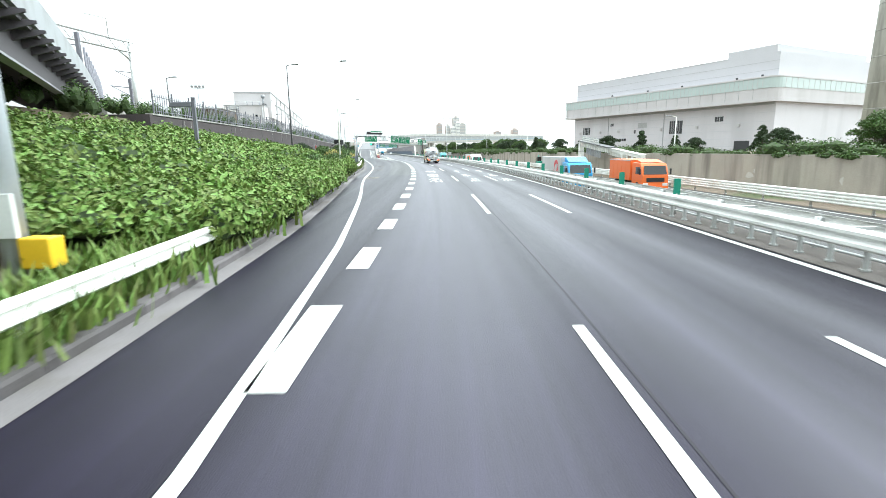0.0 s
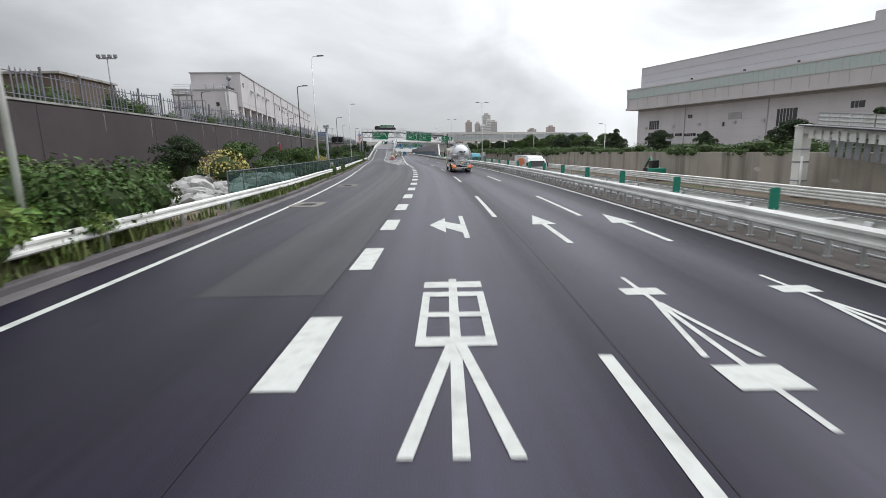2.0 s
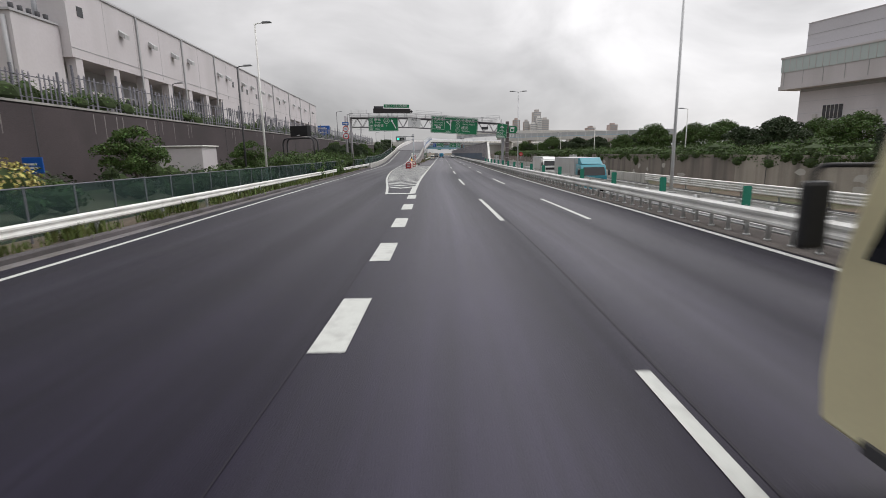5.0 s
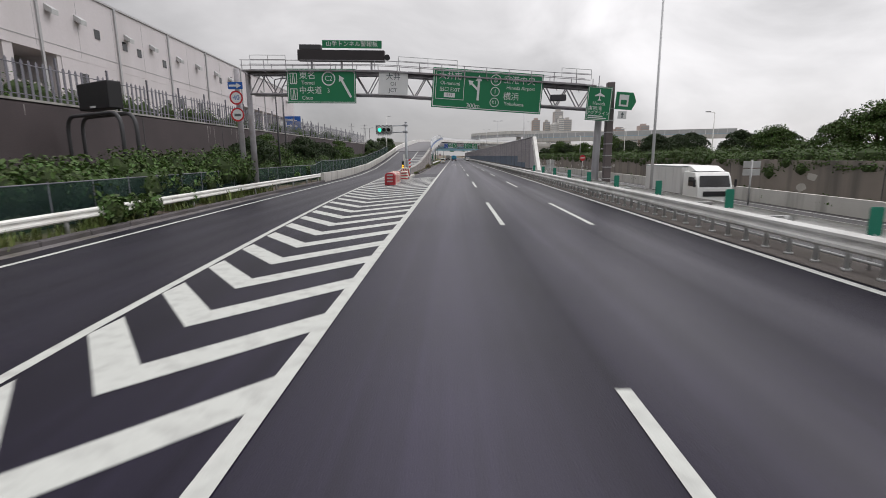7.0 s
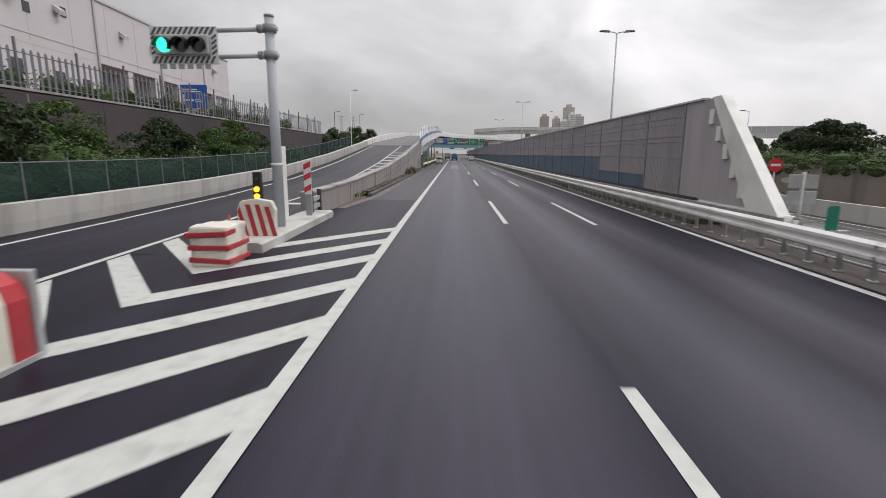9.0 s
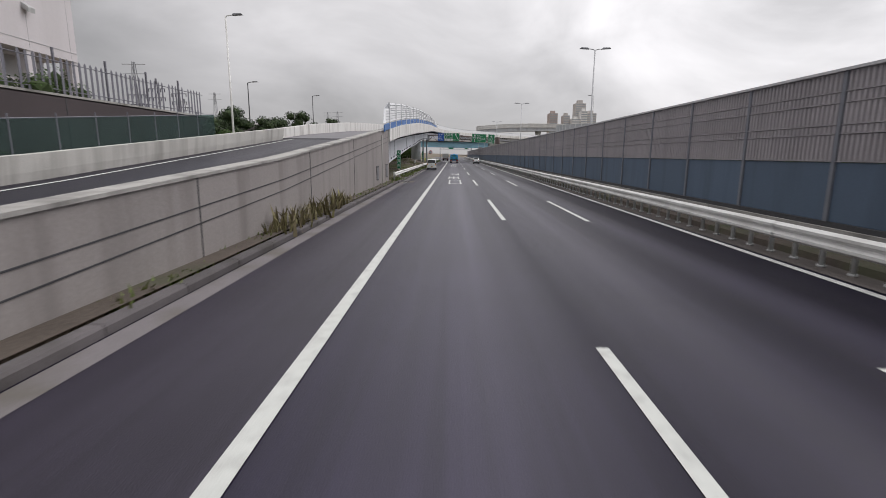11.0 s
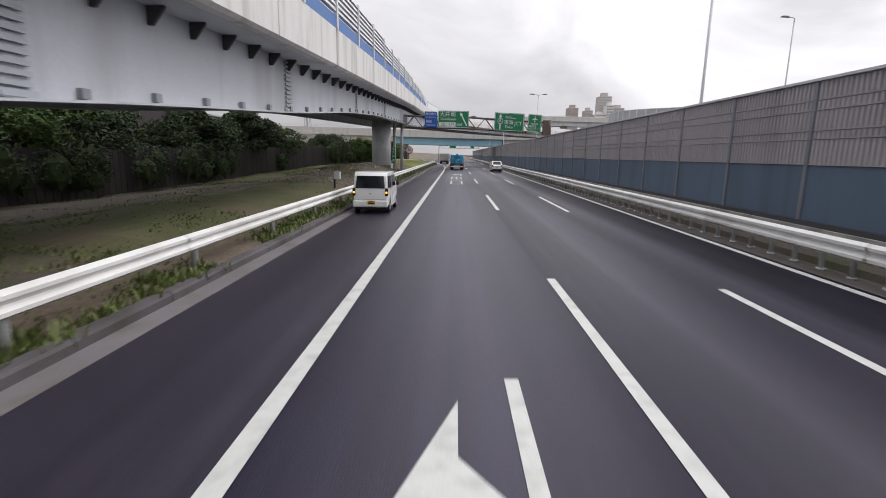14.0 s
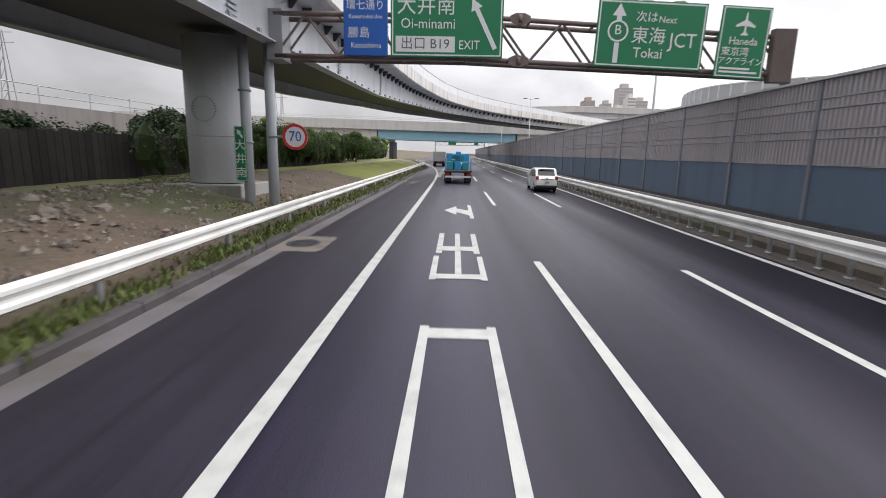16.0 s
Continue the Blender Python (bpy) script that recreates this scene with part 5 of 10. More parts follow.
# small round limits and a blue arrow plate on the gantry's post
for z, text in ((5.95, "40"), (4.95, "")):
    s_ = thing("speed_limit_sign", stand(G1, -13.15) @ pose(0, 0.18, z), "round white and red restriction sign on the gantry post", "road sign")
    part("plate", prism(disc(0, 0, 0.42), 0.0, 0.02, "y"), SIGN_WHITE, s_)
    part("rim", ring(-0.004, 0, 0, 0.32, 0.42), SIGN_RED, s_)
    if text:
        part("lettering", lettering(text, 0.42, 0.003), SIGN_BLUE, s_, m=pose(0, -0.006, 0))
    else:
        bm = bmesh.new(); add_box(bm, -0.2, -0.006, -0.1, 0.2, 0.0, 0.05); part("writing", bm, INK, s_)
t, p = sign("arrow_plate", stand(G1, -13.6) @ pose(0, 0.15, 6.45), 0.9, 0.42, SIGN_BLUE, "small blue plate with a white arrow on the gantry post", border=False)
slab(p, arrow_shape(0.08, 0.21, 0.82, 0.21, 0.12), SIGN_WHITE)

# second gantry
G2 = 329.0
g2 = thing("sign_gantry", stand(G2, 0), "rusty brown steel truss gantry standing behind the guardrail", "gantry")
RUSTY = mat("rusty_truss", (0.17, 0.13, 0.12), 0.65, 0.1, vary=0.25, scale=2, fine=30, stain=(0.26, 0.20, 0.17), stain_amount=0.7, stain_scale=1.5, space="World")
truss(g2, -5.6, 9.7, lambda x: 5.12 - 0.035 * max(x, 0), lambda x: 6.32 - 0.05 * max(x, 0), 0.8, 1.9, 0.075, 0.04, RUSTY)
for x, top in ((-6.75, 6.7), (-5.95, 6.55)):
    part("post", tube((x, 0.45, -0.3), (x, 0.45, top), 0.17, 0.15, 14), STEEL_BLUEGREY, g2, "grey steel post")
part("end_frame", box(-5.85, 0.05, 5.0, -5.35, 0.85, 6.45, 0.02), STEEL_GREY, g2)
part("end_plate", box(9.1, -0.15, 4.55, 9.75, 0.1, 6.05, 0.02), mat("brown_plate", (0.11, 0.085, 0.075), 0.7, vary=0.2, scale=3, fine=30), g2, "brown end plate")
part("post", tube((9.95, 0.45, 3.9), (9.95, 0.45, 6.15), 0.14, seg=12), RUSTY, g2)
for z in (6.24, 5.06):
    part("flange", tube((1.70, 0.1, z), (1.80, 0.1, z), 0.16, seg=12), RUSTY, g2)
    part("node_plate", prism([(1.45, z - 0.08), (1.62, z - 0.16), (1.88, z - 0.16), (2.05, z - 0.08), (2.05, z + 0.08), (1.88, z + 0.16), (1.62, z + 0.16), (1.45, z + 0.08)], 0.0, 0.03, "y"), RUSTY, g2)
for z in (2.5, 4.1):
    part("joint_ring", tube((-6.75, 0.45, z), (-6.75, 0.45, z + 0.06), 0.2, seg=14), STEEL_GREY, g2)
t, p = sign("road_sign", stand(G2, -3.45) @ pose(0, -0.15, 5.12), 1.3, 1.65, SIGN_BLUE, "blue street direction sign with white lettering", [("環七通り", 0.65, 1.38, 0.29, 0.98), ("Kannana-dori Ave", 0.65, 1.08, 0.17, 0.8), ("勝島", 0.45, 0.62, 0.33, 1.0), ("Katsushima", 0.66, 0.28, 0.22, 0.9)], border=False)
t, p = sign("motorway_sign", stand(G2, -2.06) @ pose(0, -0.16, 5.10), 3.30, 1.78, SIGN_GREEN, "green exit sign with white lettering and a slanting arrow", [("大井南", 1.05, 1.40, 0.58, 1.0), ("Oi-minami", 1.1, 0.92, 0.40, 0.95), ("EXIT", 2.32, 0.34, 0.36, 0.85)])
slab(p, arrow_shape(3.08, 0.25, 2.38, 1.62, 0.13), SIGN_WHITE)
slab(p, [(0.15, 0.14), (1.9, 0.14), (1.9, 0.58), (0.15, 0.58)], SIGN_WHITE)
part("lettering", lettering("出口 B19", 0.38, 0.003), INK, p, m=pose(1.02, -0.011, 0.36))
t, p = sign("motorway_sign", stand(G2, 3.92) @ pose(0, -0.16, 4.93), 3.14, 1.86, SIGN_GREEN, "green motorway sign with an upward arrow and junction name", [("B", 0.62, 1.02, 0.38, 1.0), ("次は", 1.42, 1.40, 0.32, 1.0), ("Next", 2.02, 1.36, 0.26, 0.95), ("東海", 1.52, 0.88, 0.50, 1.0), ("JCT", 2.52, 0.80, 0.56, 0.9), ("Tokai", 1.55, 0.42, 0.40, 0.95)], tilt=2.0)
slab(p, arrow_shape(0.62, 1.28, 0.62, 1.75, 0.14), SIGN_WHITE)
slab(p, [(0.55, 0.12), (0.69, 0.12), (0.69, 0.68), (0.55, 0.68)], SIGN_WHITE)
part("frame_line", ring(-0.006, 0.62, 1.0, 0.25, 0.30), SIGN_WHITE, p)
t, p = sign("motorway_sign", stand(G2, 7.45) @ pose(0, -0.16, 4.68), 1.42, 1.98, SIGN_GREEN, "green airport direction sign with a white aeroplane", [("Haneda", 0.71, 1.02, 0.30, 0.9), ("東京湾", 0.52, 0.72, 0.27, 1.0), ("アクアライン", 0.71, 0.46, 0.235, 0.92)], tilt=2.6)
slab(p, [(0.71 + x * 0.72, 1.52 + z * 0.72) for x, z in PLANE], SIGN_WHITE)
bars(p, 0.14, 0.12, 1.1, 0.2)


def vertical_sign(m, label):
    t, p = sign("exit_sign", m, 0.36, 1.72, SIGN_GREEN, label, [("大", 0.18, 1.12, 0.34, 0.95), ("井", 0.18, 0.70, 0.34, 0.95), ("南", 0.18, 0.27, 0.34, 0.95)])
    slab(p, arrow_shape(0.27, 1.36, 0.1, 1.62, 0.06), SIGN_WHITE)
    return t


vertical_sign(stand(G2, -7.0) @ pose(0, 0.05, 1.3), "narrow upright green exit sign strapped to a steel post")
v = vertical_sign(stand(265.8, -5.25) @ pose(-0.18, 0, 0.95), "narrow upright green exit sign on a striped post by the guardrail")
part("post", tube((0.18, 0.1, -0.95), (0.18, 0.1, 1.7), 0.05, seg=10), STEEL_WHITE, v, "white post with dark bands")
for z in (-0.5, -0.25):
    part("band", tube((0.18, 0.1, z), (0.18, 0.1, z + 0.1), 0.054, seg=10), BLACK, v)
lim = thing("speed_limit_sign", stand(G2 + 0.2, -5.12) @ pose(0, 0, 2.72), "round speed limit sign with red rim and blue seventy", "road sign")
part("plate", prism(disc(0, 0, 0.40), 0.0, 0.02, "y"), SIGN_WHITE, lim)
part("rim", ring(-0.004, 0, 0, 0.315, 0.40, 40), SIGN_RED, lim)
part("lettering", lettering("70", 0.46, 0.003, stretch=0.9), SIGN_BLUE, lim, m=pose(0, -0.006, 0))
part("arm", tube((-0.85, 0.06, 0.0), (0.3, 0.06, 0.0), 0.035, seg=8), GALV, lim)

# signal on its cantilever at the fork
sg = thing("traffic_signal", stand(193.0, -4.95), "cantilevered traffic signal with striped backboard and a green lamp lit", "traffic signal")
part("pole", tube((0, 0, 0.2), (0, 0, 5.85), 0.15, 0.12, 16), STEEL_BLUEGREY, sg, "tapered grey steel pole")
for z in (5.55, 4.88):
    part("arm", tube((0.22, 0, z), (-1.95, 0, z - 0.06), 0.06, seg=10), STEEL_BLUEGREY, sg)
    part("clamp", tube((0.0, 0, z - 0.1), (0.0, 0, z + 0.1), 0.18, seg=14), STEEL_GREY, sg)
    part("flange", tube((-0.22, 0, z), (-0.32, 0, z), 0.11, seg=12), STEEL_GREY, sg)
part("cap", tube((0, 0, 5.83), (0, 0, 5.9), 0.13, seg=14), STEEL_GREY, sg)
part("label_band", tube((0, 0, 1.95), (0, 0, 2.02), 0.16, seg=14), SIGN_WHITE, sg)
board = part("backboard", box(-3.22, -0.06, 4.64, -1.40, 0.0, 5.60, 0.01), SIGN_WHITE, sg, "black and white striped backboard")
bm = bmesh.new()
for i in range(12):
    x = -3.2 + i * 0.142
    for z0, z1, k in ((5.38, 5.58, 0.13), (4.66, 4.84, 0.11)):
        bm.faces.new([bm.verts.new(v_) for v_ in ((x, -0.066, z0), (x + 0.07, -0.066, z0), (x + 0.07 + k, -0.066, z1), (x + k, -0.066, z1))])
for i in range(4):
    z = 4.86 + i * 0.13
    for x in (-3.2, -1.56):
        bm.faces.new([bm.verts.new(v_) for v_ in ((x, -0.066, z), (x + 0.14, -0.066, z + 0.1), (x + 0.14, -0.066, z + 0.165), (x, -0.066, z + 0.065))])
part("stripe", bm, STEEL_DARK, board)
part("case", box(-3.03, -0.22, 4.86, -1.58, -0.06, 5.37, 0.04), GALV, sg)
for i, (name, m_) in enumerate((("green_lamp", lamp_mat("signal_green", (0.02, 0.95, 0.45), 2.2)), ("amber_lamp", GLASS_DARK), ("red_lamp", GLASS_DARK))):
    x = -2.76 + i * 0.46
    part(name, tube((x, -0.225, 5.1), (x, -0.24, 5.1), 0.19, seg=24), m_, sg)
    bm = bmesh.new()
    a0 = [2 * math.pi * (k / 20.0) * 0.62 - 0.19 * math.pi for k in range(21)]
    lo = [bm.verts.new((x + 0.2 * math.cos(a), -0.225, 5.1 + 0.2 * math.sin(a))) for a in a0]
    hi = [bm.verts.new((x + 0.2 * math.cos(a), -0.46, 5.06 + 0.2 * math.sin(a))) for a in a0]
    for k in range(20):
        bm.faces.new((lo[k], lo[k + 1], hi[k + 1], hi[k]))
    bmesh.ops.solidify(bm, geom=bm.faces[:], thickness=0.012)
    part("visor", bm, BLACK, sg)
bm = bmesh.new()
for i in range(6):
    add_box(bm, -3.0 + i * 0.24, -0.03, 4.52, -2.84 + i * 0.24, 0.0, 4.68)
part("writing", bm, GALV, sg)
amber = thing("warning_beacon", stand(192.4, -5.3) @ pose(0, 0, 0.2), "small black flashing beacon with two lit amber lenses", "beacon")
part("case", box(-0.11, -0.06, 0.75, 0.11, 0.1, 1.6, 0.02), BLACK, amber)
part("stem", tube((0, 0.03, 0), (0, 0.03, 0.8), 0.04, seg=8), STEEL_GREY, amber)
AMBER = lamp_mat("amber_lit", (1.0, 0.42, 0.02), 3.0)
for z in (0.95, 1.14):
    part("lens", tube((0, -0.065, z), (0, -0.09, z), 0.075, seg=16), AMBER, amber)
part("lens", tube((0, -0.065, 1.42), (0, -0.09, 1.42), 0.08, seg=16), GLASS_DARK, amber)
cab = thing("control_cabinet", stand(194.4, -5.33) @ pose(0, 0, 0.2), "tall pale steel control cabinet beside the signal pole", "cabinet")
part("body", box(-0.11, -0.2, 0.0, 0.11, 0.2, 2.3, 0.02), STEEL_WHITE, cab)
part("door_handle", box(0.04, -0.23, 1.0, 0.07, -0.2, 1.2), STEEL_DARK, cab)

# red and white barriers in the painted area
RED_PL = mat("red_plastic", (0.42, 0.035, 0.045), 0.5, vary=0.25, scale=2, fine=30, stain=(0.3, 0.08, 0.07), stain_amount=0.5, space="Object")
WHITE_PL = mat("cream_plastic", (0.72, 0.69, 0.60), 0.5, vary=0.1, scale=2, fine=30, stain=(0.30, 0.27, 0.23), stain_amount=0.7, stain_scale=1.6)
cush = thing("crash_cushion", stand(179.8, -5.12), "long striped red and cream crash cushion standing on the painted area", "crash cushion")
prof = [(-0.42, 0.0), (-0.42, 0.72), (-0.36, 0.9), (-0.2, 1.0), (0.2, 1.0), (0.36, 0.9), (0.42, 0.72), (0.42, 0.0)]
part("nose", prism(prof, 0.0, 0.85, "y", 0.02), RED_PL, cush, "red end module")
for i in range(3):
    part("slot", box(-0.24, -0.012, 0.24 + i * 0.25, 0.24, 0.02, 0.36 + i * 0.25, 0.01), GALV, cush)
for i in range(12):
    part("module", prism(prof, 0.87 + i * 0.3, 1.155 + i * 0.3, "y"), WHITE_PL if i % 2 == 0 else RED_PL, cush)
part("base_rail", box(-0.46, 0.3, 0.0, 0.46, 4.5, 0.06), GALV, cush)
part("end_frame", box(-0.44, 4.48, 0.0, 0.44, 4.58, 1.02, 0.02), GALV, cush)
bag = thing("barrier_block", stand(188.8, -4.95), "worn cream and red striped barrier block covered with sheeting", "barrier")
bmb = box(-0.4, 0, 0, 0.4, 1.0, 0.84, 0.06)
bmesh.ops.subdivide_edges(bmb, edges=bmb.edges[:], cuts=3, use_grid_fill=True)
for v_ in bmb.verts:
    v_.co += Vector((rock_hash(*(v_.co * 2.5)), rock_hash(*(v_.co * 2.3 + Vector((5, 0, 0)))), rock_hash(*(v_.co * 2.1)))) * 0.05
part("body", bmb, WHITE_PL, bag)
for i in range(3):
    part("band", box(-0.425, -0.03, 0.08 + i * 0.27, 0.425, 1.03, 0.19 + i * 0.27, 0.02, m=pose(0, 0, 0, 1.5 * (i - 1), 3.0 * (1 - i))), RED_PL, bag, "red band")
arch = thing("marker_board", stand(191.3, -4.95) @ pose(0, 0, 0.2), "rounded cream marker board with slanting red stripes on the island", "marker")
ap = [(-0.45, 0.0), (-0.48, 0.7), (-0.38, 0.92), (0.0, 0.98), (0.38, 0.92), (0.48, 0.7), (0.45, 0.0)]
face = part("board", prism(ap, 0.0, 0.22, "y", 0.015), WHITE_PL, arch)
for i in range(4):
    x = -0.42 + i * 0.24
    slab(face, [(x + 0.1, 0.04), (x + 0.22, 0.04), (x + 0.04, 0.86 - 0.05 * abs(i - 1.5)), (x - 0.08, 0.86 - 0.05 * abs(i - 1.5))] if i else [(-0.32, 0.04), (-0.2, 0.04), (-0.40, 0.8), (-0.46, 0.66)], RED_PL, -0.004, "stripe")
post = thing("hazard_post", stand(195.5, -4.85) @ pose(0, 0, 0.2), "flat red and white hazard board on a steel leg", "marker")
part("leg", box(-0.09, 0.03, 0, 0.09, 0.18, 1.05), STEEL_GREY, post)
hb = part("board", box(-0.12, 0.0, 0.75, 0.12, 0.03, 1.75), SIGN_WHITE, post)
for z in (0.8, 1.2, 1.55):
    slab(hb, [(-0.12, z), (0.12, z + 0.12), (0.12, z + 0.3), (-0.12, z + 0.18)], SIGN_RED, -0.004, "stripe")
steel_end = thing("rail_end", stand(196.3, -5.0), "steel rail panel joining the island to the ramp wall", "guardrail")
for z in (0.35, 0.62):
    part("rail_bar", box(-0.04, 0.0, z, 0.04, 1.2, z + 0.16, 0.01), GALV, steel_end)
for y in (0.05, 1.1):
    part("post", box(-0.07, y - 0.05, 0.0, 0.07, y + 0.05, 1.0), STEEL_DARK, steel_end)
nose = thing("bollard", stand(191.0, -5.5), "thin red flexible marker post", "bollard")
part("stem", tube((0, 0, 0), (0, 0, 0.8), 0.035, seg=8), RED_PL, nose)

# ---- street lamps ----
def lamp_post(m, high, arms, label, lean=0.0, material=None, out=1.0):
    t = thing("street_lamp", m, label, "street lamp", "street lamps")
    part("pole", tube((0, 0, -0.6), (lean, 0, high), 0.085, 0.045, 12), material or GALV, t)
    for d in arms:
        part("arm", pipe(rounded([(lean, 0, high - 0.35), (lean, 0, high), (lean + d * out * 0.6, 0, high + 0.08)], 0.2), 0.035, 8), material or GALV, t)
        part("lamp_head", prism([(lean + d * out * 0.45, high + 0.02), (lean + d * out * 0.55, high + 0.14), (lean + d * out * 1.05, high + 0.15), (lean + d * out * 1.15, high + 0.06)], -0.13, 0.13, "y", 0.02), STEEL_GREY, t)
    return t


LAMP_GREY = mat("pale_lamp_steel", (0.58, 0.59, 0.60), 0.45, 0.1, vary=0.08, scale=1.5, fine=25, space="World")
for s in (121.2, 165, 213, 257, 296.9, 340.8, 386, 430, 475, 520):
    lamp_post(stand(s, 10.35, -1.0 if s < 196 else 0.0), 10.9 if s < 196 else 10.0, (-1, 1), "tall pale steel double-headed street lamp behind the median", material=LAMP_GREY)
for s in (48.8, 86.5, 134, 252):
    lamp_post(stand(s, KERB_LEFT(min(s, 250)) - 1.4, 0.1), 10.9, (1,), "tall pale steel street lamp behind the verge guardrail", material=STEEL_WHITE, out=1.0)
for s, la, h in ((160, 30, 6.4), (200, 31, 6.4), (237, 33, 6.6), (116.6, 29.5, 5.4), (275, 34, 6.6), (49, 25.9, 4.9)):
    lamp_post(stand(s, la, 0.6), h, (-1,), "grey steel single-headed street lamp beyond the opposite carriageway", material=STEEL_WHITE)
lamp_post(stand(318, 27, 0), 13.6, (-1,), "tall grey steel street lamp behind the noise wall")
for s, la, z, h in ((47, -13.5, 0.3, 10.1), (93, -13.8, 0.3, 8.9), (137.5, -14.9, 0.3, 8.6), (183, -15.2, 0.3, 8.6), (201, -20.6, 0.3, 10.5), (273, -22.2, 3.5, 6.2), (298, -22.2, 3.5, 7.6), (52, -26.9, 5.0, 5.0), (101.5, -26.8, 5.0, 4.7), (151, -26.8, 5.0, 4.7)):
    lamp_post(stand(s, la, z), h, (1,), "slim dark lamp post in front of the retaining wall", material=STEEL_DARK)

# ---- retaining wall, fences and bank on the left ----
rw = structure("retaining_wall", ribbon([(0.0, -0.4), (0.0, 5.15), (-0.12, 5.3), (-1.5, 5.3), (-1.5, -0.4)], steps(37, 330, 4), lat=lambda s: -21.5), CONCRETE_DARK, "dark stained concrete retaining wall below the works", "wall")
part("coping", ribbon([(0.04, 5.28), (0.04, 5.40), (-0.5, 5.40), (-0.5, 5.28)], steps(37, 330, 4), lat=lambda s: -21.5), CONCRETE, rw)
for s0 in range(42, 330, 12):
    part("joint", box(-0.008, -0.03, 0.0, 0.012, 0.03, 5.2), STEEL_DARK, rw, m=stand(s0, -21.49))
LIMEY = mat("lime_streak", (0.30, 0.28, 0.27), 0.9, vary=0.2, scale=2, fine=20)
for i in range(46):
    s0, h = random.uniform(40, 210), random.uniform(0.4, 1.6)
    part("lime_streak", prism([(-0.03, 5.1), (0.04, 5.1), (0.02, 5.1 - h), (0.0, 5.1 - h)], 0.002, 0.006, "x"), LIMEY, rw, m=stand(s0, -21.5))
# the near end of the wall turns away from the road
structure("retaining_wall", ribbon([(0.0, -0.4), (0.0, 5.3), (-0.4, 5.3), (-0.4, -0.4)], [0, 1], where=lambda q, a, b: at(37 + a, -21.5 - 24 * q, b)), CONCRETE_DARK, "dark concrete return of the retaining wall", "wall")

FENCE = mat("fence_steel", (0.165, 0.163, 0.19), 0.55, 0.2, vary=0.15, scale=1, fine=20, space="World")


def pale_fence(a, b, lat, base, high, step=0.32, half=0.085, over=0.45, label="dark steel paling fence along the top of the wall"):
    f = thing("fence", Matrix(), label, "fence")
    for h in (0.25, high - 0.25):
        s = a
        while s < b:
            e = min(b, s + 8)
            part("rail", pipe([at(q, lat(q), base + h) for q in steps(s, e, 4)], 0.03, 6), FENCE, f)
            s = e
    slat = mesh_of("slat", prism([(-half, 0), (-half, high - 0.12), (0.0, high), (half, high - 0.12), (half, 0)], -0.012, 0.012, "x"), FENCE)
    post = mesh_of("post", box(-0.05, -0.05, -0.1, 0.05, 0.05, high + over), FENCE)
    n = 0
    s = a
    while s < b:
        if n % 9 == 0:
            share("post", post, f, stand(s, lat(s) - 0.04, base))
        elif (s * 0.37) % 1 < 0.9:
            share("slat", slat, f, stand(s, lat(s), base))
        s += step
        n += 1
    return f


pale_fence(38, 130, lambda s: -21.8, 5.4, 1.6, 0.36, 0.05, 0.25)
pale_fence(130, 262, lambda s: -21.8, 5.4, 2.0, 0.46)

# green mesh screen behind the verge rail
MESH = bpy.data.materials.new("green_screen_panel")
MESH.use_nodes = True
_n, _l = MESH.node_tree.nodes, MESH.node_tree.links
_b = _n["Principled BSDF"]
_b.inputs["Base Color"].default_value, _b.inputs["Roughness"].default_value = (0.06, 0.10, 0.095, 1), 0.35
_t, _m, _w = _n.new("ShaderNodeBsdfTransparent"), _n.new("ShaderNodeMixShader"), _n.new("ShaderNodeTexNoise")
_t.inputs["Color"].default_value = (0.62, 0.74, 0.71, 1)
_w.inputs["Scale"].default_value = 0.5
_r = _n.new("ShaderNodeMapRange")
_r.inputs["To Min"].default_value, _r.inputs["To Max"].default_value = 0.12, 0.38
_g = _n.new("ShaderNodeNewGeometry")
_l.new(_g.outputs["Position"], _w.inputs["Vector"]); _l.new(_w.outputs["Fac"], _r.inputs["Value"]); _l.new(_r.outputs["Result"], _m.inputs[0])
_l.new(_t.outputs[0], _m.inputs[1]); _l.new(_b.outputs[0], _m.inputs[2]); _l.new(_m.outputs[0], _n["Material Output"].inputs["Surface"])
screen = thing("mesh_fence", Matrix(), "dusty green translucent screen fence behind the guardrail", "fence")
for i in range(94):
    s = 60 + 2.0 * i
    ln = lambda q: KERB_LEFT(min(q, 258)) - (1.15 if q < 184 else 0.75)
    zb = lambda q: (0.25 if q < 186 else 0.7) + RAMP_Z(q)
    part("panel", ribbon([(0, 0), (0.012, 0), (0.012, 1), (0, 1)], [s + 0.03, s + 1.97], where=lambda q, a, b: at(q, ln(q) + a, zb(q) + b * (1.35 if q < 186 else 1.25))), MESH, screen)
    part("post", tube((0, 0, -0.4), (0, 0, 1.42), 0.028, seg=6), FENCE, screen, m=stand(s, ln(s), zb(s)))
part("top_rail", pipe([at(q, ln(q), zb(q) + (1.36 if q < 186 else 1.26)) for q in steps(60, 248, 3)], 0.022, 6), FENCE, screen)

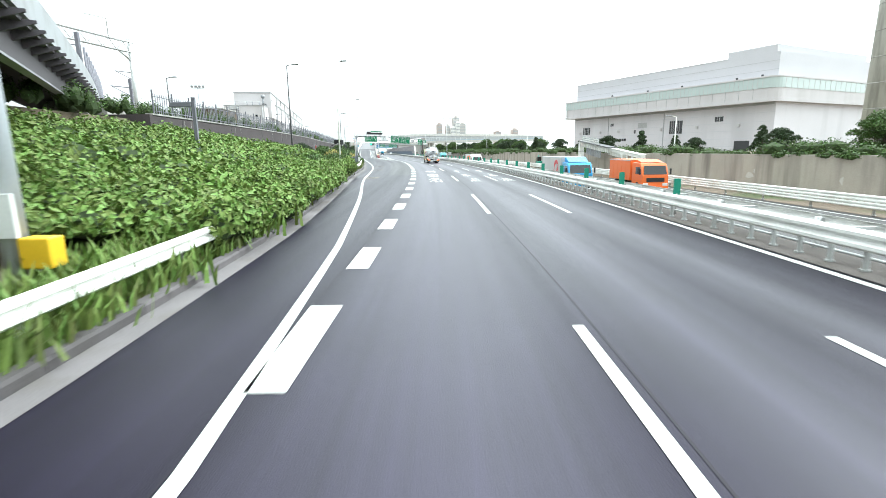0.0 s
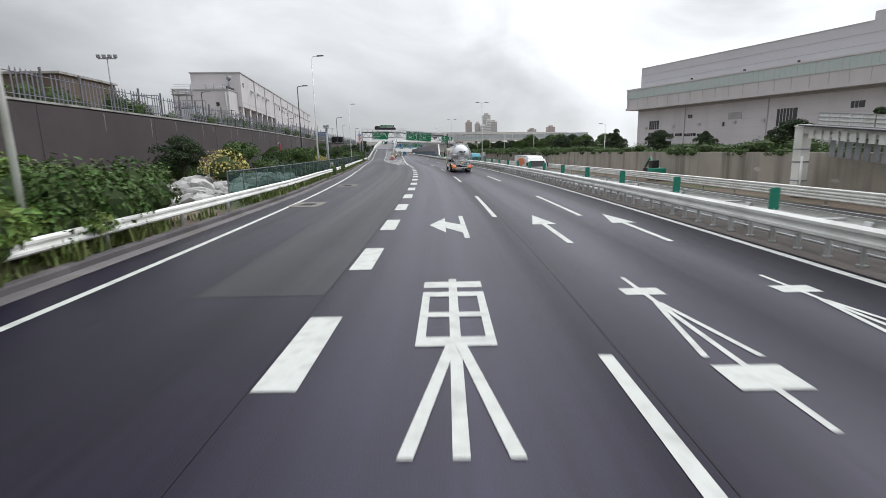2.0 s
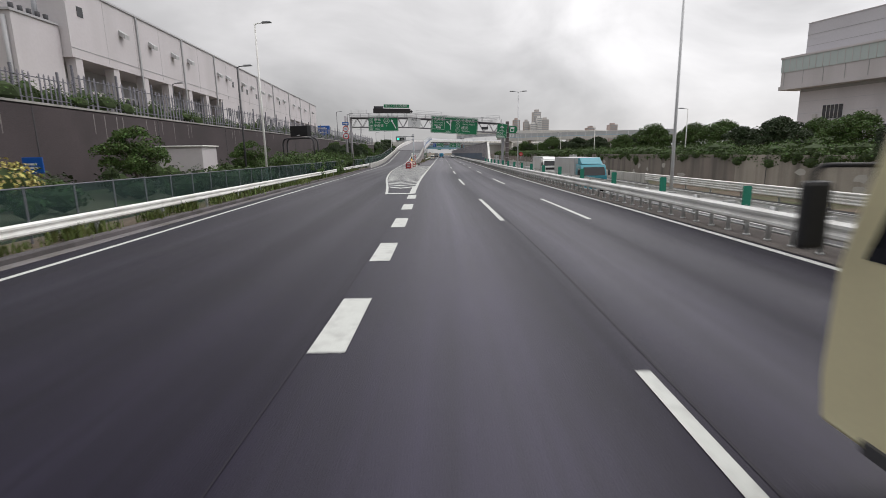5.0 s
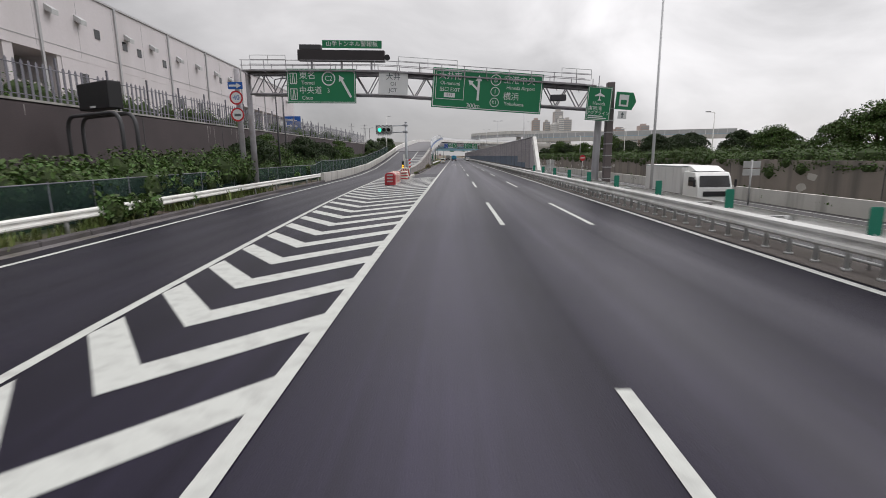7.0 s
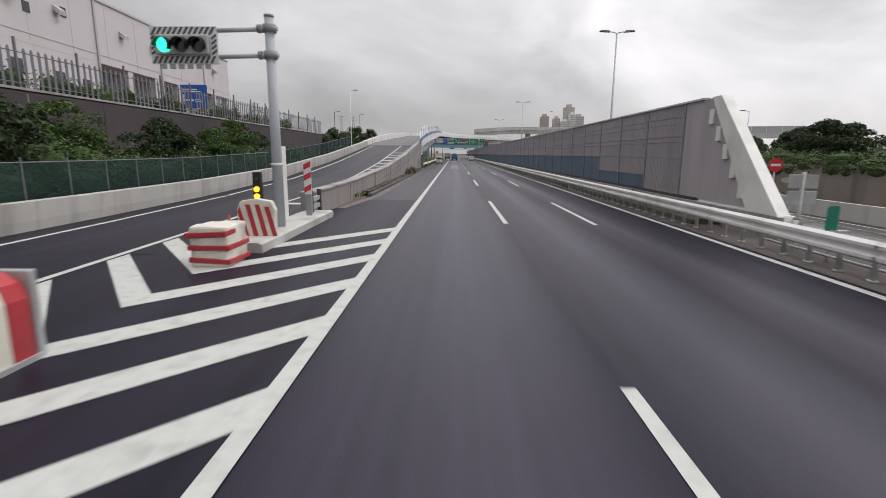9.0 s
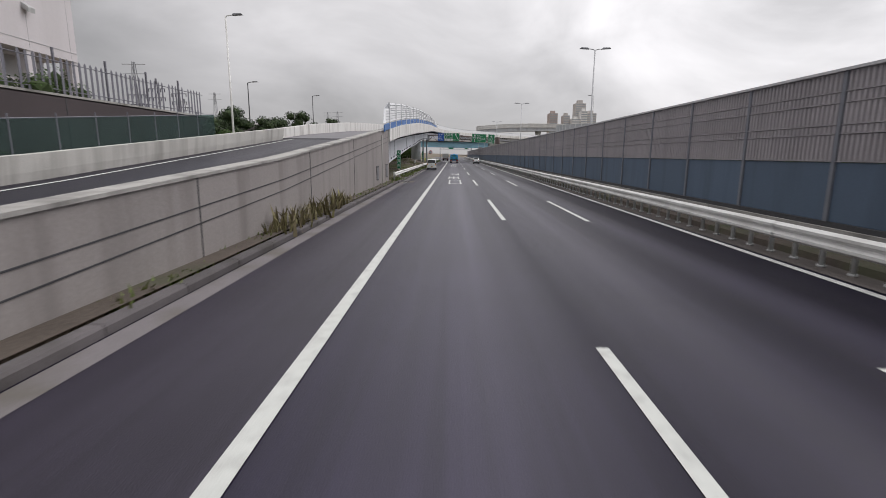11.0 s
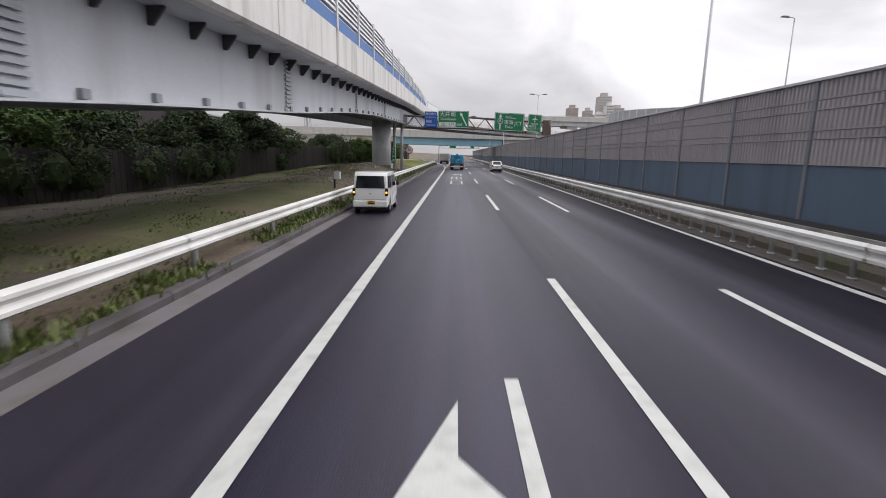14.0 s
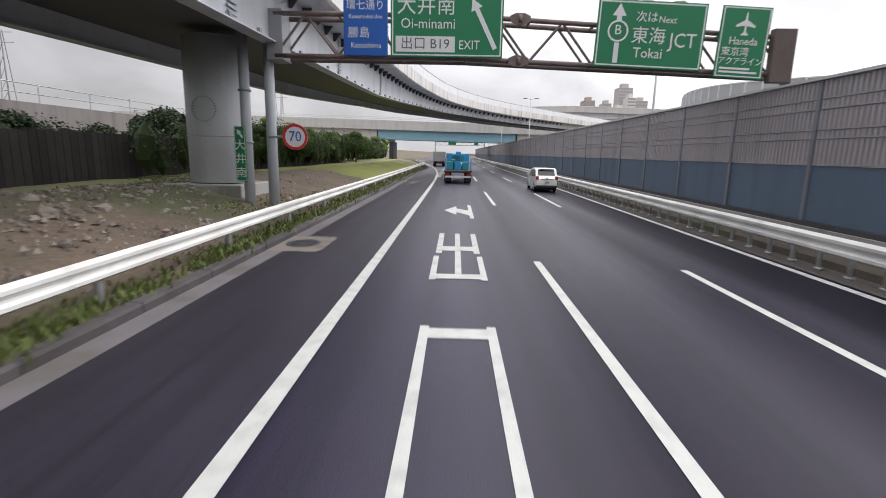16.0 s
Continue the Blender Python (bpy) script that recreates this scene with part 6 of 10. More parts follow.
# camera mast, red post, boxes
cm = thing("camera_mast", stand(92.6, -11.0, 0.15), "pale steel camera mast with cameras and a cabinet at its foot", "camera mast")
part("mast", tube((0, 0, 0), (0, 0, 4.85), 0.13, 0.10, 14), STEEL_BLUEGREY, cm)
part("platform", box(-0.32, -0.32, 4.75, 0.32, 0.32, 4.82), STEEL_GREY, cm)
for x, y, z in ((-0.15, -0.1, 4.85), (0.12, 0.05, 4.9), (0, -0.1, 4.45)):
    part("camera", box(x - 0.12, y - 0.2, z, x + 0.12, y + 0.25, z + 0.2, 0.03), STEEL_GREY, cm)
part("cabinet", box(-0.1, 0.25, 0.0, 0.4, 0.7, 1.15, 0.02), STEEL_WHITE, cm)
for s, la in ((112.5, -20.6),):
    rp = thing("warning_post", stand(s, la, 0.4), "tall red warning post with a tilted solar panel", "post", "red posts by the wall")
    part("post", box(-0.09, -0.09, 0, 0.09, 0.09, 3.55, 0.02), SIGN_RED, rp)
    part("solar_panel", box(-0.25, -0.22, 3.62, 0.25, 0.22, 3.66, m=pose(0, 0, 0, 20)), GLASS_DARK, rp)
tk = thing("parked_digger", stand(101.5, -20.0, 0.4), "small teal site machine parked by the wall", "digger")
part("body", box(-0.5, -0.8, 0.35, 0.5, 0.7, 1.1, 0.06), TEAL, tk)
part("cab", box(-0.4, -0.3, 1.1, 0.4, 0.6, 1.75, 0.05), GLASS_DARK, tk)
for x in (-0.45, 0.45):
    part("track", box(x - 0.15, -0.9, 0.0, x + 0.15, 0.9, 0.38, 0.12), RUBBER, tk)
part("boom", pipe([(0, -0.8, 0.8), (0, -1.7, 1.7), (0, -2.4, 0.8)], 0.08, 8), TEAL, tk)
hut = thing("site_hut", stand(136, -18.5, 0.4), "low white site hut among the bushes", "hut")
part("wall", box(-1.6, -1.2, 0, 1.6, 1.2, 2.7, 0.03), CLADDING, hut)
part("roof", box(-1.75, -1.35, 2.7, 1.75, 1.35, 2.8, 0.02), STEEL_WHITE, hut)
sb = sign("blue_sign", stand(124, -20.9, 1.7), 1.0, 0.8, SIGN_BLUE, "small blue notice board on the retaining wall", border=False)
bars(sb[1], 0.15, 0.2, 0.7, 0.35)

# electronic board on curved legs
eb = thing("message_board", stand(165.2, -18.3, 0.4), "dark electronic message board on curved tubular legs", "message board")
part("cabinet", box(-1.45, -0.25, 4.45, 1.65, 0.45, 5.8, 0.05), mat("board_black", (0.012, 0.012, 0.014), 0.5, vary=0.2, scale=2, fine=20), eb, m=pose(0, 0, 0, 0, 0, -30))
part("label_plate", box(-0.25, -0.265, 4.53, 0.3, -0.25, 4.63), SIGN_WHITE, eb, m=pose(0, 0, 0, 0, 0, -30))
for y in (-0.35, 0.35):
    part("leg", pipe(rounded([(-2.8, y, 0), (-2.8, y, 4.2), (2.8, y, 4.2), (2.8, y, 0)], 0.9, 6), 0.1, 10), STEEL_DARK, eb, m=pose(0, 0, 0, 0, 0, -30))
part("strut", pipe([(-2.0, -0.35, 4.2), (-1.2, 0.35, 4.2)], 0.05, 6), STEEL_DARK, eb, m=pose(0, 0, 0, 0, 0, -30))
# blue street sign on two posts
bs, bp = sign("road_sign", stand(244, -35.0, 7.8), 3.4, 2.9, SIGN_BLUE, "blue street direction sign with white lines on steel posts", border=False)
slab(bp, [(0.3, 0.5), (0.45, 0.5), (0.45, 1.7), (0.3, 1.7)], SIGN_WHITE)
slab(bp, arrow_shape(0.45, 1.0, 1.7, 1.0, 0.2), SIGN_WHITE)
bars(bp, 0.3, 1.95, 2.3, 0.5)
bars(bp, 1.8, 0.7, 0.9, 0.5)
for x in (0.6, 2.4):
    part("post", tube((x, 0.12, -4.2), (x, 0.12, 2.4), 0.08, seg=10), GALV, bs)

# ---- works building on the left ----
fac = thing("works_building", Matrix(), "long pale cladded works building with open undercroft bays", "building")
FG, FT, FU = 5.3, 19.1, 12.3
FL = lambda s: -36.0 - 0.06 * (s - 155)


def fac_box(name, s0, s1, l0, l1, z0, z1, material, label="", parent=None):
    bm = ribbon([(l0, z0), (l1, z0), (l1, z1), (l0, z1)], steps(s0, s1, 20), lat=lambda s: FL(s))
    return part(name, bm, material, parent or fac, label)


upper = fac_box("upper_wall", 150, 277, -10, 0.0, FU, FT, CLADDING, "pale ribbed cladding")
fac_box("roof", 149.8, 277.2, -10.2, 0.15, FT, FT + 0.2, CLADDING_GREY)
open_bays = ((151, 189), (238, 276.5))
fac_box("back_wall", 150, 277, -9.8, -4.0, FG - 0.5, FU, CLADDING_GREY)
fac_box("lower_wall", 189, 238, -3.99, -0.02, FG - 0.5, FU, CLADDING)
bay = mesh_of("column", box(-0.5, -0.5, FG - 0.5, 0.5, 0.5, FU), CLADDING)
for a, b in open_bays:
    for s in steps(a, b, 6.4):
        share("column", bay, fac, stand(s, FL(s) - 0.6))
gut = mesh_of("downpipe", box(0.0, -0.13, FG, 0.18, 0.13, FT), CLADDING_GREY)
for s in (162.5, 174.5, 186.5, 198.5, 210.5, 222.5, 238, 252, 266):
    share("downpipe", gut, fac, stand(s, FL(s)))
for s in steps(156, 276, 6.0):
    part("panel_joint", box(-0.0, -0.012, FU + 0.3, 0.015, 0.012, FT - 0.2), CLADDING_GREY, fac, m=stand(s, FL(s)))
fac_box("joint_line", 150, 277, 0.0, 0.04, FU + 0.9, FU + 0.95, CLADDING_GREY)
hood = mesh_of("vent_hood", prism([(0, 0), (0.7, -0.4), (0.75, 0.08), (0, 0.6)], -0.42, 0.42, "y", 0.03), GALV)
for s in (159, 165.5, 171.5, 176.5, 188, 192, 200.5, 206, 213, 219, 226, 232, 243, 250, 258, 270):
    share("vent_hood", hood, fac, pose(*at(s, FL(s), FT - 2.9 + 0.3 * rock_hash(s, 0, 0))))
for s in (190.5, 199, 207, 215, 224, 231):
    share("vent_hood", hood, fac, pose(*at(s, FL(s), FG + 3.4)))
win = mesh_of("window", box(-0.02, -0.62, -0.7, 0.04, 0.62, 0.7, 0.02), GLASS_DARK)
for s, z in ((152, FT - 2.2), (192, 10.4), (196, 10.2), (200, 15.4), (203, 15.2), (205, 8.0), (209, 9.6), (213, 10.2), (216, 8.6), (219, 10.2), (226, 10.0), (231.5, 9.6), (235.5, 9.4), (228, 15.6), (233, 16.4), (195, 15.6), (209, 15.0), (156, 9.6), (163, 9.8), (172, 9.6)):
    share("window", win, fac, stand(s, FL(s) + (0.02 if z > FU or 189 < s < 238 else -3.97), z) @ Matrix.Diagonal((1, 0.7 if z > FU else 1, 0.7 if z > FU else 1, 1)))
part("loading_door", box(-0.02, -1.5, 0, 0.06, 1.5, 3.4), STEEL_DARK, fac, m=stand(202, FL(202), FG))
# cooling units in the bays
unit = thing("cooling_unit", stand(168, FL(168) - 1.9, FG), "stacked pale outdoor cooling units with round dark fans", "cooling unit", "cooling units in the undercroft")
for k in range(2):
    for j in range(3):
        b_ = part("case", box(-0.6, -0.9 + j * 1.2, 0.3 + k * 2.1, 0.5, 0.2 + j * 1.2, 2.2 + k * 2.1, 0.05), CLADDING, unit)
        for z in (0.5, 1.4):
            part("fan", tube((0.5, -0.35 + j * 1.2, 0.3 + k * 2.1 + z), (0.53, -0.35 + j * 1.2, 0.3 + k * 2.1 + z), 0.4, seg=18), STEEL_DARK, b_)
for s in (155.5, 161.5, 175, 180, 185, 243, 249, 255, 262, 269):
    copy_thing(unit, stand(s, FL(s) - 1.9, FG))
# annexe in front, with a stair tower and pipes
ann = thing("annexe", Matrix(), "lower pale cladded annexe with pipes and railings on its roof", "building")
AN = -36.6
part("wall", ribbon([(-10.5, FG - 0.5), (0, FG - 0.5), (0, 15.1), (-10.5, 15.1)], steps(144.5, 149.9, 6), lat=lambda s: AN), CLADDING, ann)
part("roof", ribbon([(-10.7, 0), (0.15, 0), (0.15, 0.2), (-10.7, 0.2)], steps(144.3, 149.85, 6), lat=lambda s: AN, z=lambda s: 15.1), CLADDING_GREY, ann)
for i in range(5):
    part("roof_vent", tube((0, 0, 0), (0, 0, 0.6), 0.2, seg=10), STEEL_DARK, ann, m=stand(145.2 + i * 0.95, AN - 0.4, 15.3))
part("flue", pipe([at(148.6, AN - 1.0, 15.2), at(148.6, AN - 1.0, 17.6)], 0.22, 10), STEEL_GREY, ann)
part("flue_cap", tube((0, 0, 0), (0, 0, 0.7), 0.5, seg=12), STEEL_GREY, ann, m=stand(148.6, AN - 1.0, 17.6))
part("pipe", pipe(rounded([at(144.3, AN - 0.5, 6), at(144.3, AN - 0.5, 14.7)], 0.6), 0.18, 8), CLADDING_GREY, ann)
for z in (9.0, 12.0):
    part("window", box(-0.3, -0.06, 0, 0.3, 0.02, 0.7), GLASS_DARK, ann, m=stand(144.45, AN - 2.2, z))
for la in (-38.2, -40.0, -41.5, -44.5):
    part("roof_pipe", pipe([at(146.5, la, 15.2), at(146.5, la, 16.4)], 0.12, 8), STEEL_GREY, ann)
for z in (15.75, 16.2):
    part("roof_rail", pipe([at(144.6, AN - 0.3, z), at(144.6, AN - 10.3, z)], 0.03, 5), GALV, ann)
st = thing("stair_tower", stand(141, -44, FG), "grey steel stair tower with caged platform beside the annexe", "stair tower")
for x in (-1.2, 1.2):
    for y in (-1.2, 1.2):
        part("post", box(x - 0.1, y - 0.1, 0, x + 0.1, y + 0.1, 9.4), STEEL_GREY, st)
for z in (3, 6, 8.4):
    part("landing", box(-1.5, -1.5, z, 1.5, 1.5, z + 0.12), STEEL_GREY, st)
for z in (8.9, 9.4):
    part("rail", pipe([(-1.5, -1.5, z), (1.5, -1.5, z), (1.5, 1.5, z), (-1.5, 1.5, z), (-1.5, -1.5, z)], 0.05, 6), GALV, st)
for i in range(2):
    part("flight", box(-0.5, -1.9, -0.1, 0.5, 1.9, 0.1, m=pose(0, 0, 3 * i + 1.6, 38 if i % 2 else -38)), STEEL_GREY, st)
ch = thing("switch_house", stand(88, -35, FG - 0.3), "small brown brick equipment house behind the fence", "building")
part("wall", box(-3.2, -4, 0, 3.2, 4, 4.4), mat("brown_brick", (0.115, 0.085, 0.065), 0.85, vary=0.15, scale=2, fine=20, bump=0.2), ch)
part("roof", box(-3.4, -4.2, 4.4, 3.4, 4.2, 4.6), CONCRETE, ch)
for s, la in ((103, -34), (110, -31), (119, -35), (127, -32), (134, -36)):
    eq = thing("switchgear", stand(s, la, FG - 0.3), "grey electrical switchgear cabinet with frames behind the fence", "cabinet", "switchgear behind the fence")
    part("cabinet", box(-1.2, -1.0, 0, 1.2, 1.0, 3.4, 0.04), STEEL_BLUEGREY, eq)
    part("frame", pipe(rounded([(-1.6, 0, 0), (-1.6, 0, 4.6), (1.6, 0, 4.6), (1.6, 0, 0)], 0.2), 0.06, 6), STEEL_GREY, eq)
for s, la, h in ((121, -46.4, 18.0),):
    fl = thing("floodlight_mast", stand(s, la, FG - 0.3), "slim mast with a crossbar of floodlights", "floodlight", "floodlight masts")
    part("mast", tube((0, 0, 0), (0, 0, h - 6), 0.12, 0.08, 8), STEEL_GREY, fl)
    part("crossbar", box(-1.3, -0.06, h - 6.3, 1.3, 0.06, h - 6.15), STEEL_GREY, fl)
    for x in (-1.2, -0.4, 0.4, 1.2):
        part("floodlight", box(x - 0.25, -0.2, h - 6.1, x + 0.25, 0.15, h - 5.65, 0.04), STEEL_GREY, fl)
# switchyard masts beyond the works
for s, la, h in ((295, -45, 13.2), (303, -46, 13.4), (288.5, -44, 11.6), (312, -50, 12.0)):
    sm = thing("switchyard_mast", stand(s, la, FG - 1.6), "dark lattice switchyard mast with insulator arms", "mast", "switchyard masts")
    for x in (-0.5, 0.5):
        part("leg", tube((x, 0, 0), (x * 0.15, 0, h - FG + 1.6), 0.07, seg=6), FENCE, sm)
    for k in range(6):
        z = (h - FG + 1.6) * k / 6
        part("brace", tube((-0.5 + 0.07 * k, 0, z), (0.43 - 0.07 * k, 0, z + (h - FG + 1.6) / 6), 0.04, seg=5), FENCE, sm)
    for z in (h - FG - 1.2, h - FG + 0.1):
        part("crossarm", tube((-1.3, 0, z), (1.3, 0, z), 0.06, seg=6), FENCE, sm)
        for x in (-1.2, -0.6, 0.6, 1.2):
            part("insulator", tube((x, 0, z - 0.5), (x, 0, z), 0.07, seg=6), FENCE, sm)
wb = thing("site_hut", stand(262.5, -22.6, 3.4), "low white site hut among the bushes", "hut")
part("wall", box(-0.9, -1.6, 0, 0.9, 1.6, 1.1, 0.03), CLADDING, wb)
part("roof", box(-1.0, -1.7, 1.1, 1.0, 1.7, 1.2, 0.02), STEEL_WHITE, wb)
# railway bridge, catenary mast and gantry by the start
rb = thing("rail_bridge", Matrix(), "dark steel railway girder bridge with grey parapet and ribs", "bridge")
RBX = lambda q: (10 + 55 * q, -11.8 - 29 * q)
DARKGIRD = mat("dark_girder", (0.07, 0.06, 0.07), 0.6, 0.1, vary=0.2, scale=0.6, fine=15, space="World")
rbat = lambda q, a, b: at(RBX(q)[0] - 0.5 * a, RBX(q)[1] + a, b)
RB = steps(-0.32, 0.97, 0.06)
part("parapet", ribbon([(0, 7.6), (0, 9.0), (-0.25, 9.0), (-0.25, 7.6)], RB, where=rbat), STEEL_GREY, rb)
part("girder", ribbon([(-1.3, 6.1), (-1.3, 7.7), (-1.6, 7.7), (-1.6, 6.1)], RB, where=rbat), DARKGIRD, rb)
part("bottom_flange", ribbon([(-1.1, 6.0), (-1.1, 6.1), (-1.8, 6.1), (-1.8, 6.0)], RB, where=rbat), STEEL_GREY, rb)
part("deck", ribbon([(-0.25, 7.4), (-0.25, 7.6), (-8, 7.6), (-8, 7.4)], RB, where=rbat), DARKGIRD, rb)
part("girder", ribbon([(-6.2, 6.0), (-6.2, 7.4), (-6.5, 7.4), (-6.5, 6.0)], RB, where=rbat), DARKGIRD, rb)
rib_me = mesh_of("rib", prism([(0, 0.0), (1.15, 0.42), (1.15, 0.52), (0, 0.52)], -0.08, 0.08, "y"), DARKGIRD)
for i in range(42):
    share("rib", rib_me, rb, Matrix.Translation(rbat(-0.3 + i * 0.03, -1.3, 6.95)) @ pose(0, 0, 0, 0, 0, 27))
structure("abutment", ribbon([(0, 0), (0, 7.3), (-7, 7.3), (-7, 0)], [0, 1], where=lambda q, a, b: at(47 + 4 * q, -30.5 + a, b)), CONCRETE, "concrete bridge abutment", "wall")
cat = thing("catenary_mast", Matrix(), "steel lattice railway gantry spanning above the tracks", "mast")
GA = lambda x, z: at(67.5 - 1.05 * x, -37.6 - 0.28 * x, z)
for x in (0.0, 26.0):
    part("mast", pipe([GA(x, 4.8), GA(x, 16.9)], 0.24, 10), GALV, cat)
for z in (15.2, 16.4):
    for off in (-0.3, 0.3):
        part("chord", pipe([GA(0, z) + Vector((off, off, 0)), GA(26, z) + Vector((off, off, 0))], 0.08, 6), GALV, cat)
for i in range(26):
    part("web", pipe([GA(i, 15.2 + 1.2 * (i % 2)), GA(i + 1, 16.4 - 1.2 * (i % 2))], 0.05, 6), GALV, cat)
part("brace", pipe([GA(0, 14.2), GA(1.8, 15.2)], 0.12, 8), GALV, cat)
part("hanger", pipe([GA(3, 16.4), GA(3, 18.6), GA(6, 18.4)], 0.06, 6), GALV, cat)
for s, la, h in ((84, -45.0, 16.2), (71.6, -40.0, 12.5), (50, -34, 14.0)):
    cp = thing("catenary_post", stand(s, la, 4.8), "dark steel railway post with short bracket arms", "mast", "railway posts")
    part("post", box(-0.16, -0.16, 0, 0.16, 0.16, h - 4.8), FENCE, cp)
    part("bracket", pipe([(0, 0, h - 6), (-2.6, 0, h - 5.7)], 0.06, 6), FENCE, cp)
    part("bracket", pipe([(0, 0, h - 7.1), (-2.4, 0, h - 5.8)], 0.05, 6), FENCE, cp)
tf = thing("track_fence", Matrix(), "tall steel post and wire fence beside the railway", "fence")
TF = lambda q: (50 + 24 * q, -33.5 - 11.5 * q)
for i in range(12):
    part("post", pipe([at(*TF(i / 11), 5.0), at(*TF(i / 11), 12.6 - 0.8 * i / 11)], 0.11, 6), FENCE, tf)
for z in (8.0, 9.5, 11.0, 12.4):
    part("wire", pipe([at(*TF(0), z), at(*TF(1), z - 0.8 * (z - 7) / 5)], 0.045, 5), FENCE, tf)
cc = thing("camera_post", stand(27, -14.0, 0.5), "short dark post with a camera on a bracket", "camera")
part("post", box(-0.09, -0.09, 0, 0.09, 0.09, 5.0), FENCE, cc)
part("camera", box(-1.3, -0.15, 4.45, -0.1, 0.15, 4.75, 0.04), FENCE, cc)
# pole with plate and yellow box beside the verge rail
yp = thing("roadside_pole", stand(4.9, -6.95, 0), "thick grey pole with a white plate and a yellow emergency box", "pole")
part("pole", tube((0, 0, -0.1), (0, 0, 7.5), 0.20, 0.18, 16), STEEL_BLUEGREY, yp)
part("plate", box(-0.5, -0.28, 1.05, 0.3, -0.2, 1.75, 0.01), SIGN_WHITE, yp, "white notice plate")
part("yellow_box", box(0.25, -0.25, 0.55, 0.75, 0.1, 1.05, 0.03), SIGN_YELLOW, yp, "yellow emergency box")

# ---- beyond the median: low barrier, old wall, verge things ----
structure("side_barrier", ribbon([(0, -0.1), (0.03, 0.9), (0.3, 0.9), (0.35, -0.1)], steps(150, 640, 8), lat=lambda s: 21.2, z=lambda s: -1.06), CONCRETE_PALE, "pale concrete barrier along the opposite carriageway", "barrier")
rail("guardrail", -40, 150, lambda s: 21.3, -0.10, -1, 4.0, "white-painted corrugated guardrail along the opposite carriageway", STEEL_WHITE, waves=2, piece_len=8, post_base=-1.1)
OLDWALL = mat("old_concrete", (0.245, 0.215, 0.19), 0.9, vary=0.2, scale=0.4, fine=20, bump=0.25, stain=(0.12, 0.11, 0.10), stain_amount=0.85, stain_scale=0.25, streak=True, space="World")
PATCH = mat("pale_render_patch", (0.46, 0.44, 0.41), 0.9, vary=0.15, scale=1.5, fine=20, space="World")
OLDWALL_PALE = mat("old_pale_concrete", (0.37, 0.335, 0.29), 0.9, vary=0.2, scale=0.4, fine=20, bump=0.25, stain=(0.14, 0.125, 0.11), stain_amount=0.85, stain_scale=0.25, streak=True, space="World")
structure("old_wall", ribbon([(0, -1.4), (0, 1.75), (0.5, 1.75), (0.5, -1.4)], steps(-60, 140, 8), lat=lambda s: 24.7), OLDWALL_PALE, "old beige stained concrete wall", "wall")
ow = structure("old_wall", ribbon([(0, -1.4), (0, 1.75), (0.5, 1.75), (0.5, -1.4)], steps(140, 470, 8), lat=lambda s: 24.7), OLDWALL, "old dark stained concrete wall with pale patches", "wall")
for i in range(70):
    s0, z0 = random.uniform(10, 300), random.uniform(-0.7, 0.7)
    w, h = random.uniform(0.5, 2.2), random.uniform(0.3, 0.9)
    pts = [(w * 0.5 * math.cos(a) * random.uniform(0.6, 1.1), h * 0.5 * math.sin(a) * random.uniform(0.6, 1.1)) for a in [2 * math.pi * k / 9 for k in range(9)]]
    part("render_patch", prism(pts, -0.006, 0.0, "x"), PATCH, ow, m=stand(s0, 24.7, z0))
for s0 in range(-40, 460, 16):
    part("joint", box(-0.01, -0.03, -1.3, 0.02, 0.03, 1.75), STEEL_DARK, ow, m=stand(s0, 24.7))
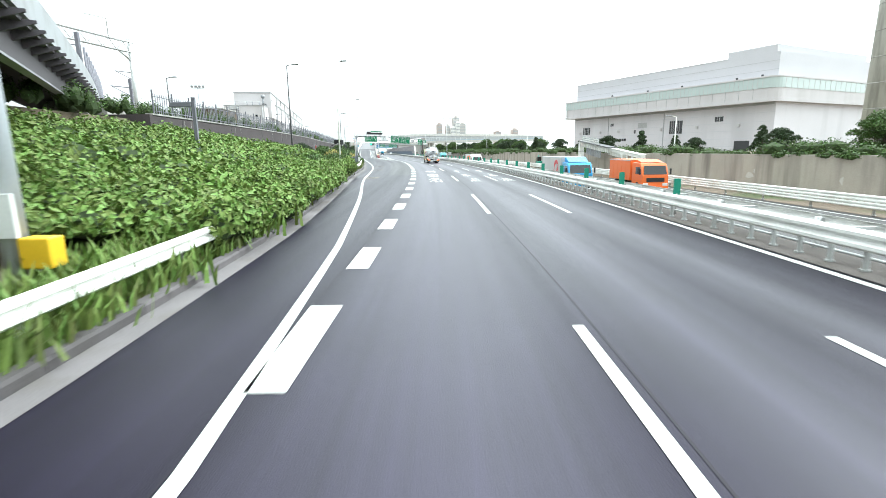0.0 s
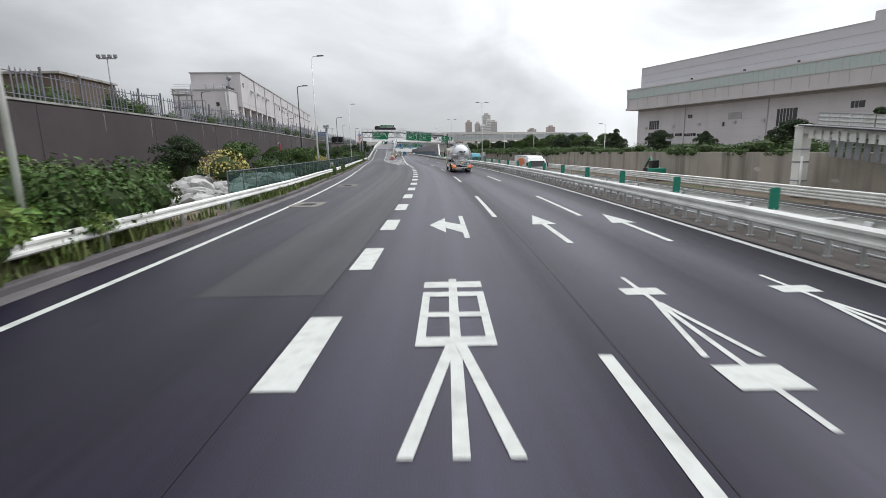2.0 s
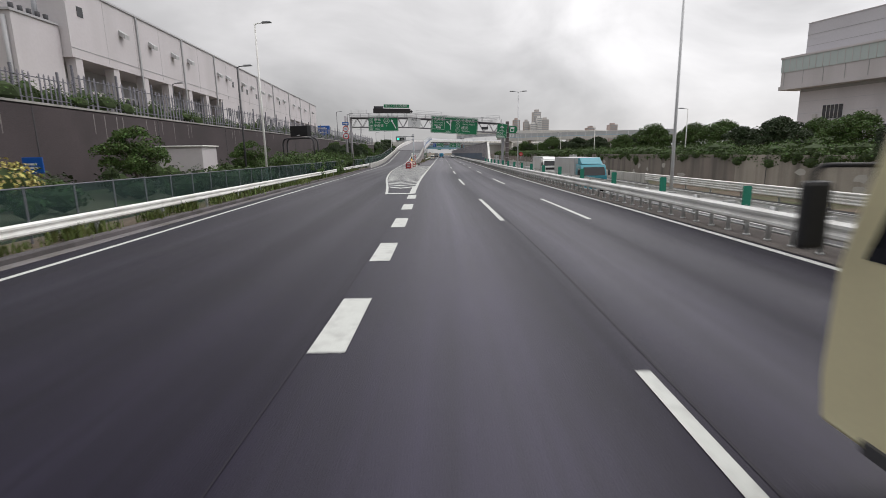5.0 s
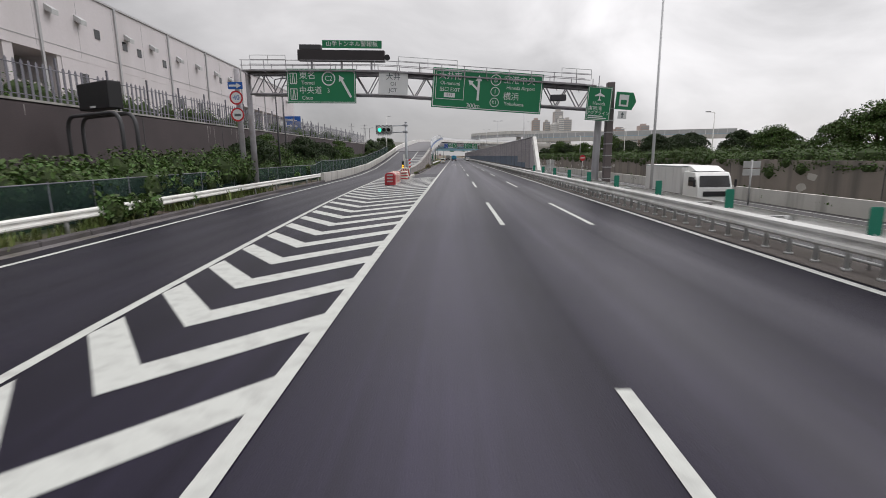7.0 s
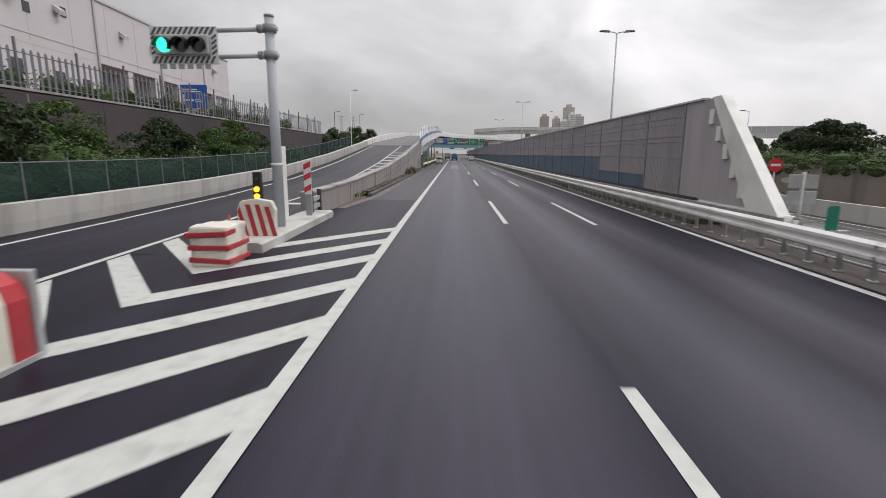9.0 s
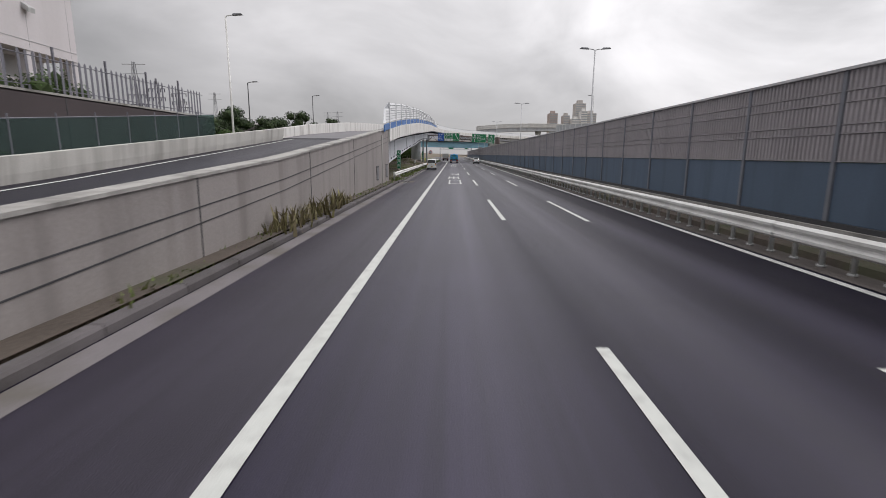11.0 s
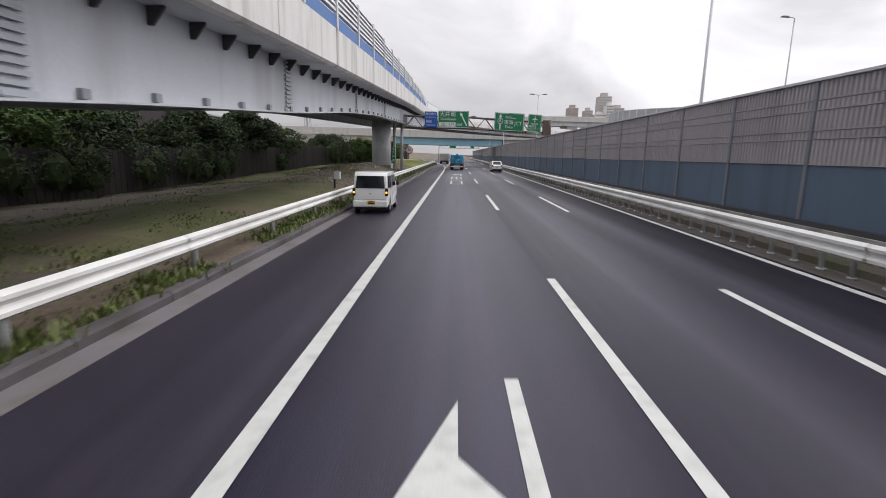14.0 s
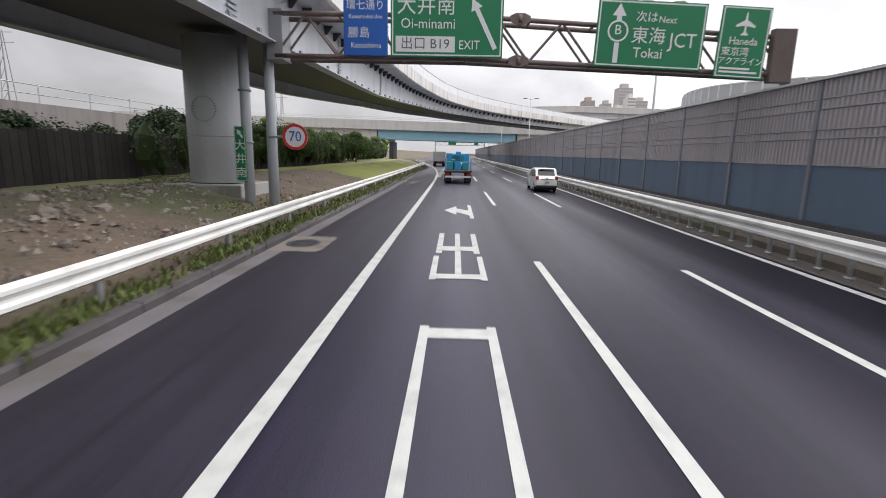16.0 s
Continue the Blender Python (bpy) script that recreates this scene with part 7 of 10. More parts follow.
# white service bridge sloping down along the foot of the old wall; y runs along the road
def cable_bridge(m):
    pf = thing("cable_bridge", m, "white steel cable bridge with mesh guard panels and hanging racks", "gantry")
    drop = lambda y: 4.45 + 0.095 * y                      # top of the beam
    along = lambda y0, y1, lo, hi, x0, x1: prism([(y0, drop(y0) + lo), (y1, drop(y1) + lo), (y1, drop(y1) + hi), (y0, drop(y0) + hi)], x0, x1, "x")
    part("post", prism([(-0.36, 0.0), (0.30, 0.0), (0.40, 4.35), (0.28, 4.6), (-0.28, 4.6), (-0.38, 4.35)], -0.3, 0.3, "x", 0.03), STEEL_WHITE, pf, "broad white steel post")
    part("foot_band", prism([(-0.40, 0.0), (0.34, 0.0), (0.36, 0.55), (-0.41, 0.55)], -0.33, 0.33, "x", 0.02), mat("pale_teal_paint", (0.25, 0.45, 0.40), 0.6, vary=0.15, scale=2, fine=25), pf, "pale teal band round the foot")
    for z in (1.0, 2.2, 3.0):
        part("collar", box(-0.32, -0.42, z, 0.32, 0.40, z + 0.09, 0.01), STEEL_GREY, pf)
    part("strut", tube((-0.36, -0.75, 0.0), (-0.2, -0.36, 2.6), 0.07, seg=8), STEEL_WHITE, pf)
    part("beam", along(-19.2, 0.4, -0.38, 0.0, -0.28, 0.28), STEEL_WHITE, pf)
    part("top_flange", along(-19.2, 0.4, 0.0, 0.06, -0.38, 0.38), STEEL_WHITE, pf)
    part("walkway", along(-11.5, -0.4, 0.08, 0.16, -0.7, 0.5), STEEL_DARK, pf, "dark steel walkway plate")
    for k in range(8):
        y0 = -2.0 - 0.78 * k
        part("guard_panel", along(y0 - 0.68, y0, 0.22, 0.95, -0.66, -0.63), STEEL_WHITE, pf)
        for b in (0.22, 0.44, 0.67, 0.9):
            part("guard_bar", along(y0 - 0.7, y0 + 0.02, b, b + 0.05, -0.70, -0.66), STEEL_GREY, pf)
    for k in range(16):
        y0 = -1.0 - 0.62 * k
        part("rack", along(y0 - 0.42, y0, -0.62, -0.1, -0.42, -0.36), STEEL_WHITE, pf)
    for k in range(9):
        y0 = -2.4 - 0.6 * k
        part("hanging_panel", along(y0 - 0.36, y0, -1.6, -0.5, -0.12, -0.04), STEEL_GREY, pf)
    for k in range(8):
        y0 = -10.6 - 0.5 * k
        part("hanger", along(y0 - 0.14, y0, -0.85, -0.3, -0.3, 0.3), STEEL_WHITE, pf)
    part("foot_beam", along(-19.2, -14.0, -1.55, -1.3, -0.45, 0.45), STEEL_WHITE, pf)
    for y0 in (-14.6, -15.9, -17.2, -18.3, -19.0):
        for x in (-0.36, 0.30):
            part("upright", along(y0 - 0.09, y0 + 0.09, -1.3, -0.3, x, x + 0.09), STEEL_WHITE, pf)
    for y0 in (-18.2, -18.95):
        part("leg", box(-0.2, y0 - 0.13, 0.0, 0.1, y0 + 0.13, drop(y0) - 1.5, 0.02), STEEL_WHITE, pf)


cable_bridge(stand(70.0, 23.5, -1.06))
# back of a sign and a no-entry sign
for s, la, w in ((172, 19.5, 1.1), (194.7, 10.8, 0.9)):
    bk = thing("side_sign", stand(s, la, -1.06), "grey steel sign on a post showing its back", "road sign", "signs facing away")
    part("post", tube((0, 0, 0), (0, 0, 2.9), 0.06, seg=8), GALV, bk)
    for z in (1.9, 2.4):
        part("plate", box(-w / 2, -0.04, z, w / 2, 0.0, z + 0.42, 0.01), GALV, bk)
ne = thing("no_entry_sign", stand(206.4, 17.3, -1.06), "round red no-entry sign with a white bar", "road sign")
part("post", tube((0, 0.04, 0), (0, 0.04, 3.1), 0.05, seg=8), GALV, ne)
part("plate", prism(disc(0, 2.9, 0.38), -0.02, 0.0, "y"), SIGN_RED, ne)
part("bar", box(-0.26, -0.026, 2.84, 0.26, -0.02, 2.97), SIGN_WHITE, ne)
ex = thing("excavator", stand(88, 22.9, -1.0), "small teal excavator working beside the old wall", "excavator")
part("body", box(-0.6, -0.9, 0.45, 0.6, 0.8, 1.2, 0.08), TEAL, ex)
part("cab", box(-0.55, -0.2, 1.2, 0.15, 0.7, 2.0, 0.06), GLASS_DARK, ex)
for x in (-0.55, 0.55):
    part("track", box(x - 0.18, -1.0, 0.0, x + 0.18, 1.0, 0.45, 0.15), RUBBER, ex)
part("boom", pipe([(0.2, 0.7, 1.0), (0.2, 1.9, 2.2), (0.2, 3.0, 1.2)], 0.11, 8), TEAL, ex)
part("bucket", box(0.0, 2.8, 0.6, 0.45, 3.2, 1.1, 0.06), STEEL_DARK, ex)

# ---- big hall on the right, askew to the road: x along its front, y into it ----
hall = thing("warehouse", pose(81.8, 222.0, 0, 0, 0, -71.7), "huge grey hall with projecting glazed band and small windows", "building")
HALL = mat("hall_wall", (0.65, 0.62, 0.65), 0.65, vary=0.05, scale=0.1, fine=3, stain=(0.46, 0.44, 0.46), stain_amount=0.5, stain_scale=0.05, streak=True, space="World")
HALL_TOP = mat("hall_top", (0.56, 0.55, 0.585), 0.55, vary=0.05, scale=0.1, fine=3, space="World")


def round_front(grow):
    """The band's plan: along the front, round the near corner and back along the end."""
    g = grow
    arc = [(90.0 + (3.5 + g) * math.sin(a), 3.5 - (3.5 + g) * math.cos(a)) for a in [math.pi / 2 * k / 6 for k in range(7)]]
    return [(-g, -g)] + arc + [(93.5 + g, 68), (88, 68), (88, 6), (-g, 6)]


part("lower_wall", box(3.0, 3.0, -0.5, 92.0, 70, 15.8), HALL, hall, "pale grey panelled wall")
part("upper_wall", box(2.6, 4.0, 15.8, 91.0, 70, 30.3), HALL_TOP, hall, "grey metal cladding")
part("penthouse", box(74.5, 4.0, 30.3, 90.0, 55, 32.4), HALL_TOP, hall)
part("parapet_cap", box(2.5, 3.9, 30.3, 74.4, 4.4, 30.45), CLADDING, hall)
part("band_floor", prism(round_front(0.15), 15.6, 16.4, "z"), CLADDING, hall)
part("band_spandrel", prism(round_front(-0.12), 16.4, 19.6, "z"), CLADDING, hall, "ribbed pale spandrel")
part("band_glazing", prism(round_front(0.0), 19.6, 22.6, "z"), GLASS_GREEN, hall, "pale green glazing band")
part("band_top", prism(round_front(0.15), 22.6, 23.05, "z"), CLADDING, hall)
part("band_soffit", box(3.2, 2.9, 14.9, 91.5, 3.0, 15.6), CLADDING_GREY, hall)
gm = mesh_of("mullion", box(-0.05, -0.06, 19.6, 0.05, 0.02, 22.6), CLADDING)
rm = mesh_of("rib", box(-0.05, 0.06, 16.4, 0.05, 0.14, 19.6), CLADDING_GREY)
for k in range(60):
    share("mullion", gm, hall, pose(0.6 + k * 1.5, 0, 0))
    if k % 3 == 0:
        share("rib", rm, hall, pose(0.9 + k * 1.5, 0, 0))
for k in range(20):
    share("mullion", gm, hall, pose(93.5, 4 + k * 3.0, 0, 0, 0, 90))
for z in (2.4, 4.9, 7.4, 9.9, 12.6):
    part("panel_joint", box(3.0, 2.96, z, 92.0, 3.0, z + 0.1), HALL_TOP, hall)
for z in (25.2, 27.7):
    part("panel_joint", box(2.6, 3.96, z, 91.0, 4.0, z + 0.09), CLADDING_GREY, hall)
for u, z, w, h in ((10.9, 9.9, 4.3, 3.0), (10.6, 6.35, 4.2, 1.9), (15.1, 6.1, 2.7, 1.8), (18.4, 6.2, 2.6, 0.9), (21.8, 6.15, 2.7, 0.9), (26.4, 6.0, 4.5, 0.9), (31.6, 5.8, 4.8, 0.9), (10.7, 3.3, 4.2, 2.2), (15.0, 3.3, 3.0, 2.1), (18.1, 3.6, 1.7, 1.2), (26.0, 11.9, 1.7, 1.1), (38.4, 8.7, 0.7, 1.3), (57.3, 9.6, 5.4, 4.6), (74, 11.5, 3.0, 1.6)):
    wdw = part("window", box(-w / 2, 2.94, -h / 2, w / 2, 3.05, h / 2), GLASS_DARK, hall, m=pose(u, 0, z))
    for k in range(1, int(w / 0.85)):
        part("mullion", box(k * 0.85 - w / 2 - 0.06, 2.90, -h / 2, k * 0.85 - w / 2 + 0.06, 2.94, h / 2), CLADDING, wdw)
lv = part("louvre", box(-2.2, 2.93, -1.0, 2.2, 3.02, 1.0), CLADDING_GREY, hall, m=pose(42, 0, 11.0))
for k in range(7):
    part("slat", box(-2.1, 2.88, -0.9 + k * 0.27, 2.1, 2.93, -0.8 + k * 0.27), CLADDING, lv)
for u in (7.2, 19.5, 29.8, 42.2, 51.0, 66.0, 81.0):
    part("vent_hood", box(u - 0.45, 2.5, 8.7, u + 0.45, 3.0, 9.6, 0.06), CLADDING, hall)
for u in (27, 45, 60, 80, 88):
    part("roof_lamp", box(u - 0.25, 1.0, 23.05, u + 0.25, 1.5, 23.75, 0.05), STEEL_DARK, hall)
for u in (24, 52):
    part("downpipe", box(u - 0.12, 2.8, -0.4, u + 0.12, 3.0, 15.4), CLADDING_GREY, hall)
part("door", box(80, 2.93, -0.5, 85, 3.02, 4.2), STEEL_DARK, hall)
chim = thing("chimney", stand(73, 75.3, 0), "tall pale concrete chimney with panel joints", "chimney")
part("shaft", tube((0, 0, -0.5), (0, 0, 60), 3.1, 2.6, 28), CONCRETE_PALE, chim)
for z in range(4, 60, 4):
    part("joint_ring", tube((0, 0, z), (0, 0, z + 0.12), 3.13 - z * 0.0083, seg=28), CONCRETE, chim)

# ---- far ahead: towers, overpass, more signs ----
def tower(s, la, w, d, h, floors, label, tone, base=0.0):
    t = thing("apartment_tower", stand(s, la, base), label, "apartment tower", "far towers")
    part("wall", box(-w / 2, -d / 2, -2, w / 2, d / 2, h, 0.05), tone, t)
    part("roof_house", box(-w / 4, -d / 4, h, w / 4, d / 4, h + h * 0.06), tone, t)
    for k in range(floors):
        z = h * (k + 0.35) / floors
        part("window_band", box(-w * 0.46, -d / 2 - 0.06, z, w * 0.46, -d / 2 + 0.1, z + h / floors * 0.45), GLASS_GREY, t)
    return t


GLASS_GREY = mat("far_windows", (0.36, 0.38, 0.40), 0.3, vary=0.1, scale=0.5, fine=5, space="World")
TW_PALE = mat("tower_pale", (0.72, 0.71, 0.69), 0.8, vary=0.05, scale=0.1, fine=2, space="World")
TW_GREY = mat("tower_grey", (0.52, 0.49, 0.47), 0.8, vary=0.05, scale=0.1, fine=2, space="World")
TW_RED = mat("tower_red", (0.47, 0.39, 0.36), 0.8, vary=0.05, scale=0.1, fine=2, space="World")
tower(618, 97.5, 8.0, 9, 41.5, 24, "tall grey apartment tower far beyond the viaducts", TW_GREY)
tower(610, 92.8, 7.2, 9, 29.5, 17, "pale stepped apartment slab with balconies far beyond the viaducts", TW_PALE)
tower(609, 98.2, 4.6, 9, 35.0, 20, "white apartment block with balconies far beyond the viaducts", TW_PALE)
tower(611, 104.3, 7.3, 9, 33.6, 19, "grey end block beside the far apartment slab", TW_GREY)
tower(618, 77.0, 6.4, 9, 34.0, 20, "narrow brown apartment tower far beyond the viaducts", TW_RED)
tower(615, 86.5, 4.8, 9, 32.2, 18, "slim grey apartment block far beyond the viaducts", TW_GREY)
tower(560, 135.6, 6.9, 10, 22.5, 14, "brown apartment tower beyond the trees", TW_RED)
tower(564, 145.6, 12.7, 10, 18.9, 11, "long pale apartment slab beyond the trees", TW_PALE)
tower(560, 155.6, 6.7, 10, 24.8, 15, "brown brick apartment block beyond the trees", TW_RED)
OP_PALE = mat("overpass_concrete", (0.58, 0.57, 0.55), 0.8, vary=0.08, scale=0.3, fine=15, stain=(0.42, 0.41, 0.39), stain_amount=0.5, stain_scale=0.3, streak=True, space="World")
op = thing("overpass", Matrix(), "road overpass with a pale blue steel girder and concrete parapet", "overpass", kind="structure")
OPG = mat("pale_blue_girder", (0.26, 0.46, 0.56), 0.5, vary=0.08, scale=0.4, fine=15, space="World")
opat = lambda q, a, b: at(450 + a + 0.05 * q, q, b - 0.012 * q)
part("girder", ribbon([(0, 5.4), (0, 7.75), (0.4, 7.75), (0.4, 5.4)], steps(-21, 16, 5), where=opat), OPG, op, "pale blue steel girder")
for b in (5.4, 7.75):
    part("flange", ribbon([(-0.2, b), (-0.2, b + 0.12), (0.6, b + 0.12), (0.6, b)], steps(-21, 16, 5), where=opat), OPG, op)
stiff = mesh_of("stiffener", box(-0.05, -0.14, 5.52, 0.05, 0.0, 7.75), OPG)
for q in steps(-20, 15, 2.5):
    share("stiffener", stiff, op, Matrix.Translation(opat(q, 0, 0)))
part("parapet", ribbon([(-0.9, 8.2), (-0.9, 10.3), (-0.6, 10.3), (-0.6, 8.2)], steps(-90, 60, 6), where=opat), OP_PALE, op, "pale concrete parapet")
part("deck", ribbon([(-0.9, 7.88), (-0.9, 8.2), (9, 8.2), (9, 7.88)], steps(-90, 60, 6), where=opat), OP_PALE, op)
part("far_girder", ribbon([(8, 5.4), (8, 7.75), (8.4, 7.75), (8.4, 5.4)], steps(-21, 16, 5), where=opat), OPG, op)
for q in steps(-88, 58, 2.5):
    part("rail_post", tube((0, 0, 10.3), (0, 0, 11.1), 0.035, seg=5), GALV, op, m=Matrix.Translation(opat(q, -0.75, 0)))
for h in (10.7, 11.1):
    part("rail", pipe([opat(q, -0.75, h) for q in steps(-88, 58, 8)], 0.03, 5), GALV, op)
for q in (-17.6, 12.2):
    pp = thing("overpass_pier", stand(450.5, q, 0), "dark steel overpass pier beside the carriageway", "pier", "piers of the overpass")
    part("shaft", box(-0.6, -0.3, -0.3, 0.6, 7.5, 5.0, 0.03), STEEL_DARK, pp)
    part("bearing", box(-1.0, -0.4, 5.0, 1.0, 0.6, 5.6, 0.02), STEEL_GREY, pp)
part("abutment", ribbon([(0, -0.5), (0, 8), (9, 8), (9, -0.5)], [-60, -21.4], where=opat), OP_PALE, op)
part("abutment", ribbon([(0, -0.5), (0, 8), (9, 8), (9, -0.5)], [16.5, 60], where=opat), OP_PALE, op)
for la, w in ((-2.6, 2.6), (6.0, 1.4)):
    sign("motorway_sign", stand(482, la, 5.0), w, 1.4, SIGN_GREEN, "green motorway sign far ahead beyond the overpass", [("大井南", w / 2, 0.9, 0.34, 0.9)])
g3 = thing("sign_gantry", stand(482.3, 0), "far grey steel sign gantry beyond the overpass", "gantry")
truss(g3, -7, 9.5, lambda x: 4.9, lambda x: 5.9, 0.6, 2.0, 0.07, 0.04)
for x in (-7, 9.5):
    part("post", tube((x, 0.3, -0.3), (x, 0.3, 6.2), 0.16, seg=10), STEEL_GREY, g3)
# far flyover on the right behind the noise wall, with a pale screen
fly = thing("flyover", Matrix(), "pale curved flyover with a grey panelled screen beyond the noise wall", "viaduct", kind="structure")
FLY_S = curve_of((0, 346), (1, 354), (2, 362), (3, 370), (4, 378), (5, 385), (6, 394), (7, 406), (8, 422))
FLY_L = curve_of((0, 122), (1, 94), (2, 69), (3, 50), (4, 38), (5, 33.5), (6, 34.5), (7, 40), (8, 49))


def fat(q, a, b):
    """q along its near edge, rounded at the turn; a metres behind that edge."""
    mean = lambda f: sum(f(q + d) for d in (-0.8, -0.4, 0.0, 0.4, 0.8)) / 5
    s, la = mean(FLY_S), mean(FLY_L)
    return at(s + a * 0.75, la + a * 0.66, b)


run = steps(0.0, 8.0, 0.2)
part("deck", ribbon([(0, 8.3), (0, 9.9), (8, 9.9), (8, 8.3)], run, where=fat), OP_PALE, fly, "pale concrete deck edge")
part("blue_band", ribbon([(-0.05, 9.9), (-0.05, 10.2), (0.1, 10.2), (0.1, 9.9)], run, where=fat), mat("faded_blue_band", (0.36, 0.50, 0.60), 0.6, vary=0.1, scale=0.5, fine=15, space="World"), fly, "faded pale blue band")
part("top_rail", ribbon([(-0.06, 11.95), (-0.06, 12.1), (0.12, 12.1), (0.12, 11.95)], run, where=fat), SCREEN, fly)
for q in run[:-1]:
    part("screen_panel", ribbon([(0, 10.2), (0, 11.95), (0.08, 11.95), (0.08, 10.2)], [q + 0.004, q + 0.196], where=fat), SCREEN_BACK, fly)
    part("post", box(-0.1, -0.1, 9.9, 0.08, 0.1, 12.1), SCREEN, fly, m=Matrix.Translation(fat(q, 0, 0)))
for q in (1.0, 2.2, 3.4, 4.6, 5.8, 7.0):
    pr = fat(q, 4, 0)
    part("pier", tube((pr.x, pr.y, -1), (pr.x, pr.y, 8.4), 0.9, seg=18), CONCRETE_PALE, fly)
fly2 = thing("flyover", Matrix(), "distant pale flyover curving across behind the viaduct", "viaduct", kind="structure")
f2 = lambda q, a, b: at(480 + 40 * q * q + a, 12 + 130 * q, b - 1.6 * max(0.0, 1 - q / 0.25) ** 2)
part("deck", ribbon([(0, 16.3), (0, 18.1), (9, 18.1), (9, 16.3)], steps(0.0, 1.2, 0.06), where=f2), OP_PALE, fly2)
part("parapet_cap", ribbon([(-0.08, 18.1), (-0.08, 18.3), (0.4, 18.3), (0.4, 18.1)], steps(0.0, 1.2, 0.06), where=f2), STEEL_WHITE, fly2)
part("girder", ribbon([(1, 14.5), (1, 16.3), (8, 16.3), (8, 14.5)], steps(0.0, 1.2, 0.06), where=f2), GIRDER, fly2)
for i in range(6):
    pr = f2(0.03 + 0.22 * i, 4.5, 0)
    part("pier", tube((pr.x, pr.y, -1), (pr.x, pr.y, 14.6), 1.5, seg=20), CONCRETE_PALE, fly2)
for s, la, h in ((330, -70, 26), (420, -95, 30), (480, -60, 28), (560, -85, 34)):
    py = thing("pylon", stand(s, la, 3.6), "far grey steel lattice pylon with crossarms", "pylon", "far pylons")
    for sx in (-1, 1):
        for sy in (-1, 1):
            part("leg", tube((sx * 1.2, sy * 1.2, 0), (sx * 0.2, sy * 0.2, h - 8), 0.09, seg=6), STEEL_GREY, py)
    for k in range(9):
        z = (h - 8) * k / 9
        r = 1.2 - 1.0 * k / 9
        part("brace", tube((-r, -r, z), (r * 0.88, -r * 0.88, z + (h - 8) / 9), 0.05, seg=5), STEEL_GREY, py)
    for z in (h - 8.5, h - 10.5):
        part("crossarm", tube((-2.6, 0, z), (2.6, 0, z), 0.07, seg=6), STEEL_GREY, py)

# ---- plants ----
def flat_grid(a, b, l0, l1, d=2.0):
    """A sheet lying a little above the ground, thinning out at its rim."""
    bm = bmesh.new()
    ss, ls = steps(a, b, d), [l0 + (l1 - l0) * i / 14 for i in range(15)]
    rows = [[bm.verts.new(at(s, la, ground_height(s, la) + (-0.08 if i in (0, 14) or s in (ss[0], ss[-1]) else 0.07))) for i, la in enumerate(ls)] for s in ss]
    for r, q in zip(rows, rows[1:]):
        for i in range(14):
            bm.faces.new((r[i], r[i + 1], q[i + 1], q[i]))
    bmesh.ops.recalc_face_normals(bm, faces=bm.faces[:])
    return bm


def leaf_cloud(name, centres, normals, size, material, rng, flat=0.55):
    """Many small folded leaves, each its own island."""
    n = len(centres)
    nr = normals + rng.normal(0, flat, (n, 3))
    nr /= np.linalg.norm(nr, axis=1)[:, None] + 1e-9
    t = np.cross(nr, rng.normal(0, 1, (n, 3)))
    t /= np.linalg.norm(t, axis=1)[:, None] + 1e-9
    b = np.cross(nr, t)
    sz = size * rng.uniform(0.6, 1.35, (n, 1))
    v = np.stack([centres - t * sz * 0.5, centres + b * sz * 0.32 + nr * sz * 0.10, centres + t * sz * 0.5, centres - b * sz * 0.32 + nr * sz * 0.10], 1).reshape(-1, 3)
    me = bpy.data.meshes.new(name)
    me.from_pydata(v.tolist(), [], np.arange(4 * n).reshape(-1, 4).tolist())
    me.materials.append(material)
    return me


def clump_points(rng, middles, radii, per):
    """Points on the outsides of clumps, with their outward directions."""
    d = rng.normal(0, 1, (len(middles), per, 3))
    d[..., 2] = np.abs(d[..., 2]) * 1.0 - 0.25
    d /= np.linalg.norm(d, axis=2)[..., None]
    r = radii[:, None, :] * rng.uniform(0.72, 1.06, (len(middles), per, 1))
    return (middles[:, None, :] + d * r).reshape(-1, 3), d.reshape(-1, 3)


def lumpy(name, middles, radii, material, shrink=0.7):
    """Dark filler bodies under the leaves, standing in for the shade inside a bush."""
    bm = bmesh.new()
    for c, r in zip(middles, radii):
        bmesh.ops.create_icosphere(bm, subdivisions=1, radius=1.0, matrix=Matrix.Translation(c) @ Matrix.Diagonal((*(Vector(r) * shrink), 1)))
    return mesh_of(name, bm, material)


# colour of the filler bodies: the dimness between leaves, painted in
INNER = mat("foliage_shade", (0.034, 0.056, 0.015), 0.95, vary=0.3, scale=2, fine=10, space="World")
plant_rng = np.random.default_rng(5)


def hedge(name, label, spots, per, size, material, category="hedge"):
    """spots: rows of (s, lat, z, rx, ry, rz)."""
    mid = np.array([tuple(at(s, la, z)) for s, la, z, *_ in spots])
    rad = np.array([row[3:] for row in spots], float)
    t = thing(name, Matrix(), label, category)
    p_, d_ = clump_points(plant_rng, mid, rad, per)
    o = new("leaves", leaf_cloud("leaves", p_, d_, size, material, plant_rng))
    o.parent = t
    tagged(o, kind="stuff")
    o = new("inner_shade", lumpy("inner_shade", mid, rad, INNER))
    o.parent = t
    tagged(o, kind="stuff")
    return t


# the vine-covered bank beside the first stretch
spots_front, spots_back = [], []
rs = random.Random(4)
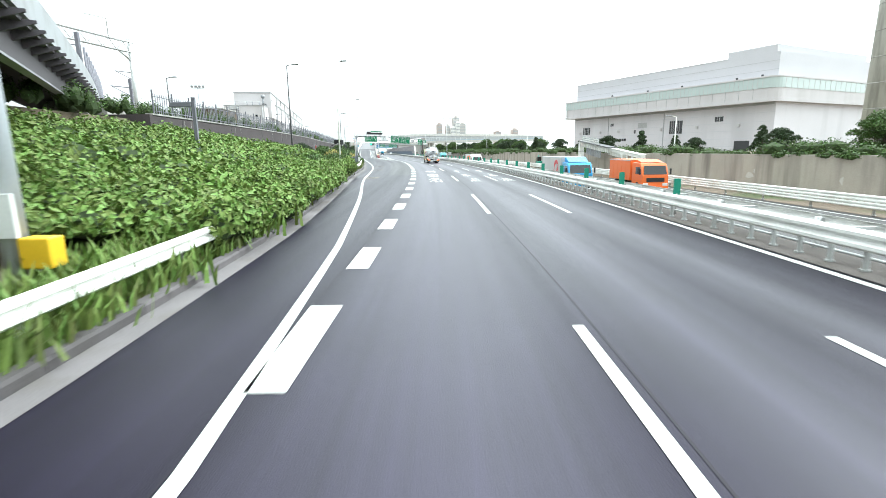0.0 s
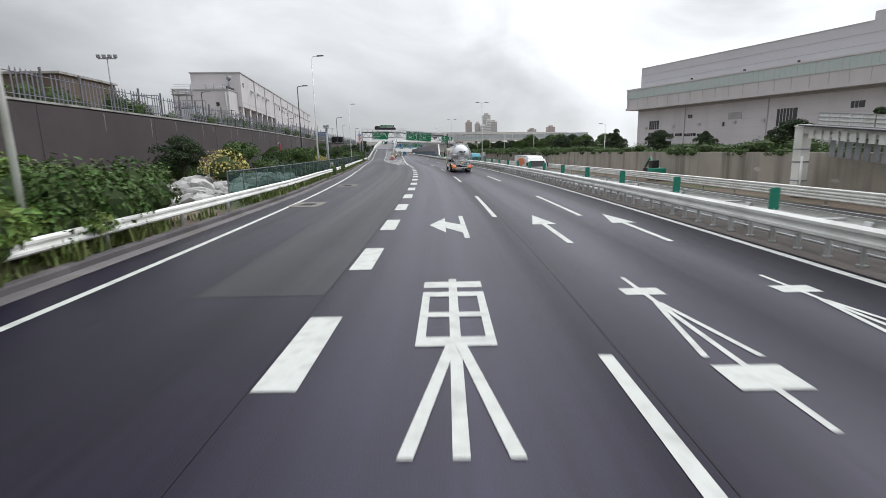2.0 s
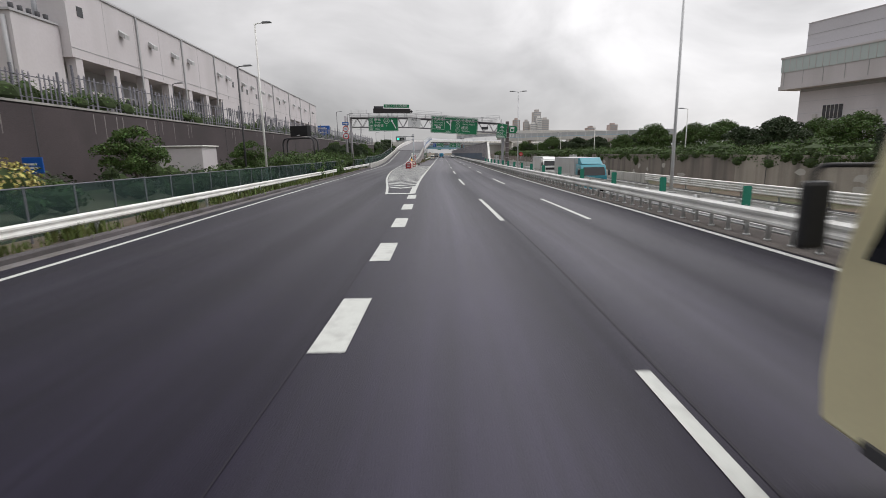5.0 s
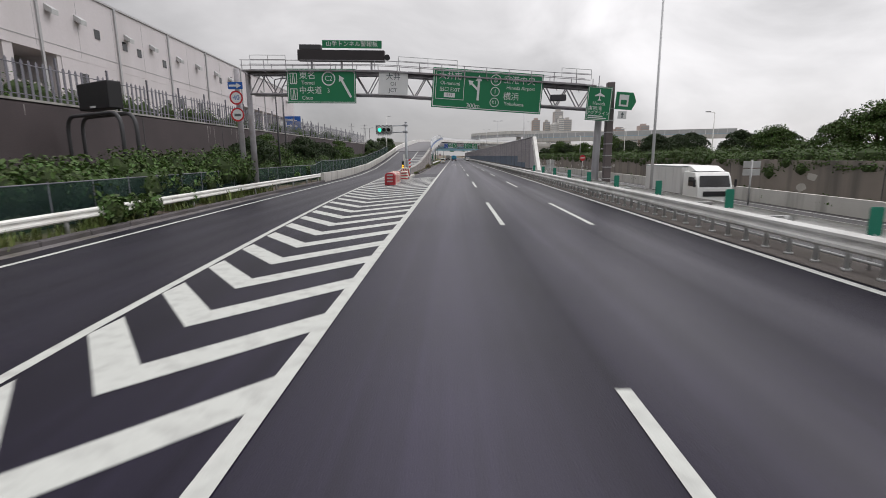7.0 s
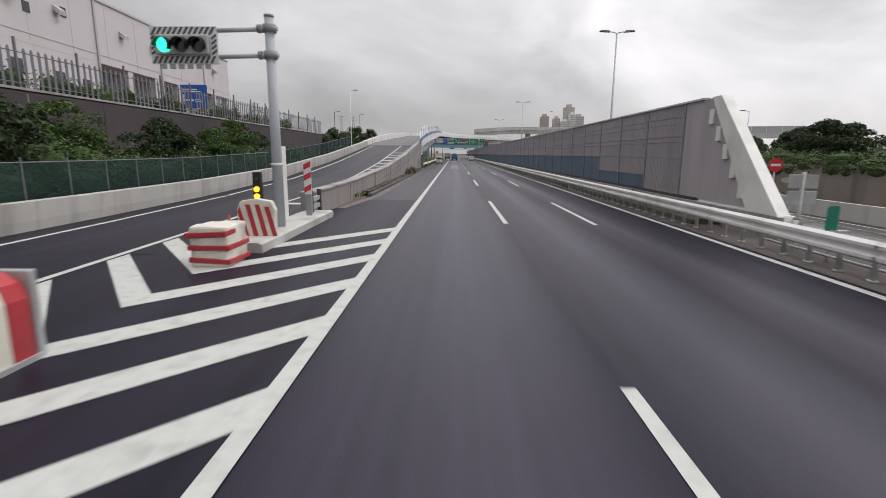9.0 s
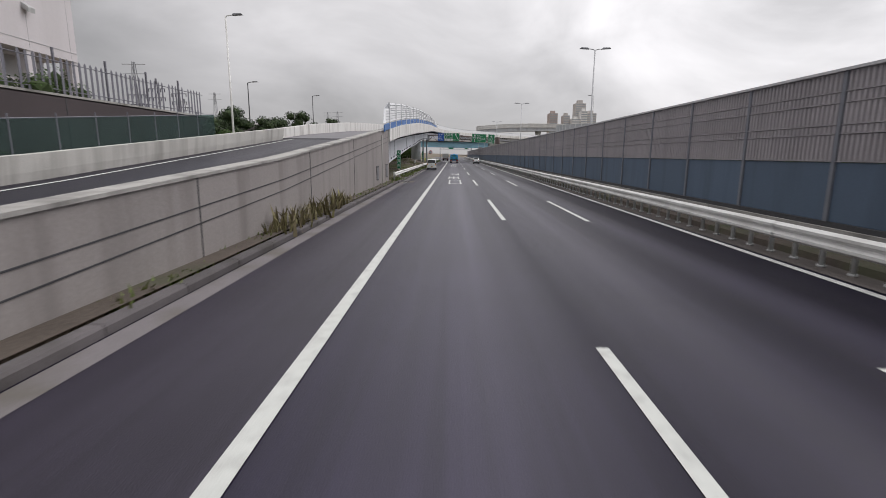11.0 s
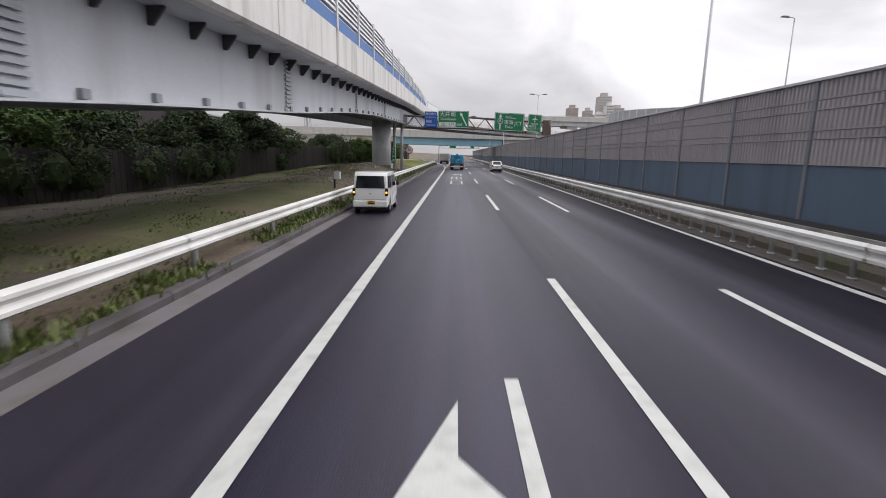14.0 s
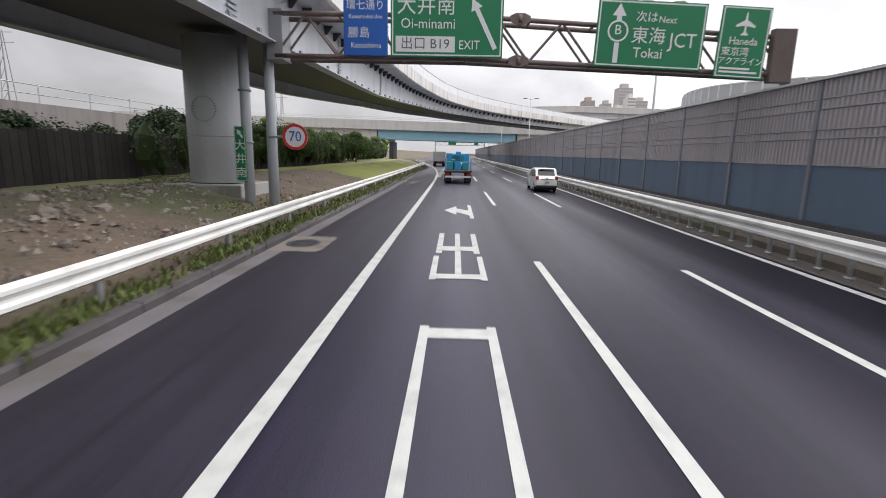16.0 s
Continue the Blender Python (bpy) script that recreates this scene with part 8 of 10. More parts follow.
# round bushes that spill over the rail, with a few openings
for i in range(62):
    s = -6 + i * 0.86 + rs.uniform(-0.4, 0.4)
    k = KERB_LEFT(s)
    if s < 7.5 or 14.9 < s < 16.6 or 33.8 < s < 41.5:
        continue
    h = rs.uniform(1.0, 1.45) if s < 30 else rs.uniform(1.2, 1.9)
    spots_front.append((s, k - rs.uniform(0.15, 0.55), h * 0.52, rs.uniform(0.5, 0.75), rs.uniform(0.65, 1.0), h * 0.52))
for i in range(330):
    s = rs.uniform(-6, 51)
    k = KERB_LEFT(s)
    u = rs.random()
    la = k - 1.0 - u * 4.6
    if 2.5 < s < 7.5 and la > -8.0:
        continue
    h = float(np.interp(u, [0, 0.3, 1], [1.15, 1.75, 2.2])) * (0.85 + 0.35 * rock_hash(s * 0.35, la * 0.35, 0))
    if s < 9:
        h *= 0.85
    r_ = rs.uniform(0.65, 1.05)
    spots_front.append((s, la, h * 0.66, r_, r_ * 1.15, h * 0.42))
for i in range(330):
    s = rs.uniform(-4, 60)
    la = rs.uniform(-21.0, KERB_LEFT(s) - 4.5)
    h = float(np.interp(la, [-21, -17, -13, -9.5], [4.2, 3.7, 2.75, 2.2])) + 0.45 * rock_hash(s * 0.2, la * 0.2, 3)
    h *= float(np.interp(s, [-2, 44, 52, 60], [1.0, 0.95, 0.8, 0.45]))
    spots_back.append((s, la, h * 0.76, rs.uniform(0.9, 1.6), rs.uniform(0.9, 1.6), h * 0.36))
hedge("shrub_bank", "dense bright green shrubs overgrowing the guardrail and verge", spots_front, 480, 0.185, LEAF_BRIGHT)
hedge("shrub_bank", "thick green vines covering the bank below the wall", spots_back, 320, 0.215, LEAF_BRIGHT)

# mixed growth behind the screen fence
spots, spots_d = [], []
for i in range(260):
    s = rs.uniform(60, 212)
    la = rs.uniform(-20.8, KERB_LEFT(s) - 1.8)
    h = float(np.interp(la, [-21, -15, -12], [1.5, 1.3, 0.8])) * (0.75 + 0.7 * rs.random())
    if 52 < s < 80 and la > -14:
        continue
    (spots_d if rock_hash(s * 0.1, la * 0.1, 9) > 0.08 else spots).append((s, la, 0.3 + h * 0.45, rs.uniform(0.6, 1.2), rs.uniform(0.6, 1.3), h * 0.6))
hedge("undergrowth", "rough green undergrowth behind the screen fence", spots, 95, 0.2, LEAF_MID, "undergrowth")
hedge("undergrowth", "dark tangled bushes behind the screen fence", spots_d, 110, 0.2, LEAF_DARK, "undergrowth")
for s, la, r in ((67.5, -12.5, 1.35), (94.5, -12.2, 1.0), (118, -17.0, 1.2)):
    hedge("flowering_bush", "rounded bush with pale yellow blossom", [(s, la, 0.4 + r * 0.8, r, r, r * 0.9)], 500, 0.17, LEAF_YELLOW, "bush")
# tall shaggy bushes crowding the screen fence before the sign gantry
spots = [(s, la, 0.3 + h * 0.5, rs.uniform(0.6, 1.0), rs.uniform(0.6, 1.1), h * 0.5) for s, la, h in ((rs.uniform(143, 171), rs.uniform(-16.5, -12.6), rs.uniform(1.5, 2.7)) for i in range(95))]
spots += [(s, KERB_LEFT(s) - rs.uniform(0.3, 0.8), 0.5, 0.35, 0.6, rs.uniform(0.45, 0.75)) for s in (147, 148.2, 155.6, 156.4, 157.2, 158, 161.5, 97, 98, 89)]
hedge("bushes", "tall dark shaggy bushes leaning over the screen fence and guardrail", spots, 210, 0.2, LEAF_MID, "bushes")
for s, la, r in ((92, -13.6, 1.5), (78, -15.4, 1.6), (98, -13.4, 1.4), (109, -19.0, 1.5), (111.5, -18.4, 1.5), (114, -19.2, 1.4)):
    hedge("bush", "loose rounded green bush behind the screen fence", [(s + rs.uniform(-1, 1) * r * 0.5, la + rs.uniform(-1, 1) * r * 0.4, 0.4 + r * rs.uniform(0.5, 1.4), r * 0.5, r * 0.55, r * 0.5) for i in range(9)], 260, 0.2, LEAF_MID, "bush")
# dense growth by the end of the guardrail and below the works, before and after the first gantry
spots = [(s, KERB_LEFT(s) - 0.9 - u * 5.5, h * 0.55, rs.uniform(0.6, 1.0), rs.uniform(0.6, 1.1), h * 0.5) for s, u, h in ((rs.uniform(41.5, 55), rs.random(), rs.uniform(1.3, 2.3)) for i in range(90))]
hedge("bushes", "leafy green bushes crowding the start of the screen fence", spots, 330, 0.16, LEAF_MID, "bushes")
spots = []
for i in range(170):
    s = rs.uniform(176, 236)
    la = rs.uniform(-20.6, KERB_LEFT(s) - 1.9)
    h = float(np.interp(la, [-21, -17, -14], [3.3, 2.6, 1.6])) * (0.55 + 0.75 * abs(rock_hash(s * 0.12, la * 0.12, 7)) + 0.2 * rs.random())
    spots.append((s, la, 0.3 + h * 0.5, rs.uniform(0.7, 1.3), rs.uniform(0.7, 1.4), h * 0.52))
hedge("bushes", "tall tangled green bushes hiding the foot of the retaining wall", spots, 230, 0.19, LEAF_MID, "bushes")
# plants spilling over the fence on top of the wall
spots = [(rs.uniform(24, 250), rs.uniform(-24.5, -21.9), 5.5 + rs.uniform(0.0, 0.5), rs.uniform(0.4, 0.9), rs.uniform(0.6, 1.5), rs.uniform(0.5, 1.3)) for i in range(250)]
hedge("wall_top_growth", "weeds and climbers growing along the fence on the wall", spots, 130, 0.15, LEAF_MID, "undergrowth")
# ivy and bushes above the old wall on the right
spots = []
for s in np.arange(-30, 330, 0.8):
    drop = float(np.interp(s, [-30, 60, 110, 150, 330], [0.1, 0.25, 0.3, 0.9, 1.0])) * (0.55 + 0.9 * abs(rock_hash(s * 0.11, 2, 5)))
    if s < 120 and rs.random() < 0.7:
        continue
    spots.append((s + rs.uniform(-0.5, 0.5), 24.75 + rs.uniform(-0.05, 0.3), 1.75 - drop * rs.uniform(0.1, 0.9), 0.35, rs.uniform(0.7, 1.2), 0.3 + 0.45 * drop))
    spots.append((s + rs.uniform(-0.8, 0.8), rs.uniform(25.2, 27.2), 1.85 + rs.uniform(-0.2, 0.35), rs.uniform(0.7, 1.2), rs.uniform(0.9, 1.7), rs.uniform(0.5, 0.85)))
hedge("ivy", "thick green ivy hanging over the old wall", spots, 150, 0.16, LEAF_MID, "ivy")
spots = []
for i in range(420):
    s, la = rs.uniform(-20, 330), rs.uniform(27.0, 44)
    h = float(np.interp(la, [27, 34, 44], [1.3, 2.4, 3.2])) * (0.8 + 0.5 * rock_hash(s * 0.08, la * 0.1, 6)) * (1.0 if s > 150 else 0.65)
    spots.append((s, la, 0.9 + h * 0.55, rs.uniform(0.9, 1.7), rs.uniform(1.0, 2.0), h * 0.5))
hedge("bushes", "green bushes filling the ground behind the old wall", spots, 150, 0.22, LEAF_MID, "bushes")
spots = [(s + rs.uniform(-0.5, 0.5), rs.uniform(21.7, 23.4), -0.75 + rs.uniform(0, 0.2), rs.uniform(0.4, 0.8), rs.uniform(0.6, 1.2), rs.uniform(0.25, 0.5)) for s in np.arange(155, 250, 1.1)]
hedge("low_hedge", "low green hedge strip behind the pale barrier", spots, 80, 0.17, LEAF_MID)


def tree(m, h, w, label, leaf, n_clump=34, per=80, size=0.3, trunk=0.12, shape="round"):
    t = thing("tree", m, label, "tree", "trees along the road")
    r_ = random.Random(int(h * 100 + w * 37 + n_clump))
    bm = bmesh.new()
    top = Vector((r_.uniform(-0.2, 0.2), r_.uniform(-0.2, 0.2), h * 0.62))
    add_pipe(bm, [(0, 0, -0.3), (0.05, 0.02, h * 0.2), tuple(top * 0.7), tuple(top)], trunk, 7)
    mids, rads = [], []
    for i in range(n_clump):
        a, u = r_.uniform(0, 2 * math.pi), r_.random()
        z = h * (0.3 + 0.62 * u)
        if shape == "cone":
            rr = w / 2 * (1.05 - u) * math.sqrt(r_.random())
        else:
            rr = w / 2 * math.sqrt(max(0.05, 1 - (2 * u - 0.9) ** 2)) * math.sqrt(r_.random())
        c = Vector((rr * math.cos(a), rr * math.sin(a), z))
        mids.append(c)
        k = w * r_.uniform(0.10, 0.20)
        rads.append((k, k, k * r_.uniform(0.6, 0.9)))
        if i % 3 == 0:
            s0 = top * (0.35 + 0.6 * u)
            add_pipe(bm, [s0, s0.lerp(c, 0.55) + Vector((0, 0, 0.1 * h * r_.random())), c], trunk * 0.3, 5)
    part("trunk", bm, BARK, t)
    p_, d_ = clump_points(plant_rng, np.array([tuple(c) for c in mids]), np.array(rads), per)
    o = new("crown", leaf_cloud("crown", p_, d_, size, leaf, plant_rng, 0.7))
    o.parent = t
    return t


kinds = [tree(stand(155, 38, 0.8), 4.6, 5.2, "broad dark green tree above the old wall", LEAF_DARK, 60, 170, 0.22),
         tree(stand(178, 40, 0.8), 5.2, 5.6, "broad green tree above the old wall", LEAF_MID, 60, 170, 0.22),
         tree(stand(170, 44, 0.8), 4.0, 4.2, "small dark tree above the old wall", LEAF_DARK, 44, 160, 0.2),
         tree(stand(120, 33, 0.8), 4.8, 2.6, "narrow dark conifer in front of the hall", LEAF_DARK, 46, 160, 0.17, 0.1, "cone")]
for i in range(34):
    s = 148 + i * 5.6 + rs.uniform(-2, 2)
    la = rs.uniform(32, 52)
    copy_thing(kinds[rs.choice((0, 0, 1, 1, 2))], stand(s, la, 0.7, rs.uniform(0, 360)) @ Matrix.Scale(rs.uniform(0.75, 1.1), 4))
for s, la, k in ((101, 36, 3), (104, 38, 2), (95, 40, 3), (88, 36, 3), (112, 36, 2), (84, 34, 2), (80, 38, 3), (126, 36, 2), (135, 34, 2), (142, 36, 1), (70, 38, 3), (62, 36, 2), (55, 40, 3), (131, 37, 3), (47, 36, 2), (40, 40, 1), (30, 36, 2), (20, 38, 1), (10, 36, 1), (2, 40, 2)):
    copy_thing(kinds[k], stand(s, la, 0.7, rs.uniform(0, 360)) @ Matrix.Scale(rs.uniform(0.7, 1.0), 4))
left_kinds = [tree(stand(126, -16.5, 0.4), 3.6, 3.2, "bushy young green tree behind the screen fence", LEAF_MID, 44, 190, 0.135, 0.08),
              tree(stand(74, -18, 0.4), 3.2, 3.4, "rounded dark green tree on the verge", LEAF_DARK, 48, 200, 0.135, 0.08)]
for s, la, k, sc in ((100, -18.5, 0, 0.8), (112, -17, 1, 0.7), (140, -15.5, 0, 0.9), (183, -17.5, 1, 1.15), (190, -19, 0, 1.2), (196, -17, 1, 1.3), (203, -19, 0, 1.2), (210, -18, 1, 1.2), (214, -16.8, 0, 1.0), (222, -19, 0, 1.3), (229, -20, 1, 1.2), (57, -23.5, 0, 0.6), (118, -19, 0, 0.8), (86, -18.8, 1, 0.75)):
    copy_thing(left_kinds[k], stand(s, la, 0.35, rs.uniform(0, 360)) @ Matrix.Scale(sc, 4))
# bushes that look over the ramp's parapet
for s, la, h in ((262, -20.4, 5.4), (266, -20.0, 6.4), (270, -20.6, 5.6), (275, -20.2, 6.0), (281, -20.6, 6.4), (287, -20.2, 7.6), (296, -20.6, 7.0), (306, -20.4, 8.2), (314, -20.8, 7.6)):
    hedge("bush", "loose dark green bush above the grey wall", [(s + rs.uniform(-1.8, 1.8), la - rs.uniform(0, 1.6), h - rs.uniform(0.3, h - 0.9), 0.8, 1.0, 0.7) for i in range(18)], 150, 0.2, LEAF_DARK, "bush")
# row of bushy trees and a dark fence behind the bank below the viaduct; mostly dark leaves, to paint its shade
for i in range(24):
    s = 262 + i * 5.6 + rs.uniform(-1.2, 1.2)
    copy_thing(left_kinds[1 if i % 6 else 0], stand(s, -18.3 - rs.uniform(0, 1.2), 0.5, rs.uniform(0, 360)) @ Matrix.Scale(rs.uniform(0.85, 1.45), 4))
for s, la, k in ((317, -17.9, 1.55), (323, -18.6, 1.2), (309, -18.2, 1.4)):
    copy_thing(left_kinds[1], stand(s, la, 0.7, s * 40) @ Matrix.Scale(k, 4))
for i in range(8):
    copy_thing(left_kinds[0], stand(352 + i * 8, -14 - rs.uniform(0, 3), 0.6, rs.uniform(0, 360)) @ Matrix.Scale(rs.uniform(0.9, 1.25), 4))
spots = [(s, rs.uniform(-17.2, -15.4), 0.5 + h * 0.5, 0.7, rs.uniform(0.8, 1.3), h * 0.55) for s, h in ((rs.uniform(338, 428), rs.uniform(2.4, 4.6)) for i in range(120))]
hedge("bushes", "dark bushy shrubs in front of the fence past the pier", spots, 240, 0.17, LEAF_DARK, "bushes")
# brighter leaf colour on top imitates light falling on the shrubs
spots = [(s, rs.uniform(-16.6, -15.0), h, 0.6, rs.uniform(0.5, 0.9), 0.55) for s, h in ((rs.uniform(352, 428), rs.uniform(2.6, 4.9)) for i in range(60))]
hedge("bushes", "shrub tops in brighter yellow-green leaves, painted as lit", spots, 200, 0.16, LEAF_BRIGHT, "bushes")
# dark leaf colour again carries the shade below the deck
spots = [(s, rs.uniform(-19.2, -17.7), 0.5 + h * 0.5, 0.7, rs.uniform(0.8, 1.3), h * 0.55) for s, h in ((rs.uniform(258, 345), rs.uniform(1.6, 3.2)) for i in range(120))]
hedge("bushes", "shrubs crowding behind the board fence, leaves darkened for shade", spots, 260, 0.15, LEAF_DARK, "bushes")
spots = [(s, rs.uniform(-16.6, -15.9), 0.2 + h * 0.5, 0.5, rs.uniform(0.6, 1.1), h * 0.52) for s, h in ((rs.uniform(266, 322), rs.uniform(1.2, 2.7)) for i in range(70)) if rock_hash(s * 0.13, 1, 8) > -0.12]
hedge("bushes", "dark ragged shrubs growing through the board fence", spots, 260, 0.14, LEAF_DARK, "bushes")
bf = thing("board_fence", Matrix(), "weathered dark board fence behind the grass bank", "fence")
DARKWOOD = mat("dark_boards", (0.045, 0.04, 0.038), 0.85, vary=0.25, scale=2, fine=25, bump=0.3, space="World", piece=0.3)
board_me = mesh_of("board", box(-0.02, -0.2, -0.2, 0.02, 0.2, 2.25), DARKWOOD)
for i in range(295):
    share("board", board_me, bf, stand(260 + i * 0.43, -16.9, ground_height(260 + i * 0.43, -16.9)) @ pose(0, 0, rs.uniform(-0.08, 0.05)))
for h in (0.4, 1.8):
    part("rail", pipe([at(s, -16.93, ground_height(s, -16.9) + h) for s in steps(260, 386, 3)], 0.04, 5), DARKWOOD, bf)
# far wall above the bank under the viaduct
structure("far_wall", ribbon([(0, 1.5), (0, 4.6), (-0.5, 4.6), (-0.5, 1.5)], steps(262, 470, 8), lat=lambda s: -23.6), RAMPWALL, "grey concrete wall of a raised road behind the trees", "wall")
fr = thing("road_railing", Matrix(), "thin steel railing along the raised road", "railing")
for h in (0.5, 1.0):
    part("rail", pipe([at(s, -23.8, 4.6 + h) for s in steps(262, 470, 10)], 0.03, 5), GALV, fr)
for s in steps(262, 470, 4):
    part("post", tube((0, 0, 4.5), (0, 0, 5.7), 0.03, seg=5), GALV, fr, m=stand(s, -23.8))


# turf over the bank, worn through to the soil in places
TURF = mat("worn_turf", (0.095, 0.105, 0.04), 0.95, vary=0.3, scale=0.6, fine=16, bump=0.7, stain=(0.165, 0.125, 0.085), stain_amount=0.9, stain_scale=0.28, space="World")
LAWN = mat("green_turf", (0.21, 0.235, 0.055), 0.95, vary=0.22, scale=0.6, fine=16, bump=0.7, stain=(0.15, 0.14, 0.06), stain_amount=0.6, stain_scale=0.3, space="World")
# the two dirt sheets carry the viaduct's shade in their dark colour
for a, b, l0, l1, m_, text in ((259, 283, -16.8, -5.5, DIRT_SHADE, "dark bare dirt in the shade below the viaduct"), (283, 306, -16.8, -11.0, DIRT_SHADE, "dark bare dirt along the fence"), (283, 306, -11.0, -5.5, TURF, "rough worn turf over the bank"), (306, 346, -16.8, -12.2, TURF, "strip of worn turf along the board fence"), (346, 392, -16.0, -5.5, LAWN, "fresh green turf on the bank"), (392, 440, -16.0, -11.0, LAWN, "fresh green turf beside the exit lane")):
    structure("turf", flat_grid(a, b, l0, l1), m_, text, "grass")


# grass blades and weeds
def tufts(name, label, rows, material, per, tall, spread, category):
    """rows: (s, lat, z, scale). Long thin blades."""
    n = len(rows) * per
    base = np.repeat(np.array([tuple(at(s, la, z)) for s, la, z, _ in rows]), per, 0)
    sc = np.repeat(np.array([k for *_, k in rows]), per)[:, None]
    base = base + plant_rng.normal(0, 1, (n, 3)) * np.array([spread, spread, 0]) * sc
    ang = plant_rng.uniform(0, 2 * math.pi, n)
    d = np.stack([np.cos(ang), np.sin(ang), 0 * ang], 1)
    lean = d * plant_rng.uniform(0.1, 0.7, (n, 1)) * tall * sc
    hgt = plant_rng.uniform(0.5, 1.15, (n, 1)) * tall * sc
    side = np.stack([-np.sin(ang), np.cos(ang), 0 * ang], 1) * 0.03 * sc
    up = np.array([[0, 0, 1.0]])
    v = np.stack([base - side, base + side, base + lean * 0.4 + up * hgt * 0.65 + side * 0.7, base + lean * 0.4 + up * hgt * 0.65 - side * 0.7, base + lean + up * hgt], 1).reshape(-1, 3)
    k = np.arange(n)[:, None] * 5
    faces = np.concatenate([k + [0, 1, 2, 3]], 0).tolist() + np.concatenate([k + [3, 2, 4]], 0).tolist()
    me = bpy.data.meshes.new(name)
    me.from_pydata(v.tolist(), [], faces)
    me.materials.append(material)
    return tagged(new(name, me), label, category, kind="stuff")


BLADE = leaf_mat("grass_blades", (0.13, 0.165, 0.048), (0.7, 1.3))
DRY = leaf_mat("dry_grass", (0.17, 0.15, 0.075))
row_ = []
for i in range(3200):
    s = rs.uniform(259, 393)
    la = -4.7 - rs.random() ** 1.6 * 1.0
    if rock_hash(s * 0.25, 0, 4) > -0.38:
        row_.append((s, la, 0.08, rs.uniform(0.4, 1.0)))
tufts("verge_grass", "patchy green grass and weeds along the kerb", row_, BLADE, 16, 0.26, 0.16, "grass")
row_ = [(s, la, ground_height(s, la) - 0.02, rs.uniform(0.5, 1.1)) for s, la in ((rs.uniform(262, 344), rs.uniform(-16.6, -5.6)) for i in range(4200)) if rock_hash(s * 0.09, la * 0.2, 1) > (-0.2 if s < 300 or s > 346 else (-0.3 if la < -11.8 else 0.22))]
tufts("bank_grass", "short green grass on the bank", row_, BLADE, 20, 0.11, 0.42, "grass")
row_ = [(rs.uniform(-10, 172), 0, 0.1, rs.uniform(0.5, 1.4)) for i in range(650)]
row_ = [(s, KERB_LEFT(s) - 0.3 - rs.random() * 0.8, z, k) for s, _, z, k in row_]
tufts("verge_weeds", "tall green weeds under the guardrail", row_, BLADE, 16, 0.42, 0.16, "weeds")
row_ = [(s, KERB_LEFT(s) - rs.uniform(0.3, 2.6), 0.1, rs.uniform(0.8, 1.7)) for s in (rs.uniform(-5, 13) for i in range(420))]
tufts("verge_weeds", "fresh tall grass between guardrail and shrubs", row_, LEAF_BRIGHT, 16, 0.42, 0.18, "weeds")
row_ = [(s, -5.0 + rs.uniform(-0.1, 0.15), 0.05, rs.uniform(0.4, 1.3)) for s in np.arange(205, 258, 0.22)]
tufts("wall_weeds", "weeds growing at the foot of the ramp wall", row_[::3], BLADE, 14, 0.22, 0.12, "weeds")
row_ = [(s, -4.95 + rs.uniform(-0.05, 0.2), 0.05, rs.uniform(0.8, 2.2)) for s in np.arange(231, 241, 0.35)]
tufts("wall_weeds", "tall dry weeds leaning from the foot of the wall", row_, DRY, 10, 0.45, 0.12, "weeds")

# rubble: pale rocks behind the screen fence, stones on the bank
def rock_mesh(seed, r):
    bm = bmesh.new()
    bmesh.ops.create_icosphere(bm, subdivisions=2, radius=r)
    for v in bm.verts:
        v.co *= 1 + 0.45 * rock_hash(*(v.co * 2.2 / r * 0.5 + Vector((seed * 3.3, 0, 0))))
        v.co.z *= 0.62
    return bm


ROCK = mat("pale_rock", (0.38, 0.37, 0.36), 0.9, vary=0.25, scale=2, fine=18, bump=0.4, piece=0.3)
STONE = mat("bank_stone", (0.24, 0.21, 0.18), 0.9, vary=0.3, scale=3, fine=18, bump=0.4, piece=0.35)
rock_meshes = [mesh_of("rock", rock_mesh(i, 0.5), ROCK) for i in range(5)]
stone_meshes = [mesh_of("stone", rock_mesh(i + 7, 0.16), STONE) for i in range(5)]
heap = thing("rock_heap", Matrix(), "heap of pale broken rocks behind the screen fence", "rocks")
for i in range(150):
    s = rs.uniform(53, 82)
    la = KERB_LEFT(s) - 2.0 - rs.uniform(0, 4.5)
    sc = rs.uniform(0.5, 1.3)
    share("rock", rs.choice(rock_meshes), heap, stand(s, la, 0.35 + 0.55 * rs.random() * (1 - abs(s - 69) / 15), rs.uniform(0, 360)) @ pose(0, 0, 0, rs.uniform(-25, 25), rs.uniform(-25, 25)) @ Matrix.Scale(sc, 4))
rub = thing("rubble", Matrix(), "loose stones and rubble scattered over the bare bank", "stones")
for i in range(299):
    s = rs.gauss(320, 9)
    la = rs.uniform(-12.5, -5.9)
    share("stone", rs.choice(stone_meshes), rub, stand(s, la, ground_height(s, la), rs.uniform(0, 360)) @ Matrix.Scale(rs.uniform(0.2, 0.8) + 0.9 * rs.random() ** 6, 4))
